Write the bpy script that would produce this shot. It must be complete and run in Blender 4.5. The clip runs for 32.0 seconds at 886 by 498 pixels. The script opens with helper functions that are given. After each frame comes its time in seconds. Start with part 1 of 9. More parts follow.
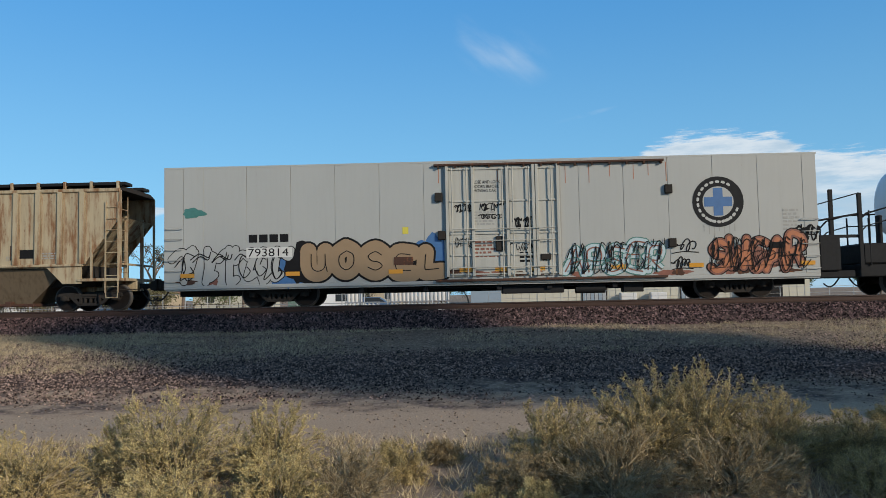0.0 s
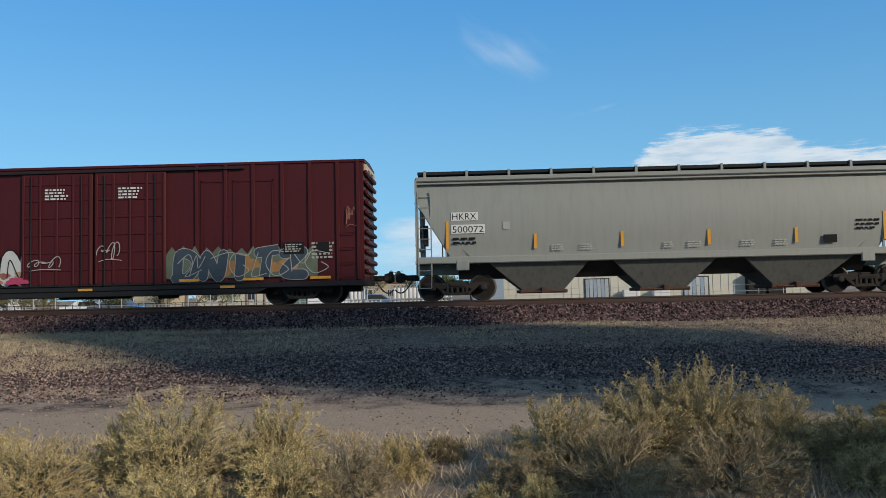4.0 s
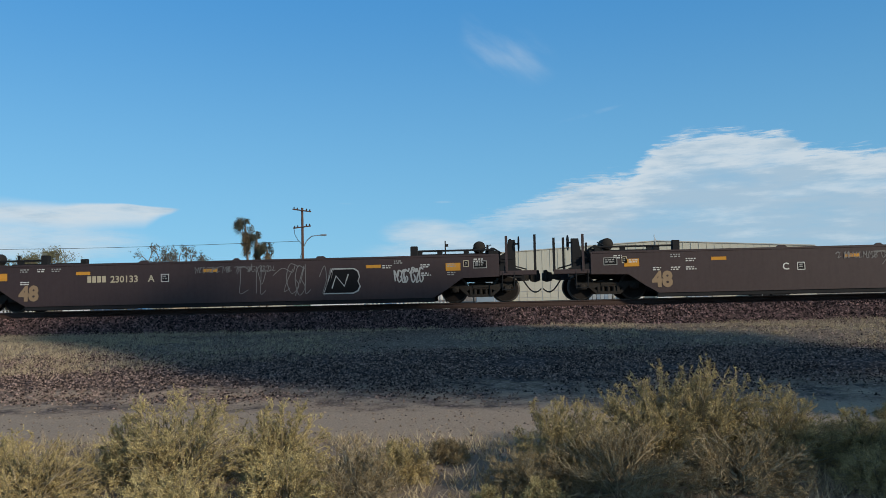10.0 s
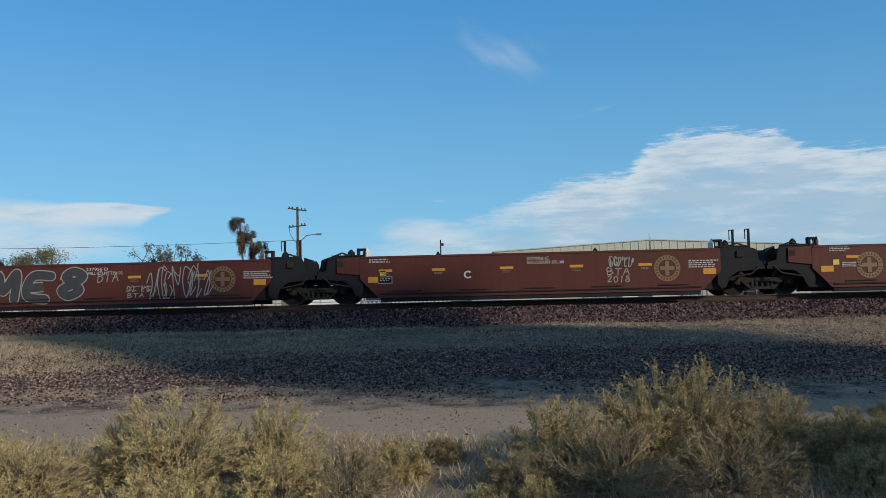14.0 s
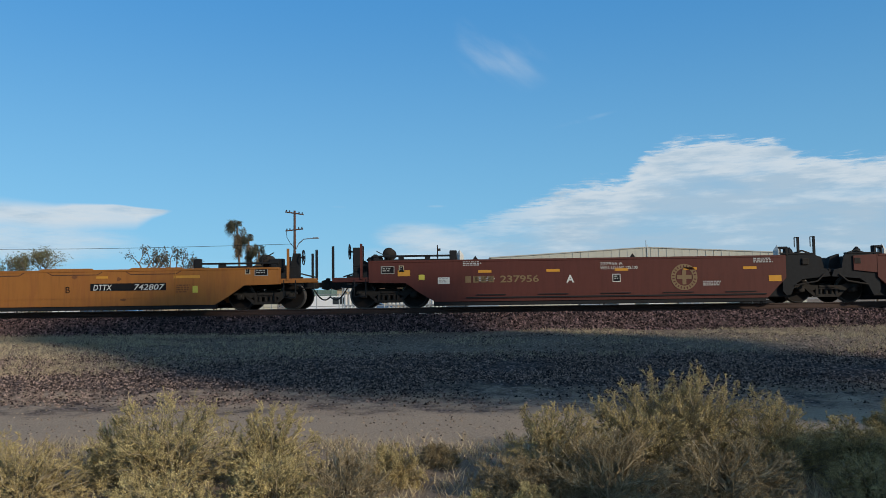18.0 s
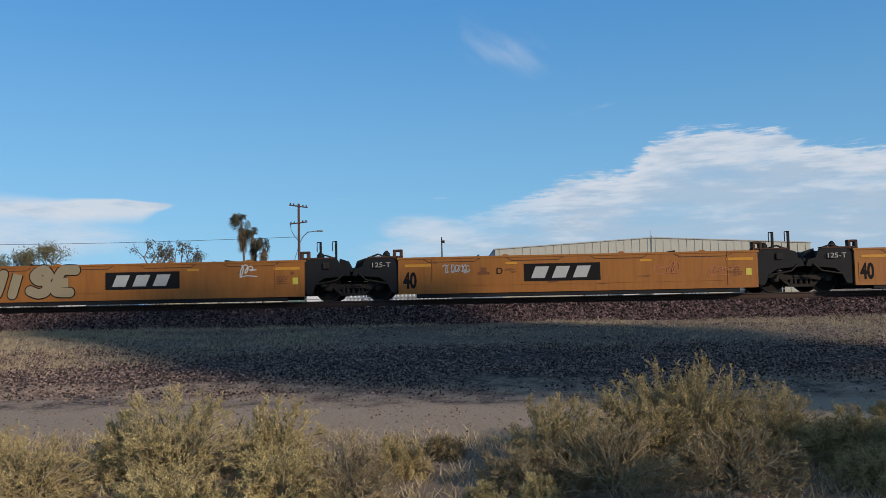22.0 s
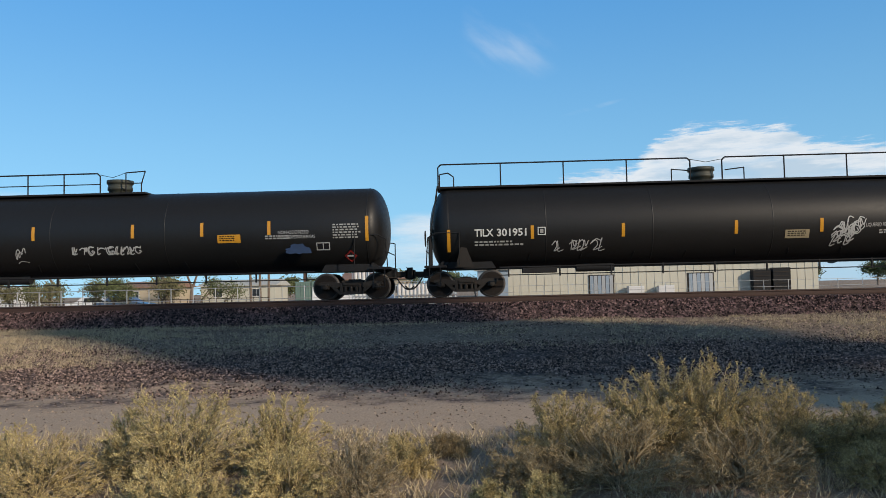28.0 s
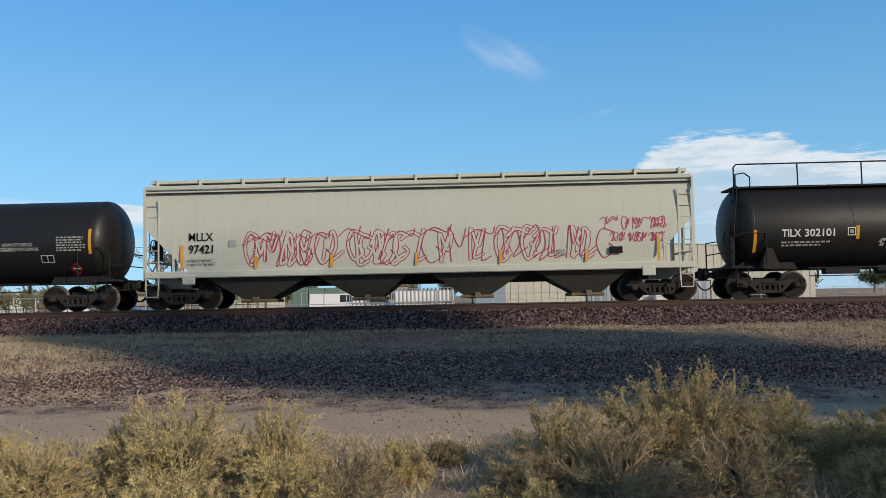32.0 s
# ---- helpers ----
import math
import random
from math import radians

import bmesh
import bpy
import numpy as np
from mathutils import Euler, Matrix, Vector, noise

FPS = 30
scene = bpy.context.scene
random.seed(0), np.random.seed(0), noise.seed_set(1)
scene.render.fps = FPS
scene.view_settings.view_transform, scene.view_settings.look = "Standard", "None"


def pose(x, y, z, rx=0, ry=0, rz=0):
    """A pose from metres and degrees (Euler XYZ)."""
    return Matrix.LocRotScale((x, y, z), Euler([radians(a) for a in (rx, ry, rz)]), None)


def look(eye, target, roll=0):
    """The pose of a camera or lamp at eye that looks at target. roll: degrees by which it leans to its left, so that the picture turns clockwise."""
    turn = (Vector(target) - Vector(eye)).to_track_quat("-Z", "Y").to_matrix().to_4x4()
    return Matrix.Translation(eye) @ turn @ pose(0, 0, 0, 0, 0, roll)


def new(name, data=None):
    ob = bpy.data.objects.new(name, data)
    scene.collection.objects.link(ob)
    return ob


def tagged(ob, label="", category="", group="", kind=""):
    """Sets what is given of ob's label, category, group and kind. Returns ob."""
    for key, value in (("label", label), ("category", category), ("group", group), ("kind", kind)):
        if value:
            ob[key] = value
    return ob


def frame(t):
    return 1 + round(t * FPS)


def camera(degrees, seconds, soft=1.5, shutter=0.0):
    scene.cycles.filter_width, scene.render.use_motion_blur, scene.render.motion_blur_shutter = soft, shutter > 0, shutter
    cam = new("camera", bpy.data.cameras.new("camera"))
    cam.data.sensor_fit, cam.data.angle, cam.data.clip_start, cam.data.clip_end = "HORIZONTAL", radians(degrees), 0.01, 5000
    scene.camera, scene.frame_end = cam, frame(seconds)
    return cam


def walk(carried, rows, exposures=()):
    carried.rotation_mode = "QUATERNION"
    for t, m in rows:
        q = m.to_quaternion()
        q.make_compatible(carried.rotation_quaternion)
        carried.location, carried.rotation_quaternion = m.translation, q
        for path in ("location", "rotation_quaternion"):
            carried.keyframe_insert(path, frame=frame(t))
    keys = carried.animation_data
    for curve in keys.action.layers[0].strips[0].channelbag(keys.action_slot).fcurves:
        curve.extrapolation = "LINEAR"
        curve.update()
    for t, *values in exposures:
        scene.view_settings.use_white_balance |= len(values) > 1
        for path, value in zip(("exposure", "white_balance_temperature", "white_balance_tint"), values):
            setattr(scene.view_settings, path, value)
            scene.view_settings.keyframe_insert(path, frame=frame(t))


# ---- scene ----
# ---------------------------------------------------------------- camera
EYE = 1.6
cam = camera(60.0, 32.0, soft=0.5)
# seconds, yaw, pitch, roll of the hand-held camera, which stays in one spot
TURNS = [
    (0.0, 1.40, 3.44, 1.19), (0.5, 1.29, 3.23, 1.18), (1.0, 1.21, 3.39, 1.13), (1.5, 1.36, 3.36, 1.01),
    (2.0, 1.37, 3.39, 1.15), (2.5, 1.40, 3.45, 1.20), (3.0, 1.50, 3.64, 1.07), (3.5, 1.43, 3.44, 1.11),
    (4.0, 1.60, 3.24, 1.29), (4.5, 1.69, 3.23, 1.23), (6.5, 1.72, 3.34, 1.33), (7.0, 1.66, 3.51, 1.53),
    (7.5, 1.83, 3.28, 0.63), (8.0, 1.83, 3.03, 0.58), (8.5, 2.02, 3.02, 0.83), (9.0, 2.04, 3.33, 1.12),
    (9.5, 1.64, 3.49, 1.31), (10.0, 1.81, 3.40, 1.30), (10.5, 1.29, 3.69, 1.01), (11.0, 1.75, 3.35, 1.35),
    (11.5, 1.54, 3.69, 1.05), (12.0, 1.96, 3.44, 1.39), (12.5, 1.83, 3.55, 1.08), (13.0, 1.40, 3.48, 1.18),
    (13.5, 1.12, 3.53, 0.98), (14.0, 1.47, 3.32, 1.37), (14.5, 1.11, 3.76, 1.37), (16.5, 1.14, 3.86, 0.79),
    (17.0, 0.60, 3.92, 0.87), (17.5, 0.79, 3.70, 0.68), (18.0, 1.20, 3.71, 0.77), (18.5, 1.36, 3.58, 1.17),
    (19.0, 1.23, 3.19, 1.49), (19.5, 1.74, 3.35, 1.26), (20.0, 1.82, 2.92, 1.94), (20.5, 1.62, 3.32, 1.69),
    (21.0, 1.55, 3.15, 1.86), (21.5, 1.59, 3.23, 1.66), (22.0, 1.54, 3.11, 1.18), (22.5, 1.63, 3.36, 1.31),
    (23.0, 1.98, 3.42, 1.42), (23.5, 1.69, 3.49, 1.31), (24.0, 1.65, 3.26, 1.39), (24.5, 1.76, 3.12, 1.46),
    (26.5, 1.97, 3.39, 1.05), (27.0, 1.47, 3.62, 1.09), (27.5, 2.01, 3.35, 1.38), (28.0, 1.93, 2.98, 1.31),
    (28.5, 2.02, 2.98, 1.32), (29.0, 2.37, 2.89, 1.43), (29.5, 2.11, 2.54, 1.69), (30.0, 1.92, 2.35, 1.70),
    (30.5, 1.81, 2.75, 1.54), (31.0, 1.80, 2.64, 1.58), (31.5, 1.91, 2.99, 1.58), (32.0, 1.73, 3.50, 1.16),
]
walk(cam, [(t, pose(0, 0, EYE, 90 + p, r, y)) for t, y, p, r in TURNS],
     [(0, 0.14, 6500, 10), (4.4, 0.14, 6500, 10), (6.4, -0.05, 6350, 8), (12.5, -0.05, 6350, 8), (18.0, -0.05, 6370, 9),
      (20.0, -0.04, 6500, 14), (24.0, -0.04, 6500, 15), (25.8, 0.25, 6750, 13), (32.0, 0.25, 6800, 13)])

# ---------------------------------------------------------------- light
SUN_EL, SUN_AZ = 22.0, 131.0      # degrees; azimuth clockwise from +y
world = bpy.data.worlds.new("world")
scene.world = world
world.use_nodes = True
SUN_DIR = Vector((math.sin(radians(SUN_AZ)) * math.cos(radians(SUN_EL)),
                  math.cos(radians(SUN_AZ)) * math.cos(radians(SUN_EL)), math.sin(radians(SUN_EL))))


class Nodes:
    """Short hand for building a node tree."""

    def __init__(self, tree):
        self.t = tree
        self.t.nodes.clear()

    def n(self, kind, ins=None):
        node = self.t.nodes.new(kind)
        for k, v in (ins or {}).items():
            s = node.inputs[k]
            if isinstance(v, bpy.types.NodeSocket):
                self.t.links.new(v, s)
            else:
                s.default_value = v
        return node

    def math(self, op, a, b=0.0, c=0.0, clamp=False):
        node = self.n("ShaderNodeMath", {0: a, 1: b, 2: c})
        node.operation, node.use_clamp = op, clamp
        return node.outputs[0]

    def mix(self, fac, a, b, blend="MIX"):
        node = self.n("ShaderNodeMix")
        node.data_type, node.blend_type = "RGBA", blend
        for k, v in ((0, fac), (6, a), (7, b)):
            if isinstance(v, bpy.types.NodeSocket):
                self.t.links.new(v, node.inputs[k])
            else:
                node.inputs[k].default_value = v
        return node.outputs[2]

    def noise(self, vec, scale, detail=3.0, rough=0.55):
        return self.n("ShaderNodeTexNoise", {"Vector": vec, "Scale": scale, "Detail": detail, "Roughness": rough}).outputs[0]

    def ramp(self, x, lo, hi, a=0.0, b=1.0):
        return self.n("ShaderNodeMapRange", {0: x, 1: lo, 2: hi, 3: a, 4: b}).outputs[0]

    def smooth(self, x, lo, hi):
        node = self.n("ShaderNodeMapRange", {0: x, 1: lo, 2: hi, 3: 0.0, 4: 1.0})
        node.interpolation_type = "SMOOTHSTEP"
        return node.outputs[0]

    def scaled(self, vec, s):
        return self.n("ShaderNodeMapping", {0: vec, 3: s}).outputs[0]


def rgb(r, g, b):
    return (r, g, b, 1.0)


def sky():
    w = Nodes(world.node_tree)
    tex = w.n("ShaderNodeTexSky")
    tex.sky_type, tex.sun_disc = "NISHITA", False
    tex.sun_elevation, tex.sun_rotation = radians(SUN_EL), radians(SUN_AZ)
    tex.air_density, tex.dust_density, tex.ozone_density, tex.altitude = 1.0, 0.15, 2.5, 400
    co = w.n("ShaderNodeTexCoord").outputs["Generated"]
    sep = w.n("ShaderNodeSeparateXYZ", {0: co})
    x, y, z = sep.outputs
    el = w.math("DEGREES", w.math("ARCSINE", z))
    az = w.math("DEGREES", w.math("ARCTAN2", x, y))
    # clouds lie on a flat layer: their pattern is stretched towards the horizon
    lay = w.n("ShaderNodeCombineXYZ", {0: w.math("MULTIPLY", az, 0.05), 1: w.math("MULTIPLY", el, 0.16), 2: 0.0}).outputs[0]
    big = w.noise(lay, 1.6, 6.0, 0.62)
    fine = w.noise(w.scaled(lay, (1.0, 1.9, 1.0)), 6.0, 12.0, 0.74)
    pat = w.math("ADD", w.math("MULTIPLY", big, 0.5), w.math("MULTIPLY", fine, 0.5))

    def blob(caz, cel, waz, wel, tilt=0.0):
        da = w.math("SUBTRACT", az, caz)
        de = w.math("SUBTRACT", w.math("SUBTRACT", el, cel), w.math("MULTIPLY", da, tilt))
        q = w.math("ADD", w.math("POWER", w.math("DIVIDE", da, waz), 2.0), w.math("POWER", w.math("DIVIDE", de, wel), 2.0))
        return w.math("SUBTRACT", 1.0, q, clamp=True)

    def together(items):
        out = items[0]
        for i in items[1:]:
            out = w.math("MAXIMUM", out, i)
        return out

    def profile(v, pts):
        out = pts[0][1]
        for (a, p), (b, q) in zip(pts, pts[1:]):
            out = w.math("ADD", out, w.ramp(v, a, b, 0.0, q - p))
        return out
    veil = together([blob(20.0, 3.0, 26.0, 4.6), blob(-34.0, 4.0, 13.5, 2.2, 0.0), blob(-45.0, 6.0, 14.0, 3.0), blob(-2.0, 4.2, 5.0, 1.7, -0.10), blob(2.5, 2.8, 12.0, 2.2)])
    wisp = together([blob(3.6, 17.5, 4.2, 2.4, -0.25), blob(1.9, 17.9, 2.2, 2.0, -0.9), blob(9.5, 12.9, 2.6, 0.22, 0.20), blob(-8.6, 6.9, 1.1, 0.10), blob(-1.6, 6.9, 0.9, 0.12)])
    turned = w.n("ShaderNodeCombineXYZ", {0: w.math("ADD", w.math("MULTIPLY", az, 0.22), w.math("MULTIPLY", el, 0.30)), 1: w.math("SUBTRACT", w.math("MULTIPLY", el, 0.10), w.math("MULTIPLY", az, 0.06)), 2: 3.0}).outputs[0]
    feather = w.noise(turned, 1.8, 4.0, 0.5)
    # a bank of cumulus: ragged rows along the upper rim, greyer and thinner below
    rows = w.noise(w.scaled(lay, (1.0, 2.2, 1.0)), 9.0, 9.0, 0.68)
    rim = profile(az, ((-3.0, 4.4), (1.0, 5.9), (3.5, 6.7), (7.1, 7.8), (9.4, 8.4), (12.4, 8.8), (13.9, 10.5), (15.9, 11.2), (19.3, 11.1), (22.4, 10.9),
                       (24.4, 9.4), (26.3, 9.2), (29.0, 9.0), (36.0, 9.8), (52.0, 12.0), (75.0, 4.0)))
    ripple = w.math("ADD", w.math("MULTIPLY", w.math("SUBTRACT", rows, 0.5), 3.2), w.math("MULTIPLY", w.math("SUBTRACT", fine, 0.5), 1.8))
    depth = w.math("SUBTRACT", w.math("ADD", rim, ripple), el)
    puffs = w.noise(w.scaled(lay, (1.0, 1.3, 1.0)), 3.4, 5.0, 0.55)
    body = w.math("MULTIPLY", w.ramp(puffs, 0.34, 0.58, 0.62, 1.0), profile(az, ((-3.0, 0.2), (2.0, 0.6), (8.0, 0.92), (60.0, 0.97))))
    dens = w.math("MULTIPLY", w.smooth(depth, -0.1, 0.9), w.mix(w.smooth(depth, 1.0, 2.6), rgb(0.95, 0.95, 0.95), body))
    dens = w.math("MULTIPLY", w.math("MULTIPLY", dens, profile(az, ((-3.0, 0.0), (3.0, 0.55), (7.5, 0.97)))), w.ramp(depth, 3.5, 8.5, 1.0, 0.68))
    d2 = w.math("MULTIPLY", w.math("MULTIPLY", w.smooth(w.math("ADD", pat, w.math("MULTIPLY", veil, 0.45)), 0.48, 1.02), w.smooth(veil, 0.0, 0.5)), 0.80)
    d3 = w.math("MULTIPLY", w.math("MULTIPLY", w.smooth(feather, 0.34, 0.80), w.smooth(wisp, 0.0, 1.3)), 0.34)
    # a flat-topped bank of cloud that ends in a point
    wave = w.math("MULTIPLY", w.math("SUBTRACT", big, 0.5), 0.4)
    under = w.math("SUBTRACT", w.math("ADD", profile(az, ((-36.0, 7.5), (-31.5, 7.1), (-28.0, 6.75), (-24.5, 6.80), (-20.6, 6.52))), wave), el)
    thick = profile(az, ((-34.0, 2.3), (-27.0, 2.0), (-23.0, 1.45), (-22.0, 0.75), (-20.6, 0.15)))
    soft = profile(az, ((-32.0, 1.3), (-27.0, 0.30), (-24.0, 0.15)))
    lens = w.math("MULTIPLY", w.smooth(w.math("DIVIDE", under, soft), 0.0, 1.0), w.math("SUBTRACT", 1.0, w.smooth(w.math("DIVIDE", w.math("ADD", under, wave), thick), 0.55, 1.25)))
    lens = w.math("MULTIPLY", w.math("MULTIPLY", lens, w.smooth(az, -20.5, -21.4)), w.ramp(fine, 0.3, 0.65, 0.74, 0.98))
    dens = w.math("MAXIMUM", w.math("MAXIMUM", w.math("MAXIMUM", dens, d2), d3), lens)
    # unseen broken deck of thin cloud round the sun, added behind viewer for fill
    deck = w.math("MULTIPLY", w.smooth(y, 0.30, -0.40), w.smooth(pat, 0.36, 0.60))
    dens = w.math("MAXIMUM", dens, w.math("MULTIPLY", deck, 0.22))
    # clear blue above, paler towards the horizon
    clear = w.mix(w.smooth(el, -2.0, 26.0), rgb(*SKY_LOW), rgb(*SKY_HIGH))
    clear = w.mix(w.smooth(el, 24.0, 52.0), clear, rgb(*SKY_TOP))
    # a little paler on the side away from the cloud bank
    tilt = w.ramp(az, -32.0, 32.0, 1.07, 0.91)
    clear = w.mix(1.0, clear, w.n("ShaderNodeCombineXYZ", {0: tilt, 1: tilt, 2: tilt}).outputs[0], "MULTIPLY")
    base = w.mix(w.ramp(el, 0.0, 45.0, 0.9, 0.95), tex.outputs[0], clear)
    tone = w.math("ADD", w.math("MULTIPLY", w.noise(w.scaled(lay, (1.0, 1.5, 1.0)), 3.6, 6.0, 0.6), 0.75), w.math("MULTIPLY", w.smooth(depth, 4.0, 0.3), 0.17))
    white = w.mix(w.smooth(tone, 0.36, 0.56), rgb(*CLOUD_SHADE), rgb(*CLOUD_LIT))
    col = w.mix(dens, base, white)
    w.n("ShaderNodeOutputWorld", {0: w.n("ShaderNodeBackground", {0: col, 1: SKY}).outputs[0]})


SKY = 0.130
SKY_LOW = (1.75, 4.2, 6.1)
SKY_HIGH = (0.50, 2.22, 4.95)
SKY_TOP = (0.45, 0.86, 1.48)
CLOUD_LIT = (5.0, 5.5, 5.9)
CLOUD_SHADE = (3.3, 4.25, 5.1)
sky()
lamp = bpy.data.lights.new("sun", "SUN")
lamp.energy, lamp.angle, lamp.color = 3.2, radians(2.6), (1.0, 0.87, 0.69)
sun = new("sun", lamp)
sun.matrix_world = look(SUN_DIR * 60, (0, 0, 0))


# ---------------------------------------------------------------- materials
MATS = {}


def surface(name, build, rough=0.6, metal=0.0, bump=0.0, spec=0.5):
    """A material; build(nodes, coords) gives colour, and roughness and relief if it likes."""
    if name in MATS:
        return MATS[name]
    m = bpy.data.materials.new(name)
    m.use_nodes = True
    w = Nodes(m.node_tree)
    co = w.n("ShaderNodeTexCoord").outputs["Object"]
    got = build(w, co)
    col, ro, hi = (got + (None, None))[:3] if isinstance(got, tuple) and not isinstance(got[0], float) else (got, None, None)
    ins = {"Base Color": col, "Roughness": rough if ro is None else ro, "Metallic": metal, "Specular IOR Level": spec}
    if hi is not None:
        ins["Normal"] = w.n("ShaderNodeBump", {"Height": hi, "Strength": bump if bump else 0.3, "Distance": 0.02}).outputs[0]
    w.n("ShaderNodeOutputMaterial", {0: w.n("ShaderNodeBsdfPrincipled", ins).outputs[0]})
    MATS[name] = m
    return m


def paint(name, colour, rust=0.15, dirt=0.35, fade=0.15, rough=0.55, rustcol=(0.20, 0.075, 0.03), spec=0.4, bloom=0.0, bloomcol=(0.24, 0.10, 0.035)):
    """Weathered paint on steel: faded patches, vertical dirt streaks, rust blooms."""
    def build(w, co):
        big = w.noise(co, 0.7, 4.0)
        streak = w.noise(w.scaled(co, (5.0, 5.0, 0.45)), 1.6, 5.0, 0.6)
        small = w.noise(co, 9.0, 5.0, 0.65)
        c = rgb(*colour)
        pale = rgb(*[min(1, v * 1.22 + 0.001) for v in colour])
        col = w.mix(w.math("MULTIPLY", w.ramp(big, 0.35, 0.7), fade * 3), c, pale)
        dk = rgb(*[v * 0.5 + 0.002 for v in colour])
        col = w.mix(w.math("MULTIPLY", w.ramp(streak, 0.46, 0.75), dirt), col, dk)
        r = w.math("MULTIPLY", w.smooth(w.math("ADD", w.math("MULTIPLY", small, 0.5), w.math("MULTIPLY", streak, 0.5)), 0.66 - 0.2 * rust, 0.74 - 0.14 * rust), min(1.0, rust * 2.2))
        if bloom > 0:
            wash = w.noise(w.scaled(co, (1.9, 1.9, 0.55)), 1.0, 6.0, 0.7)
            wet = w.noise(w.scaled(co, (7.0, 7.0, 0.35)), 1.0, 4.0, 0.6)
            b = w.smooth(w.math("ADD", w.math("MULTIPLY", wash, 0.65), w.math("MULTIPLY", wet, 0.35)), 0.52 - 0.07 * bloom, 0.66 - 0.06 * bloom)
            col = w.mix(w.math("MULTIPLY", b, bloom), col, rgb(*bloomcol))
        col = w.mix(r, col, rgb(*rustcol))
        return col, w.ramp(small, 0.2, 0.8, rough - 0.1, rough + 0.15), small
    return surface(name, build, rough, 0.0, 0.06, spec)


def plain(name, colour, rough=0.6, metal=0.0, vary=0.25, scale=6.0, spec=0.5):
    def build(w, co):
        n = w.noise(co, scale, 4.0, 0.6)
        a = rgb(*[v * (1 - vary) for v in colour])
        b = rgb(*[min(1, v * (1 + vary)) for v in colour])
        return w.mix(n, a, b), None, n
    return surface(name, build, rough, metal, 0.08, spec)


WHITE = paint("reefer_white", (0.365, 0.37, 0.352), 0.12, 0.07, 0.05, 0.42)
HOPPER_TAN = paint("hopper_tan", (0.41, 0.338, 0.222), 0.38, 0.55, 0.10, 0.65, (0.17, 0.07, 0.03), 0.3, 0.95, (0.195, 0.088, 0.036))
# tan paint darkened for grime and for the shade under the hopper body
BAY_TAN_SHADE = paint("bay_tan_shade", (0.155, 0.118, 0.078), 0.4, 0.6, 0.1, 0.8, (0.08, 0.04, 0.02), 0.2)
HOPPER_GREY = paint("hopper_grey", (0.230, 0.236, 0.212), 0.06, 0.22, 0.06, 0.5)
HOPPER_CREAM = paint("hopper_cream", (0.45, 0.455, 0.385), 0.06, 0.14, 0.05, 0.5)
BOX_RED = paint("boxcar_red", (0.055, 0.0065, 0.0075), 0.15, 0.45, 0.10, 0.5, (0.09, 0.03, 0.02), 0.22)
WELL_BROWN = paint("well_brown", (0.043, 0.0275, 0.0280), 0.10, 0.35, 0.10, 0.6)
WELL_RED = paint("well_red", (0.0864, 0.02448, 0.018), 0.12, 0.40, 0.10, 0.55, (0.08, 0.03, 0.02), 0.25)
WELL_YELLOW = paint("well_yellow", (0.315, 0.120, 0.0215), 0.24, 0.42, 0.10, 0.5, (0.15, 0.05, 0.020), 0.35, 0.42, (0.24, 0.080, 0.022))
TANK_BLACK = paint("tank_black", (0.0094, 0.0090, 0.0088), 0.05, 0.35, 0.03, 0.46, (0.03, 0.022, 0.018), 0.36)
TANK_WHITE = paint("tank_white", (0.62, 0.66, 0.70), 0.05, 0.2, 0.05, 0.4)
BLACK = paint("frame_black", (0.015, 0.0155, 0.017), 0.2, 0.3, 0.1, 0.7, (0.035, 0.022, 0.014), 0.2)
GRIME = paint("truck_grime", (0.028, 0.0245, 0.0215), 0.45, 0.4, 0.25, 0.85, (0.055, 0.030, 0.020), 0.2)
def wheel_steel():
    """Dark grimy wheel with a rim rubbed bright."""
    def build(w, co):
        s = w.n("ShaderNodeSeparateXYZ", {0: co}).outputs
        r = w.math("SQRT", w.math("ADD", w.math("POWER", s[0], 2.0), w.math("POWER", s[2], 2.0)))
        n = w.noise(co, 9.0, 4.0, 0.65)
        face = w.mix(n, rgb(0.005, 0.004, 0.0035), rgb(0.022, 0.016, 0.013))
        rim = w.mix(n, rgb(0.05, 0.045, 0.042), rgb(0.15, 0.14, 0.13))
        hub = w.mix(n, rgb(0.03, 0.022, 0.018), rgb(0.09, 0.065, 0.05))
        col = w.mix(w.smooth(r, 0.425, 0.440), face, rim)
        return w.mix(w.smooth(r, 0.13, 0.10), col, hub), None, n
    return surface("wheel_steel", build, 0.75, 0.0, 0.1, 0.2)


STEEL = wheel_steel()
TREAD = plain("bright_tread", (0.06, 0.055, 0.051), 0.5, 0.6, 0.15, 12)
RAIL = plain("rail_rust", (0.050, 0.026, 0.019), 0.75, 0.1, 0.35, 9)
RAILTOP = plain("rail_shine", (0.22, 0.20, 0.19), 0.4, 0.9, 0.1, 9)
TIE = plain("tie_wood", (0.028, 0.020, 0.017), 0.9, 0.0, 0.4, 5)
INK = plain("letter_black", (0.011, 0.011, 0.012), 0.8, 0.0, 0.25, 6.0, 0.15)
CHALK = plain("letter_white", (0.5616, 0.5616, 0.5328), 0.6, 0.0, 0.1)
CREAM = plain("letter_cream", (0.46, 0.40, 0.28), 0.6, 0.0, 0.15)
AMBER = plain("reflector_amber", (0.5616, 0.2592, 0.0216), 0.35, 0.0, 0.15)
LEMON = plain("placard_yellow", (0.576, 0.496, 0.064), 0.45, 0.0, 0.1)
BLUE = plain("patch_blue", (0.045, 0.13, 0.30), 0.55, 0.0, 0.2)
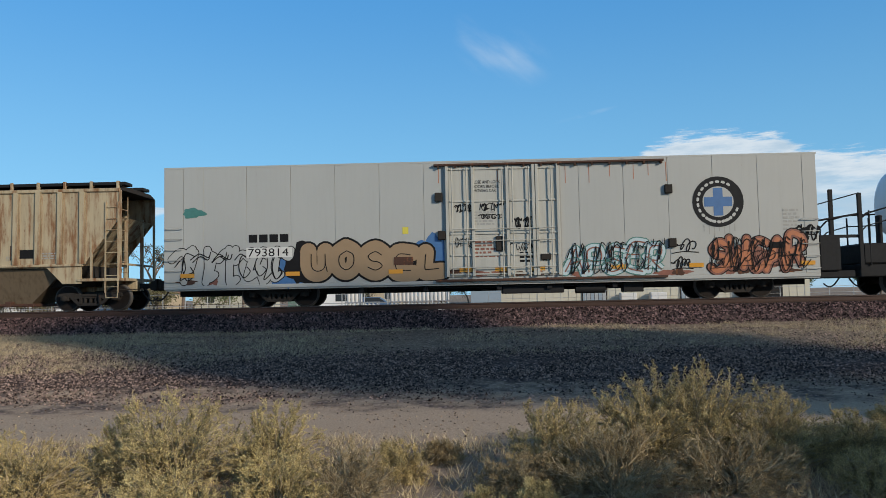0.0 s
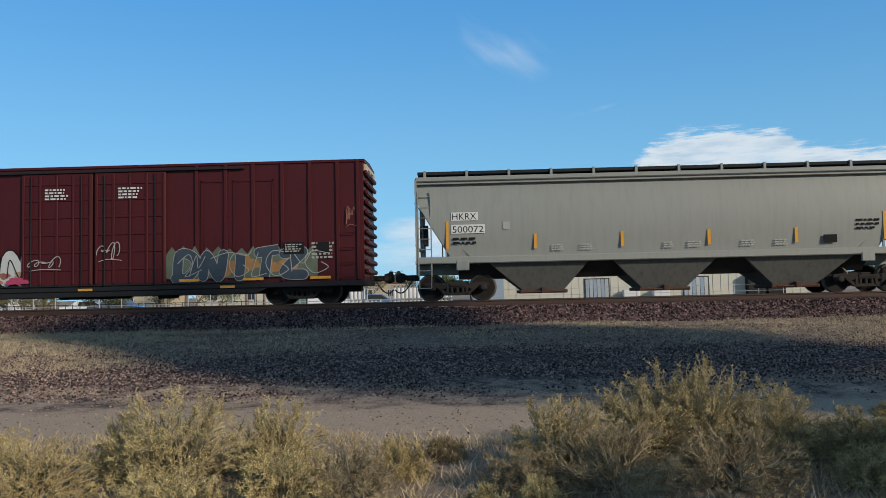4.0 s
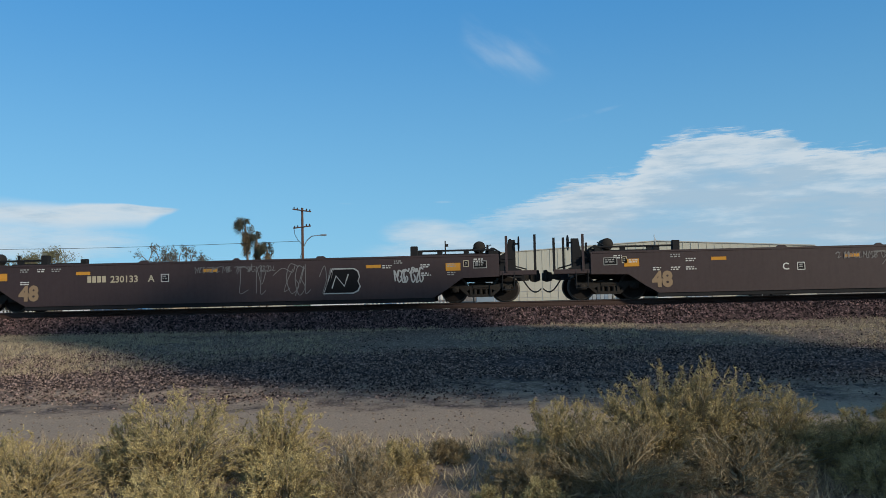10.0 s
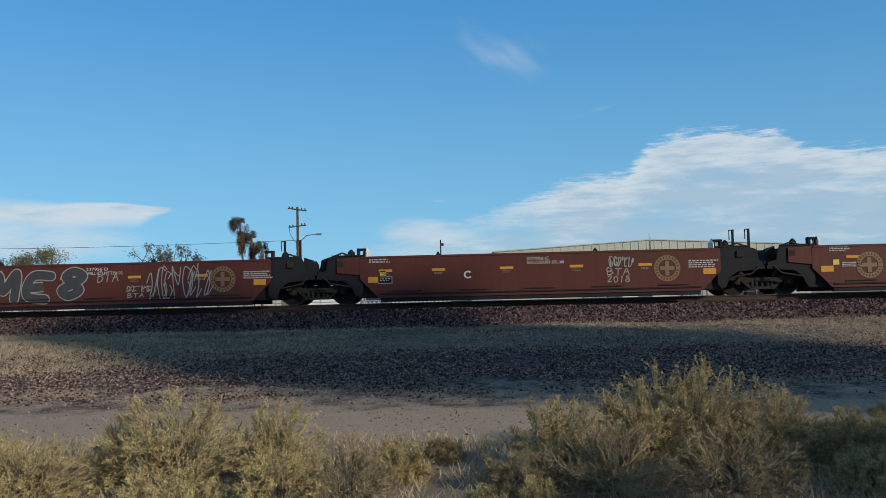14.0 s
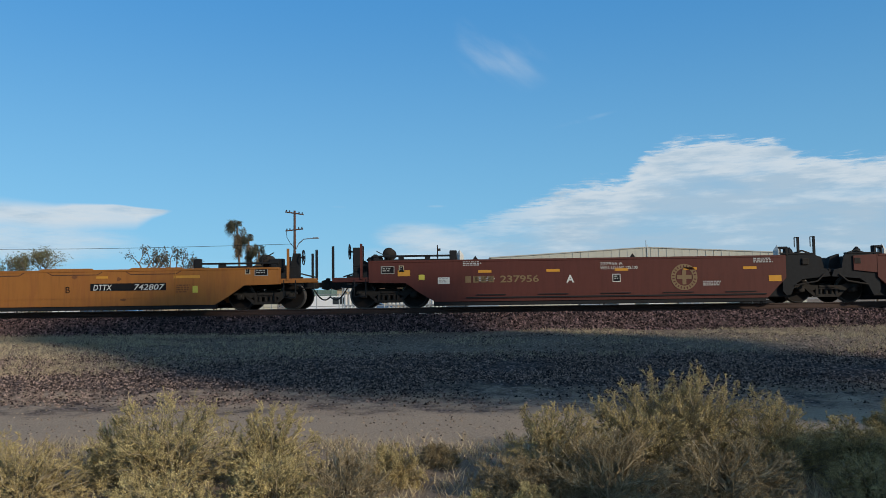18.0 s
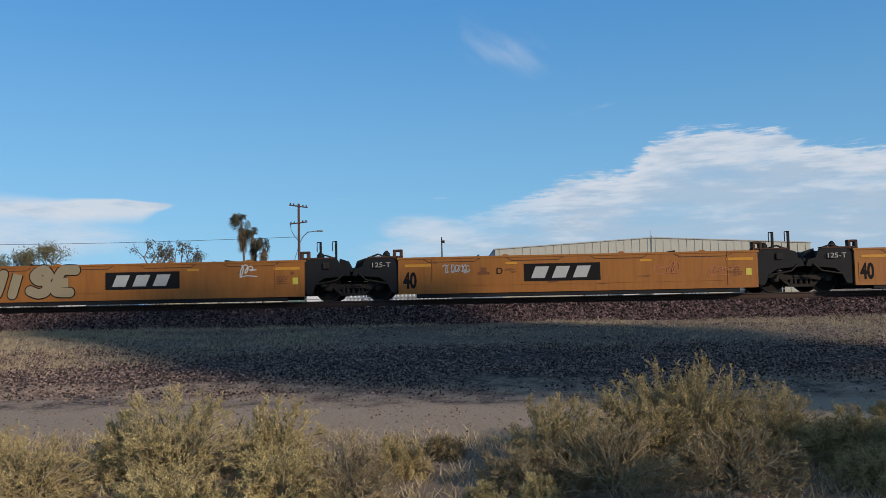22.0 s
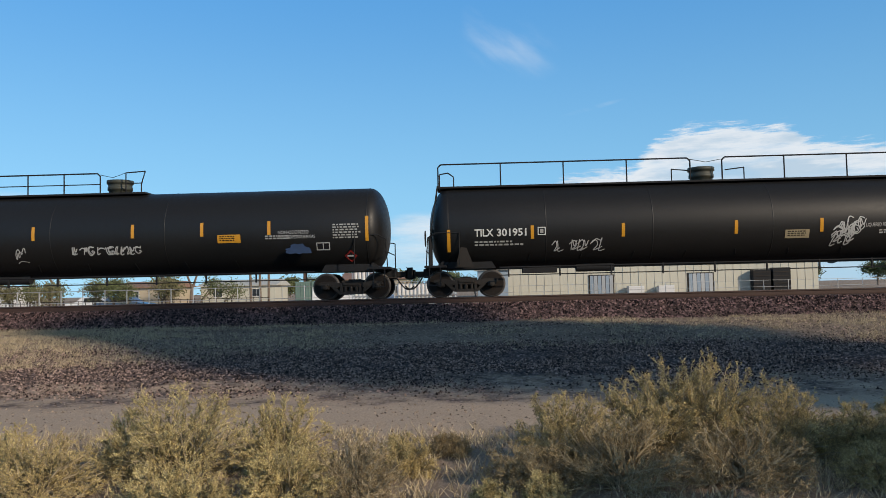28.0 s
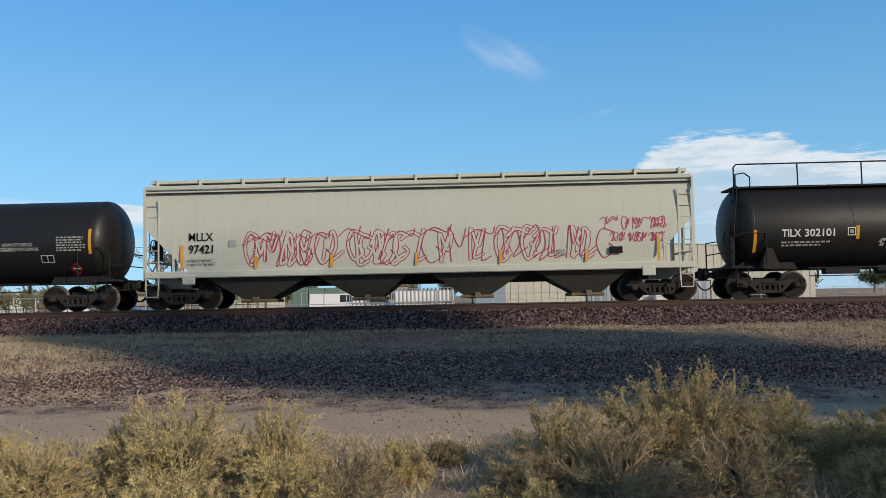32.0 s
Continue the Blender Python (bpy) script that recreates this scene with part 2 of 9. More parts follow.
GOLD = plain("emblem_gold", (0.175, 0.112, 0.05), 0.6, 0.0, 0.25)
TEAL = plain("spray_teal", (0.05, 0.17, 0.15), 0.55, 0.0, 0.3)
TAN = plain("spray_tan", (0.27, 0.185, 0.105), 0.55, 0.0, 0.12, 2.0)
RUSTSPRAY = plain("spray_rust", (0.375, 0.1275, 0.0525), 0.55, 0.0, 0.3)
SKYSPRAY = plain("spray_sky", (0.26, 0.38, 0.42), 0.55, 0.0, 0.3)
PINK = plain("spray_pink", (0.336, 0.036, 0.096), 0.5, 0.0, 0.2)
SILVER = plain("spray_silver", (0.4125, 0.4125, 0.3975), 0.45, 0.0, 0.15)
DARKRED = plain("spray_darkred", (0.25, 0.012, 0.02), 0.5, 0.0, 0.2)
OLIVE = plain("spray_olive", (0.29, 0.235, 0.14), 0.55, 0.0, 0.12, 2.0)
GREY = plain("stencil_grey", (0.30, 0.30, 0.28), 0.6, 0.0, 0.2)
DUSTYRED = plain("spray_dusty_red", (0.20, 0.075, 0.05), 0.6, 0.0, 0.4, 4.0)
# dirty grey paint, darkened as well for the shade the bays hang in
BAY_GREY_SHADE = paint("bay_grey_shade", (0.115, 0.115, 0.105), 0.25, 0.6, 0.1, 0.7, (0.10, 0.05, 0.025), 0.2)
# rusty bays of the cream hopper, with shade under its body put into the colour
BAY_CREAM_SHADE = paint("bay_cream_shade", (0.060, 0.055, 0.047), 0.3, 0.6, 0.1, 0.75, (0.09, 0.045, 0.022), 0.2)
DOORCREAM = paint("door_cream", (0.40, 0.395, 0.355), 0.34, 0.28, 0.08, 0.5, (0.24, 0.13, 0.07))
DIM = plain("scrawl_grey", (0.17, 0.165, 0.16), 0.6, 0.0, 0.2)
PALEBLUE = plain("spray_pale_blue", (0.40, 0.50, 0.53), 0.55, 0.0, 0.15)
SIGNRED = plain("placard_red", (0.44, 0.032, 0.024), 0.45, 0.0, 0.1)
RUST = paint("rusty_steel", (0.062, 0.030, 0.020), 0.6, 0.4, 0.2, 0.85)
RUBBER = plain("hose_rubber", (0.02, 0.02, 0.02), 0.8)


# ---------------------------------------------------------------- mesh tools
class M:
    """A mesh being put together from simple solids."""

    def __init__(self):
        self.v, self.f, self.s = [], [], []

    def add(self, v, f, smooth=False):
        b = len(self.v)
        self.v += [tuple(p) for p in v]
        self.f += [tuple(i + b for i in q) for q in f]
        self.s += [smooth] * len(f)
        return self

    def box(self, x0, x1, y0, y1, z0, z1, c=0.0):
        x0, x1, y0, y1, z0, z1 = min(x0, x1), max(x0, x1), min(y0, y1), max(y0, y1), min(z0, z1), max(z0, z1)
        c = min(c, (x1 - x0) * 0.4, (y1 - y0) * 0.4, (z1 - z0) * 0.4)
        if c <= 0:
            v = [(x, y, z) for x in (x0, x1) for y in (y0, y1) for z in (z0, z1)]
            return self.add(v, [(0, 1, 3, 2), (4, 6, 7, 5), (0, 4, 5, 1), (2, 3, 7, 6), (0, 2, 6, 4), (1, 5, 7, 3)])
        v, at = [], {}
        X, Y, Z = (x0, x1), (y0, y1), (z0, z1)
        for i in (0, 1):
            for j in (0, 1):
                for k in (0, 1):
                    d = [(c if q == 0 else -c) for q in (i, j, k)]
                    for a in range(3):
                        at[i, j, k, a] = len(v)
                        v.append((X[i] + (d[0] if a != 0 else 0), Y[j] + (d[1] if a != 1 else 0), Z[k] + (d[2] if a != 2 else 0)))
        f = []
        ring = [(0, 0), (0, 1), (1, 1), (1, 0)]
        for a in range(3):
            for q in (0, 1):
                ids = []
                for r in ring:
                    k = list(r)
                    k.insert(a, q)
                    ids.append(at[k[0], k[1], k[2], a])
                f.append(tuple(ids if q == 0 else ids[::-1]))
        for a in range(3):
            b, d = [q for q in range(3) if q != a]
            for p in (0, 1):
                for q in (0, 1):
                    k0, k1 = [0, 0, 0], [0, 0, 0]
                    k0[a], k1[a] = 0, 1
                    k0[b] = k1[b] = p
                    k0[d] = k1[d] = q
                    f.append((at[(*k0, b)], at[(*k1, b)], at[(*k1, d)], at[(*k0, d)]))
        for i in (0, 1):
            for j in (0, 1):
                for k in (0, 1):
                    f.append((at[i, j, k, 0], at[i, j, k, 1], at[i, j, k, 2]))
        return self.add(v, f)

    def tube(self, a, b, r, n=8, r2=None, smooth=True):
        a, b = Vector(a), Vector(b)
        d = (b - a).normalized()
        u = d.orthogonal().normalized()
        w = d.cross(u)
        r2 = r if r2 is None else r2
        v = []
        for p, q in ((a, r), (b, r2)):
            for i in range(n):
                t = 2 * math.pi * i / n
                v.append(p + u * (math.cos(t) * q) + w * (math.sin(t) * q))
        f = [(i, (i + 1) % n, n + (i + 1) % n, n + i) for i in range(n)]
        self.add(v, f, smooth)
        self.add(v[:n], [tuple(range(n))[::-1]])
        self.add(v[n:], [tuple(range(n))])
        return self

    def path(self, pts, r, n=6):
        for a, b in zip(pts, pts[1:]):
            self.tube(a, b, r, n)
        return self

    def prism(self, poly, y0, y1):
        """A polygon in x and z, drawn out along y."""
        n = len(poly)
        v = [(x, y0, z) for x, z in poly] + [(x, y1, z) for x, z in poly]
        f = [tuple(range(n)), tuple(range(2 * n - 1, n - 1, -1))]
        f += [(i, n + i, n + (i + 1) % n, (i + 1) % n) for i in range(n)]
        return self.add(v, f)

    def prism_x(self, poly, x0, x1, smooth=False):
        """A polygon in y and z, drawn out along x."""
        n = len(poly)
        v = [(x0, y, z) for y, z in poly] + [(x1, y, z) for y, z in poly]
        self.add(v, [(i, n + i, n + (i + 1) % n, (i + 1) % n) for i in range(n)], smooth)
        self.add(v[:n], [tuple(range(n))])
        self.add(v[n:], [tuple(range(n))[::-1]])
        return self

    def loft(self, a, b):
        """Two rings of as many points, joined and closed."""
        n = len(a)
        self.add(list(a) + list(b), [(i, n + i, n + (i + 1) % n, (i + 1) % n) for i in range(n)] + [tuple(range(n)), tuple(range(2 * n - 1, n - 1, -1))])
        return self

    def lathe(self, prof, axis, centre, n=32, smooth=True):
        """prof: pairs of place along the axis and radius."""
        v, f = [], []
        for a, r in prof:
            for i in range(n):
                t = 2 * math.pi * i / n
                p, q = math.cos(t) * r, math.sin(t) * r
                o = {"x": (a, p, q), "y": (p, a, q), "z": (p, q, a)}[axis]
                v.append((o[0] + centre[0], o[1] + centre[1], o[2] + centre[2]))
        for k in range(len(prof) - 1):
            for i in range(n):
                j = (i + 1) % n
                f.append((k * n + i, k * n + j, (k + 1) * n + j, (k + 1) * n + i))
        self.add(v, f, smooth)
        self.add(v[:n], [tuple(range(n))])
        self.add(v[-n:], [tuple(range(n))])
        return self

    def ribbon(self, pts, w, y):
        """A flat stroke on the side of a car, in x and z at the depth y; each step lies a hair over the last."""
        pts = [Vector((p[0], p[1])) for p in pts]
        n = len(pts)
        side = []
        for i in range(n):
            d = pts[min(i + 1, n - 1)] - pts[max(i - 1, 0)]
            if d.length < 1e-6:
                d = Vector((1, 0))
            d.normalize()
            side.append((Vector((-d.y, d.x)) * (w / 2), d * (w * 0.35)))
        e = 0.0001
        for i in range(n - 1):
            a, b = pts[i], pts[i + 1]
            p, q = side[i][0], side[i + 1][0]
            yy = y - e * i
            self.add([(a.x + p.x, yy, a.y + p.y), (a.x - p.x, yy, a.y - p.y), (b.x - q.x, yy, b.y - q.y), (b.x + q.x, yy, b.y + q.y)], [(0, 1, 2, 3)])
        if w < 0.15:
            for i, way in ((0, -1), (n - 1, 1)):
                p, d = side[i]
                t = pts[i] + d * way
                yy = y - e * i
                self.add([(pts[i].x + p.x, yy, pts[i].y + p.y), (pts[i].x - p.x, yy, pts[i].y - p.y), (t.x, yy, t.y)], [(0, 1, 2)])
        else:
            for i in range(0, n, 2):
                self.disc(pts[i].x, pts[i].y, w / 2, y - e * (i + 0.5), 14)
        return self

    def spoked(self, axis, c, r, t=0.018):
        """A hand wheel: ring, hub and five spokes."""
        at = lambda k, q: (c[0], c[1] + q * math.cos(k), c[2] + q * math.sin(k)) if axis == "x" else (c[0] + q * math.cos(k), c[1], c[2] + q * math.sin(k))
        n = 18
        for i in range(n):
            self.tube(at(2 * math.pi * i / n, r), at(2 * math.pi * (i + 1) / n, r), t, 6)
        for i in range(5):
            self.tube(c, at(2 * math.pi * i / 5 + 0.3, r), t * 0.7, 5)
        d = Vector((1, 0, 0)) if axis == "x" else Vector((0, 1, 0))
        self.tube(Vector(c) - d * 0.03, Vector(c) + d * 0.03, r * 0.22, 8)
        return self

    def disc(self, x, z, r, y, n=28, r0=0.0):
        v, f = [], []
        for i in range(n):
            t = 2 * math.pi * i / n
            v.append((x + r * math.cos(t), y, z + r * math.sin(t)))
        if r0 <= 0:
            return self.add(v, [tuple(range(n))])
        for i in range(n):
            t = 2 * math.pi * i / n
            v.append((x + r0 * math.cos(t), y, z + r0 * math.sin(t)))
        return self.add(v, [(i, (i + 1) % n, n + (i + 1) % n, n + i) for i in range(n)])

    def patch(self, x0, x1, z0, z1, y):
        return self.add([(x0, y, z0), (x1, y, z0), (x1, y, z1), (x0, y, z1)], [(0, 1, 2, 3)])

    def mesh(self, name, mat):
        me = bpy.data.meshes.new(name)
        me.from_pydata(self.v, [], self.f)
        me.polygons.foreach_set("use_smooth", self.s)
        me.materials.append(mat)
        me.update()
        return me


def part(name, m, mat, parent, label="", at=None):
    """One mesh under a thing or a part (or a thing itself when it has no parent)."""
    me = m if isinstance(m, bpy.types.Mesh) else m.mesh(name, mat)
    ob = new(name, me)
    if parent is not None:
        ob.parent = parent
    if at is not None:
        ob.matrix_basis = at
    if label:
        ob["label"] = label
    return ob


def thing(name, label, category, at=(0, 0, 0), group="", kind=""):
    e = new(name)
    e.empty_display_size = 0.3
    e.location = at
    return tagged(e, label, category, group, kind)


def smoothline(pts, k=6):
    """A curve through the points."""
    P = [Vector((p[0], p[1])) for p in pts]
    if len(P) < 3:
        return P
    out = []
    for i in range(len(P) - 1):
        a, b, c, d = P[max(i - 1, 0)], P[i], P[i + 1], P[min(i + 2, len(P) - 1)]
        for j in range(k):
            t = j / k
            out.append(0.5 * ((2 * b) + (c - a) * t + (2 * a - 5 * b + 4 * c - d) * t * t + (3 * b - a - 3 * c + d) * t ** 3))
    out.append(P[-1])
    return out


TEXTS = {}


def letters(parent, words, x, z, h, y, mat, name="lettering", label="", width=None, bold=0.0, shear=0.0, align="LEFT"):
    """Words painted on a car's near side: x of their left end (or middle), z of their foot, h of the capitals."""
    key = (words, bold, shear)
    if key not in TEXTS:
        cu = bpy.data.curves.new("words", "FONT")
        cu.body, cu.size, cu.offset, cu.shear, cu.resolution_u = words, 1.0, bold, shear, 3
        tmp = bpy.data.objects.new("words", cu)
        me = tmp.to_mesh()
        vs = [tuple(q.co) for q in me.vertices]
        fs = [tuple(q.vertices) for q in me.polygons]
        tmp.to_mesh_clear()
        bpy.data.objects.remove(tmp)
        bpy.data.curves.remove(cu)
        TEXTS[key] = (vs, fs)
    vs, fs = TEXTS[key]
    x0, x1 = min(q[0] for q in vs), max(q[0] for q in vs)
    k = h / 0.69
    kx = k if width is None else width / (x1 - x0)
    dx = 0 if align == "LEFT" else -(x1 - x0) * kx / 2
    m = M()
    m.add([(x + dx + (q[0] - x0) * kx, y, z + q[1] * k) for q in vs], fs)
    return part(name, m, mat, parent, label)


def bars(parent, x, z, w, h, rows, y, mat, name="stencil", seed=1, label=""):
    """Small print that cannot be read, as plain bars."""
    rnd = random.Random(seed)
    m = M()
    step = h / rows
    for r in range(rows):
        a = x
        end = x + w * rnd.uniform(0.75, 1.0)
        while a < end - 0.02:
            b = min(end, a + rnd.uniform(0.5, 1.8) * step)
            m.patch(a, b, z + h - (r + 0.55) * step, z + h - r * step, y)
            a = b + step * 0.45
    return tagged(part(name, m, mat, parent, label), kind="stuff")


GLYPHS = {" ": ()}


def glyph(ch, *strokes):
    GLYPHS[ch] = strokes


glyph("A", [(0, 0), (.3, .6), (.5, 1), (.7, .6), (1, 0)], [(.2, .38), (.8, .42)])
glyph("B", [(.1, 0), (.1, 1), (.6, .98), (.8, .75), (.55, .52), (.1, .5)], [(.55, .52), (.95, .3), (.6, .02), (.1, 0)])
glyph("C", [(.95, .8), (.6, 1), (.15, .8), (.05, .4), (.3, .05), (.7, .02), (.95, .2)])
glyph("D", [(.1, 0), (.1, 1), (.6, .95), (.95, .5), (.6, .05), (.1, 0)])
glyph("E", [(.9, .95), (.2, 1), (.08, .5), (.15, .05), (.95, 0)], [(.1, .5), (.7, .54)])
glyph("F", [(.1, 0), (.1, 1), (.95, .98)], [(.1, .52), (.7, .54)])
glyph("G", [(.9, .8), (.5, 1), (.1, .7), (.1, .25), (.5, 0), (.9, .2), (.9, .45), (.55, .45)])
glyph("H", [(.08, 0), (.1, 1)], [(.9, 0), (.92, 1)], [(.1, .5), (.9, .52)])
glyph("I", [(.5, 0), (.5, 1)])
glyph("K", [(.1, 0), (.1, 1)], [(.9, 1), (.2, .5), (.95, 0)])
glyph("L", [(.15, 1), (.1, .1), (.3, 0), (.95, .05)])
glyph("M", [(0, 0), (.12, 1), (.5, .35), (.88, 1), (1, 0)])
glyph("N", [(.05, 0), (.1, 1), (.85, .02), (.92, 1)])
glyph("O", [(.5, 1), (.1, .75), (.1, .25), (.5, 0), (.9, .25), (.9, .75), (.5, 1)])
glyph("P", [(.1, 0), (.1, 1), (.65, 1), (.9, .75), (.65, .48), (.1, .45)])
glyph("R", [(.1, 0), (.1, 1), (.65, 1), (.88, .78), (.6, .52), (.1, .5)], [(.45, .5), (.95, 0)])
glyph("S", [(.9, .85), (.5, 1), (.1, .8), (.3, .55), (.75, .45), (.9, .2), (.5, 0), (.05, .15)])
glyph("T", [(0, .95), (1, 1)], [(.5, .97), (.48, 0)])
glyph("U", [(.05, 1), (.1, .25), (.45, 0), (.85, .2), (.92, 1)], [(.92, .5), (1, 0)])
glyph("V", [(0, 1), (.5, 0), (1, 1)])
glyph("W", [(0, 1), (.2, 0), (.5, .7), (.8, 0), (1, 1)])
glyph("X", [(0, 1), (1, 0)], [(1, 1), (0, 0)])
glyph("J", [(.6, 1), (.6, .2), (.3, 0), (.05, .2)])
glyph("Y", [(0, 1), (.5, .5), (1, 1)], [(.5, .5), (.4, 0)])
glyph("Z", [(.05, .95), (.9, 1), (.1, .05), (.95, 0)])
glyph("8", [(.5, .52), (.15, .75), (.5, 1), (.85, .75), (.5, .52), (.1, .25), (.5, 0), (.9, .25), (.5, .52)])
glyph("0", [(.5, 1), (.15, .75), (.15, .25), (.5, 0), (.85, .25), (.85, .75), (.5, 1)])
glyph("1", [(.3, .8), (.55, 1), (.5, 0)])
glyph("2", [(.1, .8), (.5, 1), (.85, .75), (.1, .02), (.95, .05)])
glyph("3", [(.1, .9), (.6, 1), (.8, .75), (.4, .52), (.9, .3), (.5, 0), (.05, .12)])
glyph("!", [(.5, 1), (.5, .35)], [(.5, .12), (.5, .05)])


def spray(parent, word, x0, x1, z0, z1, layers, y=-1.52, seed=1, wild=0.08, slant=0.15, name="letter", label="", gap=0.12):
    """Sprayed letters over a stretch of the side: layers are (stroke width, material), from back to front."""
    rnd = random.Random(seed)
    cell = (x1 - x0) / len(word)
    obs, j = [], 0
    for i, ch in enumerate(word):
        up = rnd.uniform(-0.06, 0.06)
        tall = rnd.uniform(0.88, 1.06)
        strokes = []
        for st in GLYPHS[ch]:
            pts = []
            for u, v in st:
                u += rnd.uniform(-wild, wild)
                v = (v + rnd.uniform(-wild, wild)) * tall + up
                pts.append((x0 + cell * (i + gap + u * (1 - 2 * gap)) + slant * (v - 0.5) * (z1 - z0), z0 + (z1 - z0) * v))
            strokes.append(smoothline(pts))
        if strokes:
            obs += layered(parent, strokes, layers, y - 0.0004 * i, name, label)
    return obs


def layered(parent, strokes, layers, y, name, label):
    obs = []
    for k, (w, mat) in enumerate(layers):
        for j, st in enumerate(strokes):
            m = M()
            m.ribbon(st, w, y - 0.009 * k - 0.003 * j)
            obs.append(part(name, m, mat, parent, label))
    return obs


def wildstyle(parent, x0, x1, z0, z1, layers, y=-1.52, seed=1, n=6, name="graffiti", label=""):
    """Sprayed strokes that spell nothing: hooks, loops and bars that lean into one another."""
    rnd = random.Random(seed)
    cell, h = (x1 - x0) / n, z1 - z0
    obs = []
    for i in range(n):
        cx = x0 + cell * (i + 0.5)
        strokes = []
        for k in range(rnd.choice((2, 2, 3))):
            kind = rnd.randrange(5)
            lean = rnd.uniform(-0.1, 0.35) * h
            top, foot = z1 + rnd.uniform(-0.12, 0.10) * h, z0 + rnd.uniform(-0.08, 0.12) * h
            ox = rnd.uniform(-0.4, 0.4) * cell
            w = cell * rnd.uniform(0.45, 0.75)
            mid = (top + foot) / 2
            if kind == 0:
                pts = [(ox + lean, top), (ox + lean * 0.4, mid), (ox, foot), (ox + w * 0.6, foot + 0.12 * h)]
            elif kind == 1:
                pts = [(ox + w, top - 0.1 * h), (ox + w * 0.3, top), (ox, mid), (ox + w * 0.4, foot), (ox + w, foot + 0.25 * h), (ox + w * 0.7, mid)]
            elif kind == 2:
                pts = [(ox - w * 0.5, mid + 0.1 * h), (ox + w * 0.1, top), (ox + w * 0.3, mid), (ox - w * 0.1, foot), (ox + w * 0.8, foot + 0.3 * h)]
            elif kind == 3:
                pts = [(ox, foot), (ox + lean, top), (ox + w * 0.5, mid - 0.1 * h), (ox + w * 0.9, top - 0.05 * h)]
            else:
                pts = [(ox - w * 0.7, top - 0.25 * h), (ox, top), (ox + w * 0.7, top - 0.15 * h), (ox + w * 0.9, top + 0.08 * h)]
            strokes.append(smoothline([(cx + a, b) for a, b in pts]))
        obs += layered(parent, strokes, layers, y - 0.0004 * i, name, label)
    return obs


def scribble(parent, x0, x1, z0, z1, w, mat, y=-1.52, seed=1, loops=6, name="graffiti", label=""):
    """A quick looping line tag with a flourish under it."""
    rnd = random.Random(seed)
    mid, amp, ph = (z0 + z1) / 2, (z1 - z0) / 2, rnd.uniform(0, 6.28)
    pts, k = [], 14 * loops
    for i in range(k + 1):
        u = i / k
        a = 2 * math.pi * loops * u + ph
        size = 0.55 + 0.45 * math.sin(5.3 * u + ph) + 0.25 * math.sin(11 * u + 2 * ph)
        pts.append((x0 + (x1 - x0) * u + 0.55 * (x1 - x0) / loops * math.sin(a + 0.6), mid + amp * size * math.cos(a)))
    m = M()
    m.ribbon([Vector(q) for q in pts], w, y)
    m.ribbon(smoothline([(x0, z0 - 0.15 * (z1 - z0)), ((x0 + x1) / 2, z0 - 0.02 * (z1 - z0)), (x1 + 0.1, z0 - 0.1 * (z1 - z0))]), w * 0.8, y - 0.001)
    return part(name, m, mat, parent, label)


def splash(parent, x, z, rx, rz, mat, y, seed=1, name="paint_patch", label=""):
    """An uneven patch of paint."""
    rnd = random.Random(seed)
    n = 34
    v = []
    for i in range(n):
        t = 2 * math.pi * i / n
        k = 1 + 0.16 * math.sin(3 * t + seed) + 0.10 * math.sin(7 * t + 2 * seed) + rnd.uniform(-0.08, 0.08)
        v.append((x + rx * k * math.cos(t), y, z + rz * k * math.sin(t)))
    m = M()
    m.add(v, [tuple(range(n))])
    return part(name, m, mat, parent, label)


# ---------------------------------------------------------------- ground and track
TRACK_Y, RAIL_Z = 27.45, 1.30      # centre line of the track, top of the rails


def land(y):
    """Height of the ground across the track, from the bushes to the yards behind."""
    pts = ((-60, 0.0), (10.9, 0.0), (12.8, 0.02), (18.0, 0.28), (21.0, 0.44), (24.9, 0.52), (25.15, 0.56), (26.0, 1.05), (28.85, 1.05),
           (30.2, 0.45), (34.0, 0.25), (60.0, 0.1), (4000.0, 0.1))
    for (a, p), (b, q) in zip(pts, pts[1:]):
        if y <= b:
            return p + (q - p) * (y - a) / (b - a)
    return 0.1


def rise(x, y):
    z = land(y)
    if y > 60 or abs(x) > 60:
        return z
    n1 = noise.noise((x * 0.16, y * 0.3, 3.0))
    n2 = noise.noise((x * 0.9, y * 0.9, 7.0))
    k = 1.0 if y < 12.5 else 1.6 if y < 24.9 else 0.2 if y < 29 else 1.0
    # clods and tufts: none on the driven track, most on the bank
    rough = 0.5 if y < 8.6 else 0.12 if y < 11.2 else min(1.0, 0.12 + (y - 11.2) / 2.2) if y < 24.6 else 0.25
    n3 = noise.noise((x * 3.1, y * 2.6, 11.0))
    n4 = noise.noise((x * 8.0, y * 7.0, 13.0))
    return z + k * (0.05 * n1 + 0.018 * n2) + rough * (0.030 * n3 + 0.024 * n4)


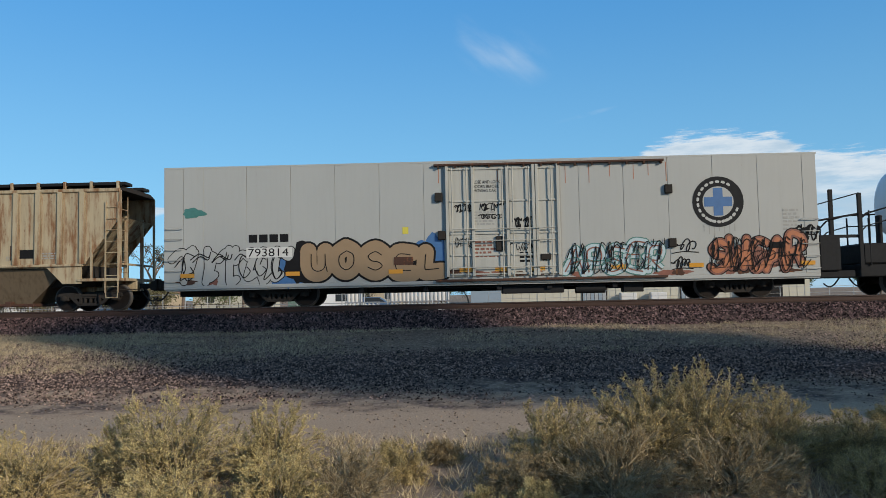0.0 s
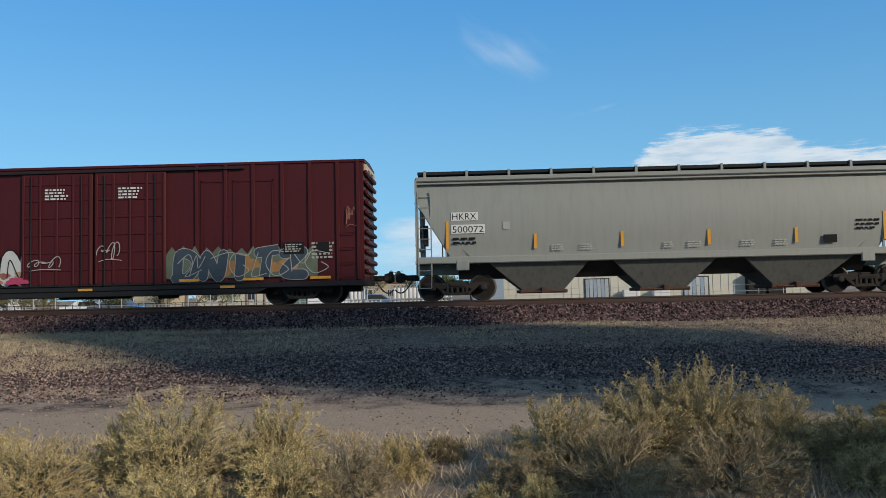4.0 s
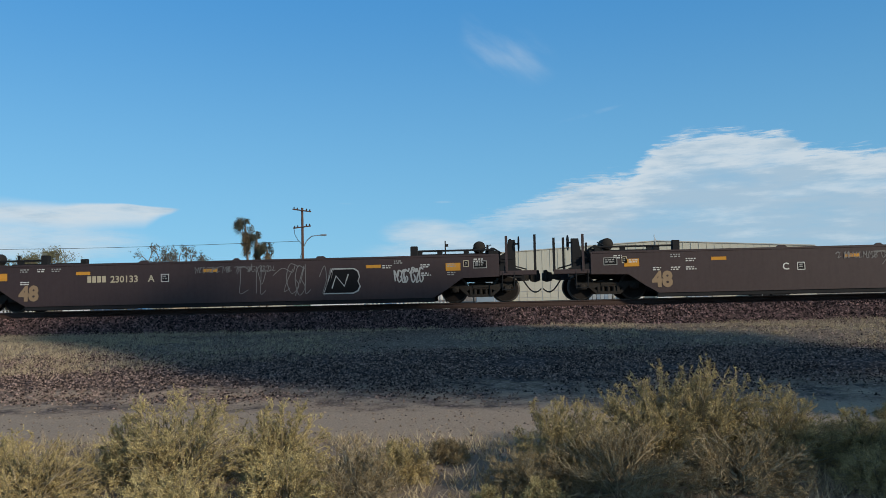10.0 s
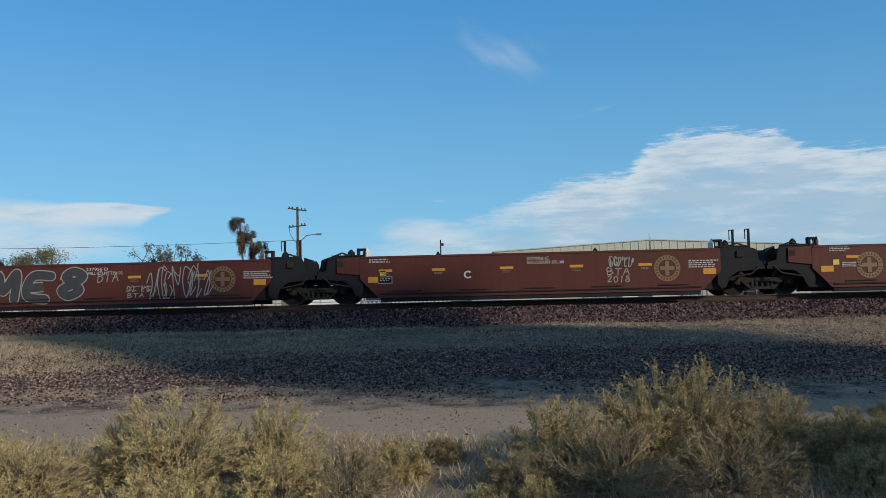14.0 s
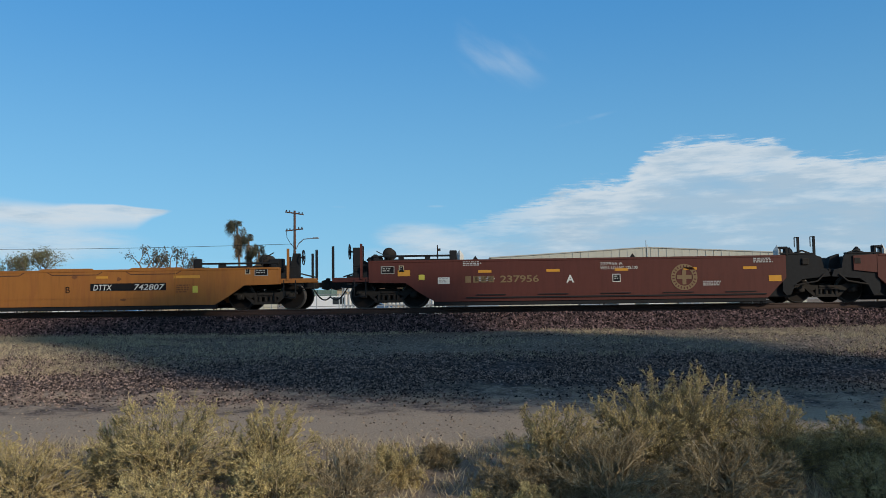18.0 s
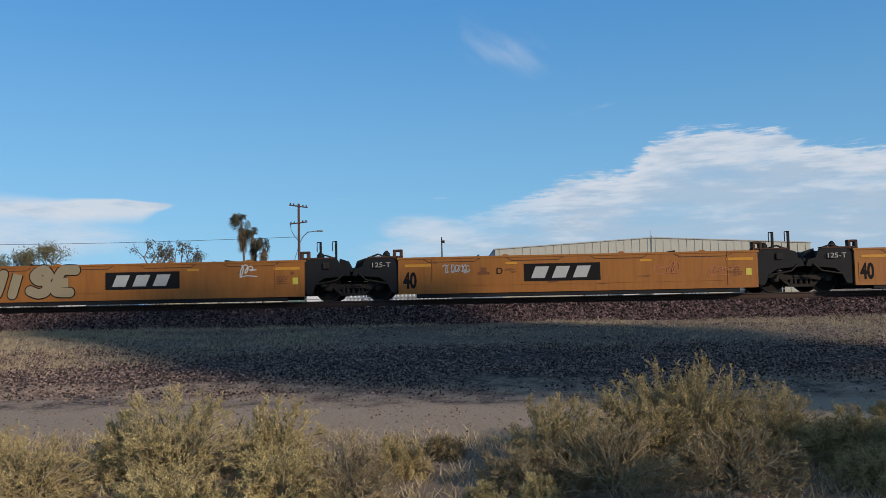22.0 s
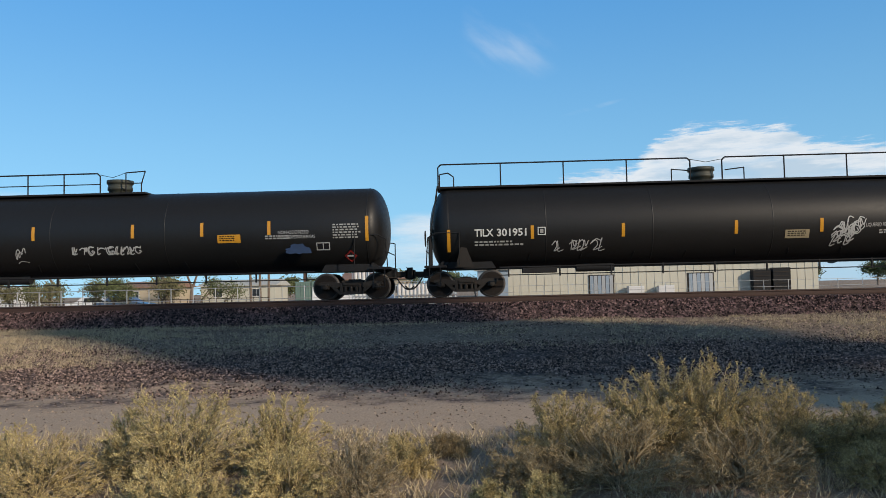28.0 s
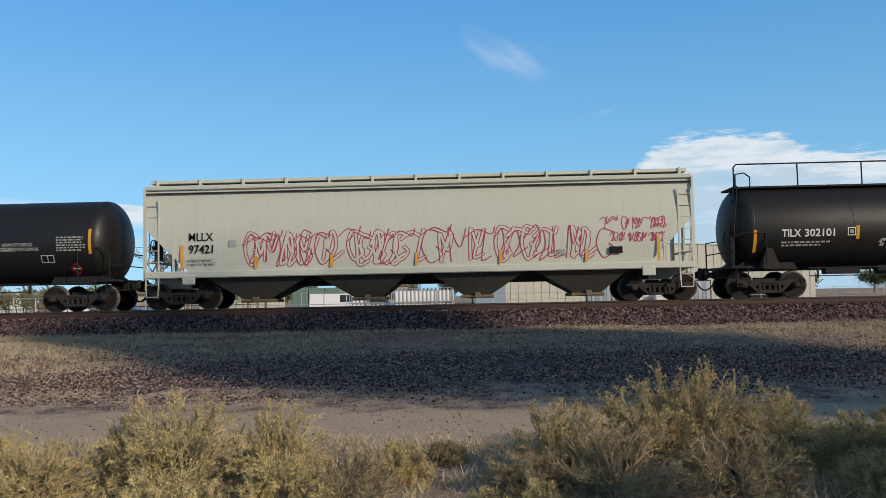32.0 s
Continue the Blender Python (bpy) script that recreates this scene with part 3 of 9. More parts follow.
def ground_material():
    def build(w, co):
        s = w.n("ShaderNodeSeparateXYZ", {0: co})
        x, y = s.outputs[0], s.outputs[1]
        n0 = w.noise(co, 0.35, 4.0)
        n1 = w.noise(co, 1.4, 5.0, 0.65)
        n2 = w.noise(co, 14.0, 4.0, 0.7)
        n3 = w.noise(co, 45.0, 3.0, 0.7)
        yy = w.math("ADD", y, w.math("MULTIPLY", w.math("SUBTRACT", n1, 0.5), 1.6))
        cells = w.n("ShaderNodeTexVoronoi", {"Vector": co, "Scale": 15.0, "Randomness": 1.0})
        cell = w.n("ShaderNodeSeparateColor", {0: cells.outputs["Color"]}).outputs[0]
        # darkens the colour at cell edges, as painted shade between the stones
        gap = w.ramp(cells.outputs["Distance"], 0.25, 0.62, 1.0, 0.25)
        grit = w.mix(w.ramp(n3, 0.35, 0.7), rgb(0.07, 0.05, 0.04), rgb(0.26, 0.20, 0.16))
        dirt = w.mix(w.ramp(n3, 0.35, 0.65), rgb(0.29, 0.212, 0.150), rgb(0.50, 0.378, 0.270))
        pit = w.ramp(w.math("ADD", w.math("MULTIPLY", n2, 0.45), w.math("MULTIPLY", n3, 0.55)), 0.42, 0.58)
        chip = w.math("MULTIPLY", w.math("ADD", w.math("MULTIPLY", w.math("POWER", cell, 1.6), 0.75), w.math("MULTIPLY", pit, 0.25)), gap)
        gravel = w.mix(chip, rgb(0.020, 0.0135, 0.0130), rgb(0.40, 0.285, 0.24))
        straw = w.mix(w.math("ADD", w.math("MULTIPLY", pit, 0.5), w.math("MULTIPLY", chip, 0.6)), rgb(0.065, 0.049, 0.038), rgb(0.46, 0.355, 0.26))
        stone = w.mix(w.ramp(n2, 0.3, 0.72), rgb(0.035, 0.024, 0.023), rgb(0.16, 0.11, 0.10))
        col = w.mix(w.smooth(yy, 8.1, 8.9), w.mix(n1, grit, dirt), dirt)
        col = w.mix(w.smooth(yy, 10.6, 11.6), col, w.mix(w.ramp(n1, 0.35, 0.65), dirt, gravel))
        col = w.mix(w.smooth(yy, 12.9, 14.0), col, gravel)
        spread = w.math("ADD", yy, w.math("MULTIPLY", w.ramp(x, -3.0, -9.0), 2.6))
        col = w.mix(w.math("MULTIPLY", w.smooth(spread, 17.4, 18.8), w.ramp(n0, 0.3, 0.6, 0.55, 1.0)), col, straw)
        col = w.mix(w.smooth(y, 24.8, 25.15), col, stone)
        col = w.mix(w.smooth(y, 29.5, 31.5), col, w.mix(n1, dirt, straw))
        stony = w.smooth(yy, 11.0, 13.0)
        low = w.math("ADD", w.math("MULTIPLY", n2, 0.6), w.math("MULTIPLY", n3, 0.4))
        return col, None, w.math("ADD", low, w.math("MULTIPLY", w.math("MULTIPLY", gap, stony), 0.5))
    return surface("ground", build, 0.95, 0.0, 0.55, 0.2)


def make_ground():
    xs = [-4000, -1500, -600, -250, -120, -70, -45, -32, -26, -21, -18] + [-16.5 + 0.065 * i for i in range(508)] + [17.5, 20, 25, 32, 45, 70, 120, 250, 600, 1500, 4000]
    ys = [-60, -20, -8, -2, 2, 4, 5] + [5.5 + 0.14 * i for i in range(40)] + [11.1 + 0.075 * i for i in range(185)] + [25.0, 25.15, 25.4, 25.7, 26.05, 26.5, 27.5, 28.4, 28.85, 29.5, 30.2, 32, 34, 40, 60, 100, 200, 500, 1500, 4000]
    nx = len(xs)
    v = [(x, y, rise(x, y)) for y in ys for x in xs]
    f = [(j * nx + i, j * nx + i + 1, (j + 1) * nx + i + 1, (j + 1) * nx + i) for j in range(len(ys) - 1) for i in range(nx - 1)]
    m = M()
    m.add(v, f, True)
    g = part("ground", m, ground_material(), None)
    tagged(g, "dry dirt and gravel ground rising to a railway bank", "ground", kind="structure")


make_ground()


def make_track():
    t = tagged(new("railway_track"), "single railway track with rusty rails on timber ties", "railway track", kind="structure")
    t.location = (0, TRACK_Y, RAIL_Z)
    for k, side in enumerate((-1, 1)):
        prof = [(-0.075, -0.19), (-0.075, -0.178), (-0.012, -0.15), (-0.010, -0.05), (-0.036, -0.036), (-0.037, -0.004),
                (0.037, -0.004), (0.036, -0.036), (0.010, -0.05), (0.012, -0.15), (0.075, -0.178), (0.075, -0.19)]
        m = M()
        m.prism_x([(side * 0.755 + a, b) for a, b in prof], -420, 420)
        part("rail", m, RAIL, t)
        m = M()
        m.box(-420, 420, side * 0.755 - 0.034, side * 0.755 + 0.034, -0.006, 0.0)
        part("rail_head", m, RAILTOP, t, "polished running surface")
    tie = M()
    tie.box(-0.115, 0.115, -1.30, 1.30, -0.36, -0.20, 0.012)
    for s in (-1, 1):
        tie.box(-0.10, 0.10, s * 0.755 - 0.19, s * 0.755 + 0.19, -0.205, -0.188)
    me = tie.mesh("tie", TIE)
    rnd = random.Random(3)
    far = M()
    for i in range(-700, 701):
        x = i * 0.54
        if abs(i) <= 45:
            part("tie", me, TIE, t, "", pose(x + rnd.uniform(-.02, .02), rnd.uniform(-.04, .04), rnd.uniform(-0.012, 0.0), 0, 0, rnd.uniform(-1, 1)))
        elif abs(i) < 260:
            far.box(x - 0.115, x + 0.115, -1.3, 1.3, -0.36, -0.20)
    tagged(part("ties", far, TIE, t), kind="stuff")


make_track()

# ---------------------------------------------------------------- freight cars
# A car's own space: x along the track, y = 0 on the centre line with the near side at negative y, z = 0 on the rails.
SIDE = -1.50
CARS, AXLES = [], []
WHEEL_R = 0.457


def wheelset_mesh():
    m = M()
    for s in (-1, 1):
        y = s * 0.755
        o = -s
        prof = [(y + s * 0.075, 0.36), (y + s * 0.075, WHEEL_R - 0.045), (y + s * 0.07, WHEEL_R - 0.012), (y + s * 0.065, WHEEL_R - 0.004), (y - s * 0.03, WHEEL_R),
                (y - s * 0.038, WHEEL_R + 0.026), (y - s * 0.065, WHEEL_R + 0.022), (y - s * 0.07, 0.36)]
        m.lathe(prof, "y", (0, 0, 0), 32)
        m.lathe([(y + s * 0.02, 0.37), (y + s * 0.035, 0.30), (y + s * 0.01, 0.17), (y + s * 0.085, 0.14), (y + s * 0.085, 0.05)], "y", (0, 0, 0), 24)
        m.lathe([(y + s * 0.085, 0.085), (y + s * 0.36, 0.08), (y + s * 0.36, 0.03)], "y", (0, 0, 0), 12)
        for a in range(3):
            t = a * 2.1
            m.box(math.cos(t) * 0.27 - 0.02, math.cos(t) * 0.27 + 0.02, y + s * 0.015, y + s * 0.04, math.sin(t) * 0.27 - 0.02, math.sin(t) * 0.27 + 0.02)
    m.tube((0, -0.75, 0), (0, 0.75, 0), 0.085, 12)
    return m


def sideframe_mesh():
    m = M()
    top = [(-1.12, 0.06), (-1.08, 0.16), (-0.72, 0.19), (-0.42, 0.13), (0.42, 0.13), (0.72, 0.19), (1.08, 0.16), (1.12, 0.06), (0.72, 0.02),
           (0.50, -0.06), (0.36, 0.0), (-0.36, 0.0), (-0.50, -0.06), (-0.72, 0.02)]
    m.prism(top, -0.07, 0.07)
    low = [(-0.72, 0.02), (-0.40, -0.27), (0.40, -0.27), (0.72, 0.02), (0.62, 0.06), (0.36, -0.17), (-0.36, -0.17), (-0.62, 0.06)]
    m.prism(low, -0.06, 0.06)
    for s in (-1, 1):
        m.box(s * 0.33 - 0.05, s * 0.33 + 0.05, -0.075, 0.075, -0.22, 0.05, 0.01)
        m.box(s * 0.889 - 0.15, s * 0.889 + 0.15, -0.09, 0.06, -0.10, 0.11, 0.03)
        m.lathe([(-0.15, 0.02), (-0.15, 0.075), (-0.12, 0.105), (-0.05, 0.105)], "y", (s * 0.889, 0, -0.005), 12)
    return m


def springs_mesh():
    m = M()
    for x in (-0.19, 0.0, 0.19):
        prof = []
        for i in range(13):
            prof.append((-0.17 + i * 0.0175, 0.068 if i % 2 else 0.052))
        m.lathe(prof, "z", (x, 0, 0), 10)
    m.box(-0.27, 0.27, -0.10, 0.10, 0.04, 0.13, 0.015)
    return m


MESH = {}


def shared(name, builder, mat):
    if name not in MESH:
        me = builder().mesh(name, mat)
        if name == "wheelset":
            me.materials.append(TREAD)
            for f in me.polygons:
                c = f.center
                if abs(c.y) > 0.815 and 0.40 < math.hypot(c.x, c.z):
                    f.material_index = 1
        MESH[name] = me
    return MESH[name]


def bolster_mesh():
    m = M()
    m.box(-0.16, 0.16, -1.05, 1.05, -0.03, 0.12, 0.02)
    m.box(-0.2, 0.2, -0.3, 0.3, 0.1, 0.26, 0.02)
    for s in (-1, 1):
        m.box(s * 0.42 - 0.05, s * 0.42 + 0.05, -0.85, 0.85, -0.14, -0.05, 0.01)
    m.box(-0.40, 0.40, -0.66, 0.66, -0.24, 0.22, 0.03)
    return m


def truck(car, x):
    """A two-axle truck: bolster, two side frames with springs, two turning wheelsets."""
    b = part("truck", shared("truck", bolster_mesh, GRIME), GRIME, car, "grimy cast-steel truck", pose(x, 0, WHEEL_R))
    for s in (-1, 1):
        part("sideframe", shared("sideframe", sideframe_mesh, GRIME), GRIME, b, "", pose(0, s * 1.0, 0.0, 0, 0, 0 if s < 0 else 180))
        part("spring_nest", shared("spring_nest", springs_mesh, GRIME), GRIME, b, "rusty coil springs", pose(0, s * 1.0, 0.0))
    for s in (-1, 1):
        w = part("wheelset", shared("wheelset", wheelset_mesh, STEEL), STEEL, b, "", pose(s * 0.889, 0, 0))
        AXLES.append((w, s * 0.889, car))
    return b


def couple(car, x, way, z=0.85):
    """A coupler with its draft gear and air hose at one end; way is +1 or -1."""
    m = M()
    m.box(x, x + way * 0.55, -0.09, 0.09, z - 0.09, z + 0.09, 0.02)
    m.prism([(x + way * 0.52, z - 0.14), (x + way * 0.70, z - 0.19), (x + way * 0.86, z - 0.12), (x + way * 0.86, z + 0.12), (x + way * 0.70, z + 0.19), (x + way * 0.52, z + 0.14)], -0.15, 0.13)
    m.box(x + way * 0.68, x + way * 0.82, -0.17, -0.02, z - 0.16, z + 0.24, 0.02)
    m.path([(x + way * 0.4, -0.1, z - 0.1), (x + way * 0.4, -0.55, z - 0.12), (x - way * 0.1, -1.3, z - 0.12)], 0.018)
    part("coupler", m, GRIME, car, "rusty knuckle coupler")
    h = M()
    pts = []
    for i in range(9):
        t = i / 8
        pts.append((x + way * (0.25 + 0.62 * t), -0.32, z - 0.12 - 0.42 * math.sin(math.pi * t * 0.75)))
    h.path(pts, 0.026)
    part("air_hose", h, RUBBER, car, "sagging black rubber air hose")


def car_thing(name, x, label, category, group="cars of the freight train"):
    c = thing(name, label, category, (x, TRACK_Y, RAIL_Z), group)
    CARS.append((c, x))
    return c


def ladder(car, x0, x1, z0, z1, rungs, mat, y=SIDE - 0.06, name="ladder", back=True):
    m = M()
    for x in (x0, x1):
        m.box(x - 0.022, x + 0.022, y - 0.02, y + 0.02, z0, z1)
    for i in range(rungs):
        z = z0 + (z1 - z0) * (i + 0.5) / rungs
        m.tube((x0, y, z), (x1, y, z), 0.014, 6)
    return part(name, m, mat, car)


def grabs(car, x0, x1, z0, z1, n, mat, y=SIDE):
    for i in range(n):
        z = z0 + (z1 - z0) * i / max(1, n - 1)
        m = M()
        m.path([(x0, y, z), (x0, y - 0.09, z), (x1, y - 0.09, z), (x1, y, z)], 0.014, 6)
        part("grab_iron", m, mat, car)


def stripe(car, x, z0, z1, w, mat=None, y=SIDE - 0.012):
    m = M()
    m.patch(x - w / 2, x + w / 2, z0, z1, y)
    return part("reflector", m, mat or AMBER, car, "amber reflective strip")


def panel(car, x0, x1, z0, z1, mat, y=SIDE - 0.01, name="placard", label=""):
    m = M()
    m.patch(x0, x1, z0, z1, y)
    return part(name, m, mat, car, label)


# ---- white refrigerator car
def reefer():
    c = car_thing("reefer_car", 0.985, "long white refrigerated boxcar with rust stains and graffiti", "rail car")
    Y = 1.52
    roof = M()
    poly = [(-Y, 4.80)] + [(-Y + 2 * Y * i / 10, 4.86 + 0.14 * math.sin(math.pi * i / 10)) for i in range(11)] + [(Y, 4.80)]
    roof.prism_x(poly, -11.12, 11.05)
    part("roof", roof, WHITE, c)
    core = M()
    core.box(-11.06, 11.0, -Y + 0.03, Y - 0.03, 0.62, 4.82)
    part("body", core, WHITE, c)
    edges = [-11.12, -10.45, -9.75] + [-8.27 + 1.515 * k for k in range(5)] + [-1.56]
    right = [2.42] + [3.05 + 1.50 * k for k in range(6)] + [11.02]
    for run in (edges, right):
        for a, b in zip(run, run[1:]):
            for s in (-1, 1):
                m = M()
                m.box(a + 0.004, b - 0.004, s * (Y - 0.03), s * Y, 0.80, 4.80, 0.006)
                part("side_panel", m, WHITE, c)
    for s in (-1, 1):
        m = M()
        m.box(-1.56, 2.42, s * (Y - 0.03), s * (Y - 0.01), 0.80, 4.80)
        part("side_panel", m, WHITE, c)
    sill = M()
    sill.box(-11.12, 11.02, -Y - 0.02, Y + 0.02, 0.66, 0.80, 0.02)
    part("side_sill", sill, WHITE, c)
    # plug door
    d = M()
    d.box(-1.42, 2.33, -Y - 0.05, -Y + 0.02, 0.90, 4.62, 0.02)
    door = part("door", d, DOORCREAM, c, "white insulated plug door with rods and rails")
    fr = M()
    for x in (-1.42, -0.55, 0.62, 1.50, 1.62, 2.33):
        fr.box(x - 0.05, x + 0.05, -Y - 0.13, -Y - 0.05, 0.90, 4.66, 0.01)
    for z in (0.98, 1.62, 2.35, 3.45, 4.55):
        fr.box(-1.42, 2.33, -Y - 0.085, -Y - 0.05, z - 0.03, z + 0.03, 0.01)
    part("door_rib", fr, DOORCREAM, door)
    rods = M()
    for x in (-1.25, -0.75, 0.45, 0.8, 1.35, 2.1):
        rods.tube((x, -Y - 0.17, 0.85), (x, -Y - 0.17, 4.6), 0.022, 8)
    for z in (2.5, 2.1, 1.2):
        rods.tube((-1.3, -Y - 0.18, z), (2.2, -Y - 0.18, z), 0.018, 6)
    part("locking_rod", rods, DOORCREAM, door)
    for a, b, p, q in ((0.20, 0.50, 1.75, 2.25), (1.70, 2.05, 1.42, 1.62)):
        lk = M()
        lk.box(a, b, -Y - 0.14, -Y - 0.05, p, q, 0.02)
        part("latch", lk, GRIME, door, "dark door latch")
    tr = M()
    tr.box(-1.85, 5.92, -Y - 0.14, -Y, 4.67, 4.74, 0.01)
    tr.box(-1.85, 5.92, -Y - 0.12, -Y, 0.74, 0.82, 0.01)
    for i in range(14):
        x = -1.7 + i * 0.58
        tr.box(x - 0.03, x + 0.03, -Y - 0.13, -Y, 4.60, 4.68)
    part("door_track", tr, RUST, c, "rust-streaked door track")
    for x, z in ((-1.70, 3.62), (-1.62, 2.32), (6.05, 3.72), (6.12, 1.90)):
        m = M()
        m.box(x - 0.13, x + 0.13, -Y - 0.12, -Y, z - 0.15, z + 0.15, 0.02)
        part("roller_bracket", m, GRIME, c, "dark steel bracket")
    letters(c, "CLOSE AND LOCK", -0.60, 4.05, 0.11, -Y - 0.057, INK, width=1.0)
    letters(c, "DOORS BEFORE", -0.55, 3.90, 0.10, -Y - 0.057, INK, width=0.9)
    letters(c, "MOVING CAR", -0.50, 3.76, 0.10, -Y - 0.057, INK, width=0.75)
    bars(c, -0.55, 2.6, 0.75, 0.5, 5, -Y - 0.057, GREY, seed=6)
    bars(c, -0.5, 1.5, 0.8, 0.6, 5, -Y - 0.057, DUSTYRED, seed=8)
    bars(c, 1.0, 1.3, 0.6, 0.4, 3, -Y - 0.057, INK, seed=9)
    for k, (x0, x1, z0, z1, wd) in enumerate(((-1.2, -0.62, 3.1, 3.35, 0.03), (-0.45, 0.45, 3.12, 3.36, 0.03), (-0.45, 0.4, 2.85, 3.0, 0.025), (0.75, 1.4, 2.5, 2.85, 0.045), (-1.2, -0.6, 1.9, 2.2, 0.02), (0.7, 1.4, 1.75, 2.0, 0.02))):
        wildstyle(c, x0, x1, z0, z1, [(wd, INK)], -Y - 0.057, 300 + k, 4, label="small black tag on the door")
    for k in range(12):
        rr = random.Random(400 + k)
        splash(c, rr.uniform(-1.35, 2.25), 0.96 + rr.uniform(0, 0.12), rr.uniform(0.08, 0.28), rr.uniform(0.04, 0.10), RUST if k % 3 else DUSTYRED, -Y - 0.0525 - 0.0003 * k, 410 + k, "rust_stain")
    for x in (-1.50, 2.40):
        m = M()
        m.box(x - 0.035, x + 0.035, -Y - 0.04, -Y, 0.88, 4.64)
        part("door_gasket", m, GREY, c, "grey seal beside the door")
    # under the floor
    u = M()
    u.box(-11.0, 11.0, -0.35, 0.35, 0.42, 0.66, 0.02)
    for x in (-4.4, -2.2, 0.3, 2.0, 4.2):
        u.box(x - 0.08, x + 0.08, -1.35, 1.35, 0.45, 0.66)
    u.box(0.4, 2.5, -1.25, -0.5, 0.30, 0.62, 0.03)
    u.tube((2.9, -1.1, 0.42), (3.9, -1.1, 0.42), 0.16, 12)
    u.tube((-4.0, -1.2, 0.55), (4.8, -1.2, 0.55), 0.025, 6)
    u.box(4.5, 5.2, -1.2, -0.8, 0.28, 0.62, 0.03)
    part("underframe", u, BLACK, c)
    for x in (-7.30, 8.38):
        truck(c, x)
    couple(c, -11.1, -1)
    couple(c, 12.2, 1)
    e = M()
    e.box(11.02, 12.25, -1.35, 1.35, 0.62, 0.85, 0.02)
    e.box(11.06, 11.75, -1.45, 1.45, 0.85, 2.05, 0.03)
    e.box(11.0, 12.5, -1.40, -1.30, 1.95, 2.05)
    for x, y in ((11.55, -1.3), (12.45, -1.42)):
        e.box(x - 0.06, x + 0.06, y - 0.05, y + 0.05, 0.9, 3.6 if x < 12 else 3.45)
    e.path([(11.1, -1.35, 3.1), (12.45, -1.42, 3.45)], 0.02)
    e.path([(11.1, -1.35, 2.55), (12.45, -1.42, 2.75)], 0.035)
    part("end_platform", e, BLACK, c, "black steel end platform with posts")
    grabs(c, -11.05, -10.5, 0.95, 2.75, 6, WHITE, -Y)
    grabs(c, 10.45, 11.0, 0.95, 2.6, 5, WHITE, -Y)
    # emblem, lettering, patches
    m = M()
    m.disc(7.71, 3.25, 0.86, -Y - 0.008)
    part("emblem", m, BLACK, c, "round black emblem with a blue cross")
    m = M()
    m.disc(7.71, 3.25, 0.52, -Y - 0.013)
    part("emblem_field", m, WHITE, c)
    m = M()
    m.patch(7.55, 7.87, 2.78, 3.72, -Y - 0.018)
    m.patch(7.24, 7.55, 3.09, 3.41, -Y - 0.018)
    m.patch(7.87, 8.18, 3.09, 3.41, -Y - 0.018)
    part("emblem_cross", m, BLUE, c)
    m = M()
    for i in range(22):
        if i in (10, 11, 12, 13):
            continue
        t = math.radians(205 - i * 16.36)
        p = (7.71 + 0.68 * math.cos(t), 3.25 + 0.68 * math.sin(t))
        d = (-math.sin(t) * 0.045, math.cos(t) * 0.045)
        m.ribbon([(p[0] - d[0], p[1] - d[1]), (p[0] + d[0], p[1] + d[1])], 0.085, -Y - 0.013)
    for i in range(9):
        t = math.radians(222 + i * 12)
        p = (7.71 + 0.68 * math.cos(t), 3.25 + 0.68 * math.sin(t))
        d = (-math.sin(t) * 0.03, math.cos(t) * 0.03)
        m.ribbon([(p[0] - d[0], p[1] - d[1]), (p[0] + d[0], p[1] + d[1])], 0.10, -Y - 0.014)
    tagged(part("emblem_ring", m, SILVER, c), kind="stuff")
    for i in range(7):
        x = 7.2 + i * 0.17
        panel(c, x, x + 0.03, 2.25 - 0.08 * (i % 3), 2.5, GREY, -Y - 0.007, "paint_drip")
    m = M()
    for i in range(4):
        x = -8.20 + i * 0.355
        m.patch(x, x + 0.29, 2.22, 2.49, -Y - 0.008)
    part("owner_mark", m, INK, c, "black block owner mark")
    panel(c, -8.28, -6.72, 1.70, 2.04, CHALK, -Y - 0.030, "number_panel", "pale blue number panel")
    letters(c, "793814", -8.22, 1.74, 0.27, -Y - 0.034, INK, width=1.38)
    splash(c, -10.1, 3.27, 0.38, 0.17, TEAL, -Y - 0.006, 2)
    splash(c, -6.9, 1.15, 0.5, 0.55, BLUE, -Y - 0.005, 3)
    splash(c, -2.0, 1.75, 0.55, 0.6, BLUE, -Y - 0.005, 5)
    panel(c, -2.95, -2.75, 2.40, 2.63, LEMON, -Y - 0.008)
    splash(c, -6.42, 1.45, 0.50, 0.72, INK, -Y - 0.0075, 4)
    spray(c, "UOSEL", -6.35, -1.45, 1.12, 1.90, [(0.70, INK), (0.56, TAN)], -Y - 0.012, 11, 0.03, 0.0, "graffiti", "tan blown-up graffiti letters with black outline", 0.14)
    spray(c, "UOSEL", -6.30, -1.50, 1.20, 1.80, [(0.030, INK)], -Y - 0.030, 11, 0.03, 0.0, "graffiti", "thin black inner line", 0.20)
    panel(c, -3.25, -2.6, 1.35, 1.62, RUST, -Y - 0.045, "sill_plate")
    wildstyle(c, -10.6, -6.9, 0.92, 1.95, [(0.30, INK), (0.245, WHITE)], -Y - 0.008, 21, 6, label="white graffiti with black outline")
    wildstyle(c, -10.6, -6.9, 1.0, 1.8, [(0.035, INK)], -Y - 0.022, 22, 6, label="black line graffiti")
    spray(c, "APSER", 2.55, 5.85, 1.02, 1.84, [(0.32, TEAL), (0.25, PALEBLUE), (0.045, DUSTYRED)], -Y - 0.008, 31, 0.11, 0.1, "graffiti", "pale blue graffiti letters with red outline", 0.04)
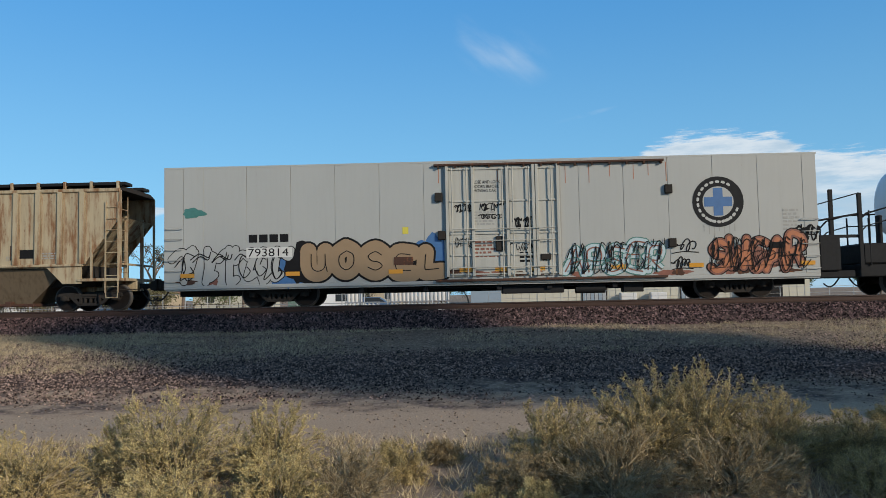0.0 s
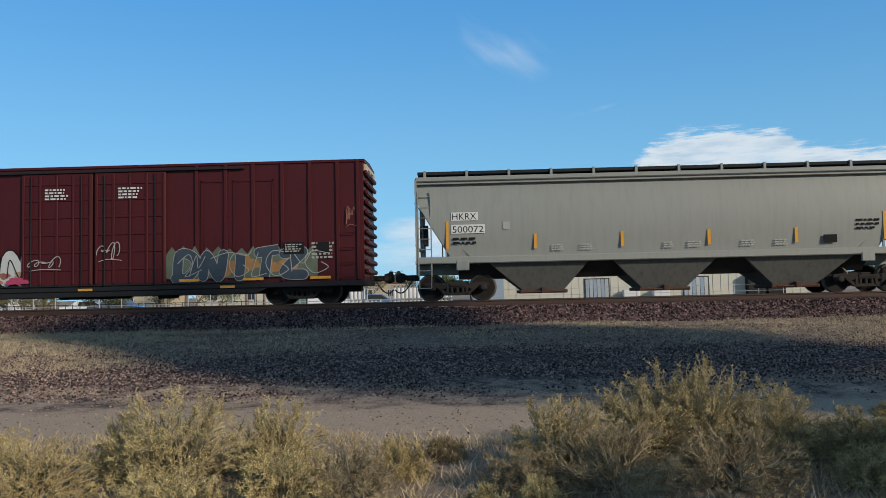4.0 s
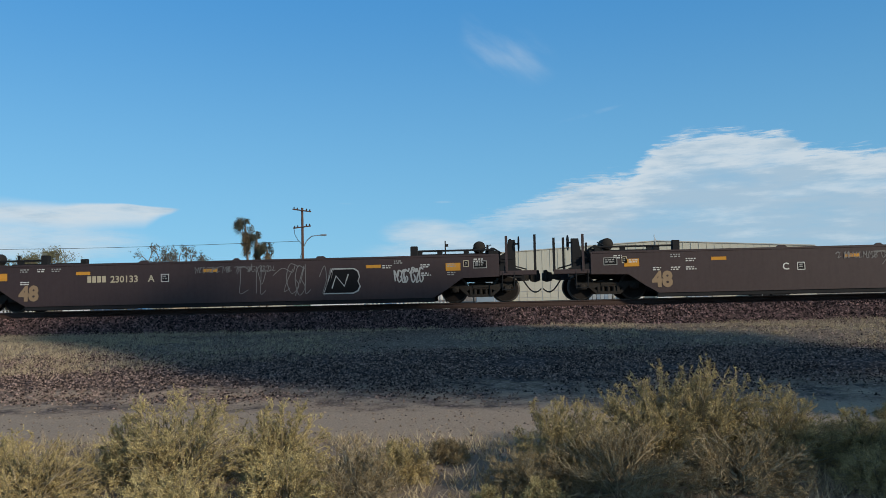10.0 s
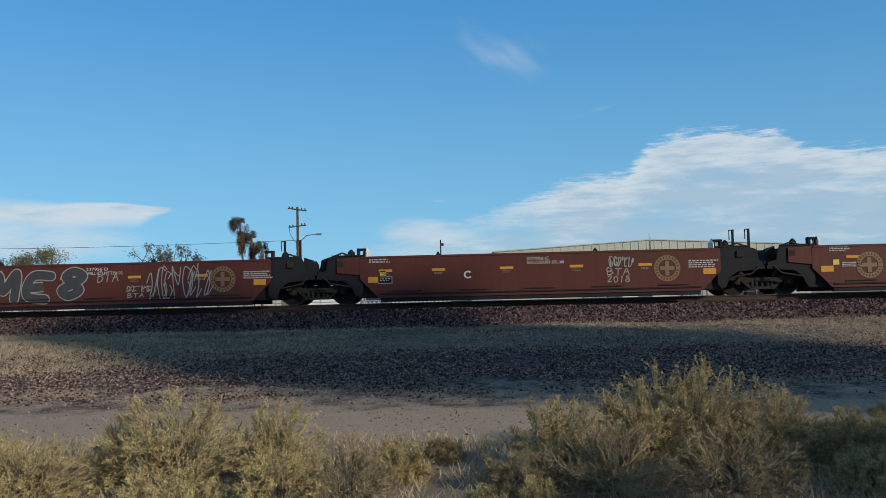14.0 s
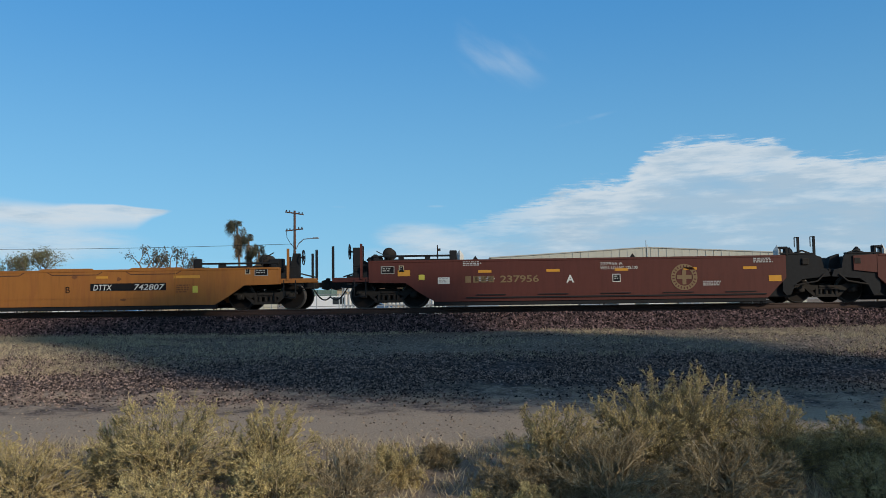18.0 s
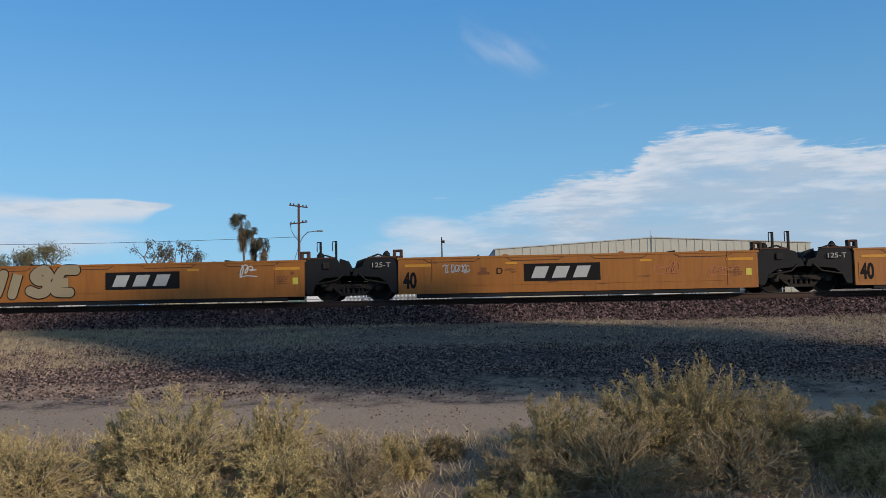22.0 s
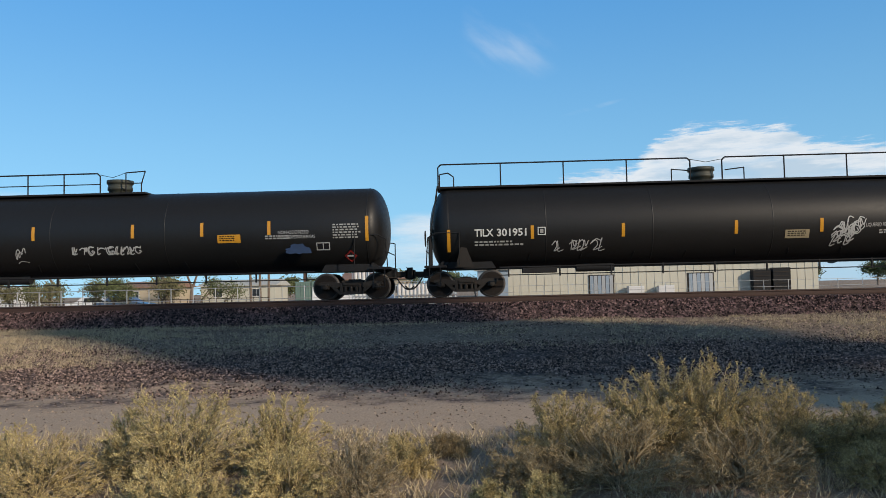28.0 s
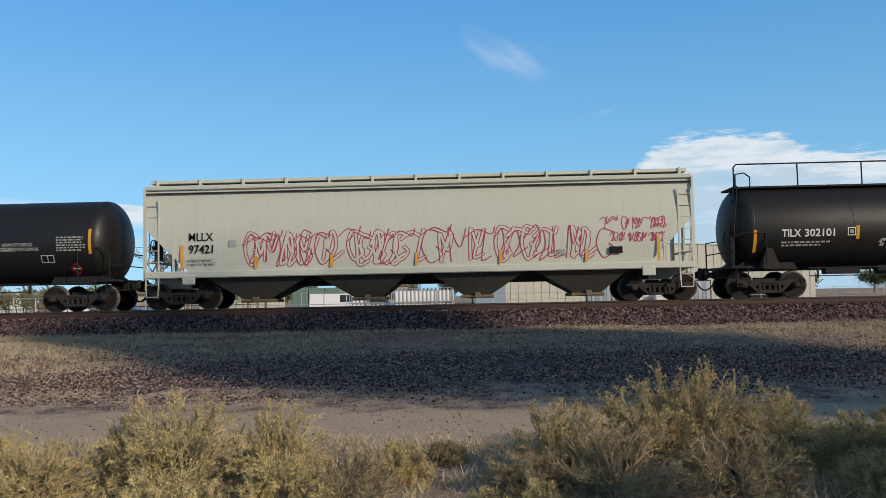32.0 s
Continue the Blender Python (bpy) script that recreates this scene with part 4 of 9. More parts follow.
    scribble(c, 2.6, 5.7, 1.1, 1.6, 0.022, TEAL, -Y - 0.040, 33, 9)
    wildstyle(c, 2.5, 5.9, 0.98, 1.9, [(0.03, INK)], -Y - 0.042, 34, 8, label="black line graffiti")
    splash(c, 8.9, 1.30, 1.35, 0.38, DUSTYRED, -Y - 0.0065, 8)
    spray(c, "SWCAR", 7.35, 10.55, 0.98, 1.95, [(0.34, INK), (0.27, DUSTYRED), (0.15, RUSTSPRAY)], -Y - 0.008, 41, 0.08, 0.08, "graffiti", "rust-coloured graffiti letters with dark outline", 0.05)
    scribble(c, 7.4, 10.4, 1.1, 1.7, 0.022, INK, -Y - 0.042, 43, 8)
    wildstyle(c, 7.3, 10.6, 0.95, 1.95, [(0.03, INK)], -Y - 0.044, 45, 8, label="black line graffiti")
    wildstyle(c, 10.3, 10.95, 1.9, 2.35, [(0.05, INK)], -Y - 0.008, 44, 3, label="black line graffiti")
    scribble(c, 6.1, 6.9, 1.6, 2.0, 0.04, INK, -Y - 0.009, 5, 4)
    scribble(c, 6.1, 6.7, 1.05, 1.4, 0.04, INK, -Y - 0.009, 6, 5)
    scribble(c, 10.2, 10.75, 2.1, 2.4, 0.05, INK, -Y - 0.009, 7, 3)
    for x in (-10.3, -6.7, -3.2, -0.8, 0.4, 1.6, 4.3, 6.9, 10.6):
        panel(c, x - 0.24, x + 0.24, 1.06, 1.2, AMBER, -Y - 0.06 if -1.4 < x < 2.3 else -Y - 0.04, "reflector", "amber reflective strip")
    panel(c, 9.35, 9.8, 1.65, 1.85, INK, -Y - 0.04, "data_plate")
    for k in range(14):
        rr = random.Random(60 + k)
        x = rr.uniform(2.4, 10.6) if k < 11 else rr.uniform(-10.6, -6.8)
        splash(c, x, 0.88 + rr.uniform(0, 0.05), rr.uniform(0.1, 0.35), rr.uniform(0.05, 0.13), DUSTYRED if k % 2 else RUST, -Y - 0.0045 - 0.0003 * k, k, "rust_stain")
    bars(c, 9.85, 2.2, 0.6, 0.75, 6, -Y - 0.008, GREY, seed=12)
    for k in range(9):
        x = [-0.9, 0.3, 2.6, 4.1, 4.9, 3.4, 5.4, -1.7, 6.0][k]
        panel(c, x, x + 0.02, 4.2 - 0.1 * (k % 3), 4.64, RUSTSPRAY, -Y - 0.06 if -1.42 < x < 2.33 else -Y - 0.006, "rust_streak")
    return c


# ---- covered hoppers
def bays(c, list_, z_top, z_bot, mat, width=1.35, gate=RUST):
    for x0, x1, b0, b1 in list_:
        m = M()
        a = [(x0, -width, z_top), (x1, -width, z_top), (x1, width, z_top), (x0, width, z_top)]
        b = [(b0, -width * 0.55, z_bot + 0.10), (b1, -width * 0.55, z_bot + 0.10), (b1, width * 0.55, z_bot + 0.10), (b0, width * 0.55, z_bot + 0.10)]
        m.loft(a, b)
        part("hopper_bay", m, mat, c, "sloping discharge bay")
        g = M()
        g.box(b0 - 0.12, b1 + 0.12, -width * 0.62, width * 0.62, z_bot, z_bot + 0.12, 0.02)
        g.tube((b0, -width * 0.75, z_bot + 0.06), (b1, -width * 0.75, z_bot + 0.06), 0.03, 8)
        g.box((b0 + b1) / 2 - 0.1, (b0 + b1) / 2 + 0.1, -width * 0.8, -width * 0.6, z_bot + 0.0, z_bot + 0.2, 0.02)
        part("discharge_gate", g, gate, c, "rusty discharge gate")


def walkway(c, x0, x1, z, mat, n, over=0.25, board=None):
    m = M()
    m.box(x0 - over, x1 + over, -1.05, -0.45, z + 0.17, z + 0.28, 0.01)
    m.box(x0 - over, x1 + over, 0.45, 1.05, z + 0.17, z + 0.28, 0.01)
    part("running_board", m, board or BLACK, c, "roof walkway grating")
    h = M()
    h.box(x0 + 0.3, x1 - 0.3, -0.36, 0.36, z + 0.02, z + 0.27, 0.03)
    part("roof_hatch", h, BLACK, c, "long dark roof hatch")
    for i in range(n):
        x = x0 + (x1 - x0) * i / (n - 1)
        b = M()
        b.box(x - 0.045, x + 0.045, -1.11, -1.0, z - 0.02, z + 0.31, 0.008)
        b.box(x - 0.03, x + 0.03, -1.0, 1.0, z + 0.14, z + 0.17)
        part("walkway_bracket", b, mat, c)


def hopper_end(c, x, way, mat, z_deck, z_top, slope, brake=False):
    """The open end frame: posts, ladder, slope sheet, platform and stirrup."""
    inner = x - way * slope
    m = M()
    # end slope sheet
    v = [(x - way * 0.05, -1.42, z_top * 0.78), (x - way * 0.05, 1.42, z_top * 0.78), (inner - way * 0.9, 1.42, 1.25), (inner - way * 0.9, -1.42, 1.25)]
    k = 0.05 * way
    m.loft(v, [(a - k, b, q - 0.04) for a, b, q in v])
    part("slope_sheet", m, mat, c)
    p = M()
    p.box(x - way * 1.5, x + way * 0.05, -1.48, 1.48, z_deck - 0.10, z_deck, 0.01)
    p.box(x - way * 2.3, x + way * 0.1, -0.3, 0.3, z_deck - 0.45, z_deck - 0.08, 0.02)
    part("end_deck", p, mat, c)
    f = M()
    for y in (-1.44, 1.44):
        f.box(x - 0.035, x + 0.035, y - 0.035, y + 0.035, z_deck, z_top)
        f.box(x - way * 1.0 - 0.03, x - way * 1.0 + 0.03, y - 0.03, y + 0.03, z_deck, z_deck + 1.3)
    for y in (-0.7, 0.7):
        f.box(x - way * 0.15 - 0.05, x - way * 0.15 + 0.05, y - 0.05, y + 0.05, z_deck, z_top * 0.8)
    f.box(x - 0.03, x + 0.03, -1.44, 1.44, z_deck + 0.45, z_deck + 0.52)
    part("end_post", f, mat, c)
    ladder(c, x - way * 0.5, x - way * 0.06, z_deck - 0.5, z_top - 0.4, 8, mat, -1.47)
    l = M()
    for i in range(7):
        z = z_deck + 0.2 + i * 0.36
        l.tube((x + way * 0.04, -1.40, z), (x + way * 0.04, -0.95, z), 0.014, 6)
    l.tube((x + way * 0.04, -0.95, z_deck), (x + way * 0.04, -0.95, z_top - 0.2), 0.018, 6)
    part("end_ladder", l, mat, c)
    s = M()
    s.path([(x - way * 0.5, -1.47, z_deck - 0.1), (x - way * 0.48, -1.47, 0.45), (x - way * 0.08, -1.47, 0.45), (x - way * 0.06, -1.47, z_deck - 0.1)], 0.02)
    part("stirrup_step", s, mat, c)
    if brake:
        b = M()
        b.spoked("x", (x - way * 0.12, -0.95, z_deck + 1.0), 0.28)
        b.box(x - way * 0.3 - 0.08, x - way * 0.3 + 0.08, -1.15, -0.75, z_deck + 0.55, z_deck + 1.25, 0.02)
        part("brake_wheel", b, BLACK, c, "black hand brake wheel and box")


def side_polygon(x0, x1, z0, z1, cut, high):
    return [(x0 + cut, z0), (x1 - cut, z0), (x1, z1 - high), (x1, z1), (x0, z1), (x0, z1 - high)]


def tan_hopper():
    c = car_thing("covered_hopper", -20.04, "rusty tan ribbed covered hopper with three bays", "rail car")
    for s in (-1, 1):
        m = M()
        m.prism(side_polygon(-8.2, 8.36, 1.58, 4.18, 1.28, 0.95), s * 1.40, s * 1.44)
        part("side_sheet", m, HOPPER_TAN, c)
        r = M()
        r.box(-8.2, 8.36, s * 1.38, s * 1.50, 4.10, 4.22, 0.02)
        r.box(-6.92, 7.08, s * 1.38, s * 1.50, 1.54, 1.64, 0.02)
        part("side_rail", r, HOPPER_TAN, c)
    n = 19
    rib = M()
    rib.prism([(-0.085, 0), (0.085, 0), (0.085, 2.5), (-0.085, 2.5)], -0.07, 0.0)
    rib.box(-0.14, -0.10, -0.02, 0.0, 0, 2.5)
    rib.box(0.10, 0.14, -0.02, 0.0, 0, 2.5)
    me = rib.mesh("rib", HOPPER_TAN)
    for i in range(n):
        x = -6.86 + i * (7.04 + 6.86) / (n - 1)
        part("rib", me, HOPPER_TAN, c, "", pose(x, -1.44, 1.62))
        part("rib", me, HOPPER_TAN, c, "", pose(x, 1.44, 1.62, 0, 0, 180))
    core = M()
    core.box(-6.4, 6.6, -1.39, 1.39, 1.5, 4.12)
    part("body", core, HOPPER_TAN, c)
    roof = M()
    roof.prism_x([(-1.46, 4.15), (1.46, 4.15), (1.0, 4.30), (-1.0, 4.30)], -8.25, 8.4)
    part("roof", roof, GRIME, c)
    walkway(c, -7.9, 8.1, 4.22, HOPPER_TAN, 18)
    belly = M()
    belly.prism_x([(-0.8, 0.85), (0.8, 0.85), (1.38, 1.56), (-1.38, 1.56)], -7.0, 7.2)
    part("center_sill", belly, GRIME, c)
    bays(c, ((-6.3, -2.9, -4.75, -3.5), (-1.75, 2.1, -0.5, 1.0), (2.9, 6.5, 3.6, 4.9)), 1.56, 0.18, BAY_TAN_SHADE)
    for x, way in ((-8.2, -1), (8.36, 1)):
        hopper_end(c, x, way, HOPPER_TAN, 1.12, 4.15, 1.25, way < 0)
        couple(c, x + way * 0.0, way)
        j = M()
        j.prism([(x - way * 1.35, 0.95), (x - way * 1.35, 1.56), (x - way * 2.6, 1.56), (x - way * 2.0, 0.95)], -1.44, -1.38)
        part("jacking_pad", j, HOPPER_TAN, c)
    Y = -1.452
    letters(c, "TI", -5.93, 2.78, 0.28, Y, INK, bold=0.02, width=0.32)
    letters(c, "LX", -5.16, 2.78, 0.28, Y, INK, bold=0.02, width=0.38)
    letters(c, "51", -5.94, 2.34, 0.30, Y, INK, bold=0.02, width=0.34)
    letters(c, "21", -5.17, 2.34, 0.30, Y, INK, bold=0.02, width=0.34)
    letters(c, "53", -4.40, 2.34, 0.30, Y, INK, bold=0.02, width=0.38)
    bars(c, -5.93, 1.95, 0.42, 0.26, 2, Y, INK, seed=2)
    bars(c, -5.16, 1.95, 0.4, 0.26, 2, Y, INK, seed=3)
    for i, (x, w, h) in enumerate(((-7.1, 0.45, 0.3), (1.3, 0.7, 0.22), (2.6, 0.45, 0.22), (4.4, 0.5, 0.15), (5.6, 0.6, 0.25))):
        bars(c, x, 1.78, w, h, 3, Y, GREY, seed=20 + i)
    panel(c, 4.85, 5.35, 1.85, 2.15, INK, Y, "data_plate")
    stripe(c, -6.62, 1.8, 2.55, 0.12, RUST, Y)
    for x in (-1.2, 1.9, 4.6):
        stripe(c, x, 1.8, 2.3, 0.13, RUST, Y)
    wildstyle(c, -7.95, -6.95, 3.25, 3.62, [(0.10, INK)], Y, 8, 5, label="thick black graffiti")
    wildstyle(c, -7.6, -6.95, 2.88, 3.12, [(0.08, INK)], Y, 9, 3, label="thick black graffiti")
    for ob in wildstyle(c, -0.75, 0.95, 0.80, 1.25, [(0.085, INK)], 0.0, 10, 4, label="black outline graffiti"):
        for q in ob.data.vertices:
            q.co.y = q.co.y - 1.362 + 0.476 * (1.56 - q.co.z)
    for x in (-6.7, 7.13):
        truck(c, x)
    return c


def round_hopper(name, x, label, mat, x0, x1, z0, z1, cut, high, trucks, bay, n_br, dark_frame=False):
    """Smooth-sided covered hopper with a bulging side."""
    c = car_thing(name, x, label, "rail car")
    for s in (-1, 1):
        m = M()
        k = 8
        rings = []
        for i in range(k + 1):
            t = i / k
            z = z0 + (z1 - z0) * t
            bulge = 0.10 * math.sin(math.pi * min(1.0, t * 1.15))
            lo = cut * max(0.0, 1 - (z - z0) / max(0.01, (z1 - high - z0))) if z < z1 - high else 0.0
            rings.append((x0 + lo, x1 - lo, s * (1.38 + bulge), z))
        nx = 24
        v, f = [], []
        for a, b, y, z in rings:
            for j in range(nx + 1):
                v.append((a + (b - a) * j / nx, y, z))
        for i in range(k):
            for j in range(nx):
                q = (i * (nx + 1) + j, i * (nx + 1) + j + 1, (i + 1) * (nx + 1) + j + 1, (i + 1) * (nx + 1) + j)
                f.append(q)
        m.add(v, f, True)
        part("side_sheet", m, mat, c)
        r = M()
        r.box(x0, x1, s * 1.36, s * 1.46, z1 - 0.06, z1 + 0.10, 0.03)
        part("top_chord", r, mat, c)
        r = M()
        r.box(x0 + 0.05, x1 - 0.05, s * 1.40, s * 1.462, z1 - 0.19, z1 - 0.15)
        part("roof_seam", r, GRIME, c, "dark line under the roof edge")
        r = M()
        r.box(x0, x1, s * 1.34, s * 1.50, z0 - 0.22, z0 + 0.02, 0.03)
        part("side_sill", r, mat, c)
    core = M()
    core.prism([(x0 + cut + 0.1, z0), (x1 - cut - 0.1, z0), (x1 - 0.25, z1 - high), (x1 - 0.25, z1), (x0 + 0.25, z1), (x0 + 0.25, z1 - high)], -1.36, 1.36)
    part("body", core, mat, c)
    roof = M()
    roof.prism_x([(-1.44, z1 + 0.02), (1.44, z1 + 0.02), (1.0, z1 + 0.16), (-1.0, z1 + 0.16)], x0 - 0.02, x1 + 0.02)
    part("roof", roof, mat, c)
    walkway(c, x0 + 0.3, x1 - 0.3, z1 + 0.06, mat, n_br, 0.25, HOPPER_CREAM if dark_frame else BLACK)
    belly = M()
    belly.prism_x([(-0.7, 0.75), (0.7, 0.75), (1.3, z0 - 0.2), (-1.3, z0 - 0.2)], x0 + 1.4, x1 - 1.4)
    part("center_sill", belly, GRIME, c)
    bays(c, bay, z0 - 0.2, 0.20, BAY_CREAM_SHADE if dark_frame else BAY_GREY_SHADE, 1.34, BAY_TAN_SHADE if dark_frame else RUST)
    for xx, way in ((x0, -1), (x1, 1)):
        hopper_end(c, xx, way, mat, z0 - 0.12, z1, cut, way < 0)
        couple(c, xx, way)
        j = M()
        j.box(xx - way * 1.55 - 0.22, xx - way * 1.55 + 0.22, -1.52, -1.44, z0 - 0.45, z0 - 0.12, 0.02)
        part("jacking_pad", j, mat, c)
    for t in trucks:
        truck(c, t)
    return c


def grey_hopper():
    c = round_hopper("covered_hopper", -37.78, "smooth grey covered hopper with three bays, fairly clean", HOPPER_GREY, -8.53, 8.1, 1.48, 4.14, 1.15, 0.75,
                     (-7.19, 6.67), ((-6.1, -2.7, -4.9, -3.5), (-1.9, 1.6, -0.8, 0.7), (2.5, 6.2, 3.7, 5.1)), 12, False)
    Y = -1.50
    panel(c, -7.34, -6.42, 2.72, 3.0, CHALK, Y, "number_panel", "white number panel")
    panel(c, -7.34, -6.2, 2.28, 2.58, CHALK, Y, "number_panel", "white number panel")
    letters(c, "HKRX", -7.30, 2.75, 0.22, Y - 0.004, INK, width=0.82)
    letters(c, "500072", -7.30, 2.31, 0.22, Y - 0.004, INK, width=1.05)
    bars(c, -7.3, 1.86, 0.85, 0.28, 2, Y, INK, seed=5)
    stripe(c, -7.48, 1.75, 2.7, 0.10, None, Y)
    for x in (-4.5, -1.58, 1.32, 4.22):
        stripe(c, x, 1.72, 2.22, 0.11, None, -1.49)
    stripe(c, 7.15, 1.75, 2.7, 0.10, None, Y)
    for i, (x, w) in enumerate(((-3.95, 0.45), (-3.0, 0.5), (-0.2, 0.35), (0.6, 0.5), (2.4, 0.5), (3.5, 0.45))):
        bars(c, x, 1.62, w, 0.22, 3, -1.49, GREY, seed=30 + i)
    panel(c, 5.1, 5.55, 1.68, 1.95, INK, Y, "data_plate")
    bars(c, 6.2, 2.05, 0.9, 0.4, 3, Y, INK, seed=40)
    panel(c, -5.6, -5.35, 2.4, 2.65, GREY, Y, "data_plate")
    return c


def cream_hopper():
    c = round_hopper("covered_hopper", -386.05, "smooth cream covered hopper with four bays and pink graffiti", HOPPER_CREAM, -9.26, 9.46, 1.30, 4.18, 1.5, 1.35,
                     (-8.14, 8.35), ((-7.2, -3.6, -6.0, -5.1), (-3.4, -0.2, -2.1, -1.2), (0.5, 3.8, 1.7, 2.6), (4.1, 7.3, 5.5, 6.4)), 13, True)
    Y = -1.50
    letters(c, "MLLX", -7.7, 2.35, 0.27, Y, INK, bold=0.01, width=0.84)
    letters(c, "97421", -7.7, 1.93, 0.27, Y, INK, bold=0.02, width=0.84)
    bars(c, -7.7, 1.50, 1.05, 0.24, 2, Y, GREY, seed=7)
    panel(c, -6.32, -6.08, 2.13, 2.35, GREY, Y, "data_plate")
    for x in (-7.95, 8.25):
        stripe(c, x, 1.35, 2.2, 0.10, None, Y)
    for x in (-5.4, -2.8, 0.1, 2.95, 5.85):
        stripe(c, x, 1.36, 1.8, 0.10, None, -1.46)
    lines = []
    for k, (a, b, n) in enumerate(((-6.0, -2.7, 5), (-2.5, 1.4, 5), (1.8, 6.4, 6))):
        lines += wildstyle(c, a, b, 1.50, 2.50, [(0.135, PINK), (0.075, HOPPER_CREAM)], Y, 61 + k, n, label="hollow pink-outlined graffiti")
        lines += wildstyle(c, a, b, 1.48, 2.55, [(0.034, PINK)], Y - 0.014, 71 + k, n - 1, label="pink line graffiti")
    lines += wildstyle(c, 6.35, 8.5, 2.45, 2.82, [(0.030, PINK)], Y, 54, 7, label="pink line graffiti")
    lines += wildstyle(c, 6.6, 8.4, 2.02, 2.32, [(0.030, PINK)], Y, 55, 7, label="pink line graffiti")
    # the paint lies on the bulging side
    for ob in lines:
        for q in ob.data.vertices:
            u = min(1.0, (q.co.z - 1.30) / 2.88 * 1.15)
            q.co.y = -1.386 - 0.10 * math.sin(math.pi * max(0.0, u)) + (q.co.y - Y) * 0.4
    panel(c, 6.6, 7.05, 1.62, 1.85, INK, Y, "data_plate")
    bars(c, 4.9, 1.6, 0.4, 0.2, 3, Y, GREY, seed=61)
    return c


# ---- red boxcar
MOSS = plain("spray_moss", (0.085, 0.105, 0.068), 0.6, 0.0, 0.45, 2.5)


SLATE = plain("spray_slate", (0.026, 0.040, 0.055), 0.6, 0.0, 0.5, 3.0)
OCHRE = plain("spray_ochre", (0.27, 0.135, 0.04), 0.6, 0.0, 0.35, 3.0)


def boxcar():
    c = car_thing("boxcar", -57.38, "dark red double-door boxcar with graffiti along its foot", "rail car")
    Y = 1.47
    m = M()
    m.box(-9.28, 9.28, -Y, Y, 0.68, 4.86)
    part("body", m, BOX_RED, c)
    r = M()
    r.prism_x([(-Y - 0.05, 4.84), (Y + 0.05, 4.84), (Y, 4.93), (0, 5.02), (-Y, 4.93)], -9.33, 9.33)
    part("roof", r, BOX_RED, c)
    s = M()
    s.box(-9.3, 9.3, -Y - 0.05, Y + 0.05, 0.60, 0.78, 0.02)
    s.prism([(-6.0, 0.62), (6.0, 0.62), (5.6, 0.42), (-5.6, 0.42)], -Y, -Y + 0.06)
    part("side_sill", s, BLACK, c)
    post = M()
    post.box(-0.06, 0.06, -0.07, 0.0, 0, 4.05, 0.01)
    me = post.mesh("side_post", BOX_RED)
    for x in (-9.1, -8.5, -7.65, -6.6, -5.6, -4.6, -3.55, 3.55, 4.55, 5.5, 6.5, 7.45, 8.4, 9.1):
        part("side_post", me, BOX_RED, c, "", pose(x, -Y, 0.80))
    for a, b in ((-2.5, -0.05), (0.05, 2.5)):
        d = M()
        d.box(a, b, -Y - 0.10, -Y, 0.82, 4.66, 0.02)
        door = part("door", d, BOX_RED, c, "dark red sliding plug door")
        k = M()
        for z in (1.35, 1.95, 2.55, 3.15, 3.75, 4.3):
            k.box(a + 0.05, b - 0.05, -Y - 0.13, -Y - 0.10, z - 0.035, z + 0.035, 0.01)
        for x in (a + 0.06, a + 0.65, (a + b) / 2, b - 0.65, b - 0.06):
            k.box(x - 0.04, x + 0.04, -Y - 0.145, -Y - 0.10, 0.85, 4.62, 0.01)
        part("door_rib", k, BOX_RED, door)
        q = M()
        for x in (a + 0.35, b - 0.35):
            q.tube((x, -Y - 0.16, 0.8), (x, -Y - 0.16, 4.6), 0.02, 6)
        part("locking_rod", q, BLACK, door)
        bars(c, (a + b) / 2 - 0.4, 3.72, 0.85, 0.42, 4, -Y - 0.15, CHALK, seed=int(a * 10) + 70)
    t = M()
    t.box(-5.2, 5.2, -Y - 0.13, -Y, 4.68, 4.76, 0.01)
    t.box(-5.2, 5.2, -Y - 0.10, -Y, 0.78, 0.84, 0.01)
    part("door_track", t, BLACK, c)
    for a, b in ((-5.5, -4.7), (3.7, 4.5), (4.8, 6.2)):
        f = M()
        f.box(a, b, -Y - 0.035, -Y, 4.25, 4.33)
        f.box(a, a + 0.06, -Y - 0.035, -Y, 0.9, 4.3)
        f.box(b - 0.06, b, -Y - 0.035, -Y, 0.9, 4.3)
        part("panel_frame", f, BOX_RED, c)
    for way in (-1, 1):
        e = M()
        for i in range(11):
            z = 1.0 + i * 0.34
            e.box(way * 9.28, way * 9.42, -1.38, 1.38, z, z + 0.17, 0.05)
        part("end_corrugation", e, BOX_RED, c, "ribbed steel end wall")
        b = M()
        b.box(way * 9.28, way * 9.36, -1.2, 1.4, 4.42, 4.80)
        part("end_board", b, CREAM, c, "cream painted end board")
        if way > 0:
            tag = letters(c, "NOKL 600130", -0.75, 0.0, 0.17, 0.0, INK, bold=0.01, width=1.5)
            tag.matrix_basis = pose(9.366, 0.1, 4.53, 0, 0, 90)
        ll = M()
        for i in range(8):
            z = 0.8 + i * 0.45
            ll.path([(way * 9.45, -1.42, z), (way * 9.52, -1.42, z), (way * 9.52, -1.0, z), (way * 9.45, -1.0, z)], 0.014, 5)
        part("end_ladder", ll, BOX_RED, c)
        couple(c, way * 9.3, way)
    for x, z, q in ((-9.0, 0, 0), (8.55, 0, 0)):
        grabs(c, x, x + 0.45, 0.9, 2.4, 4, BOX_RED, -Y - 0.07)
    Yd = -Y - 0.155
    Ys = -Y - 0.08
    letters(c, "NO", -8.0, 2.45, 0.30, Ys, CHALK, bold=0.02, width=0.62)
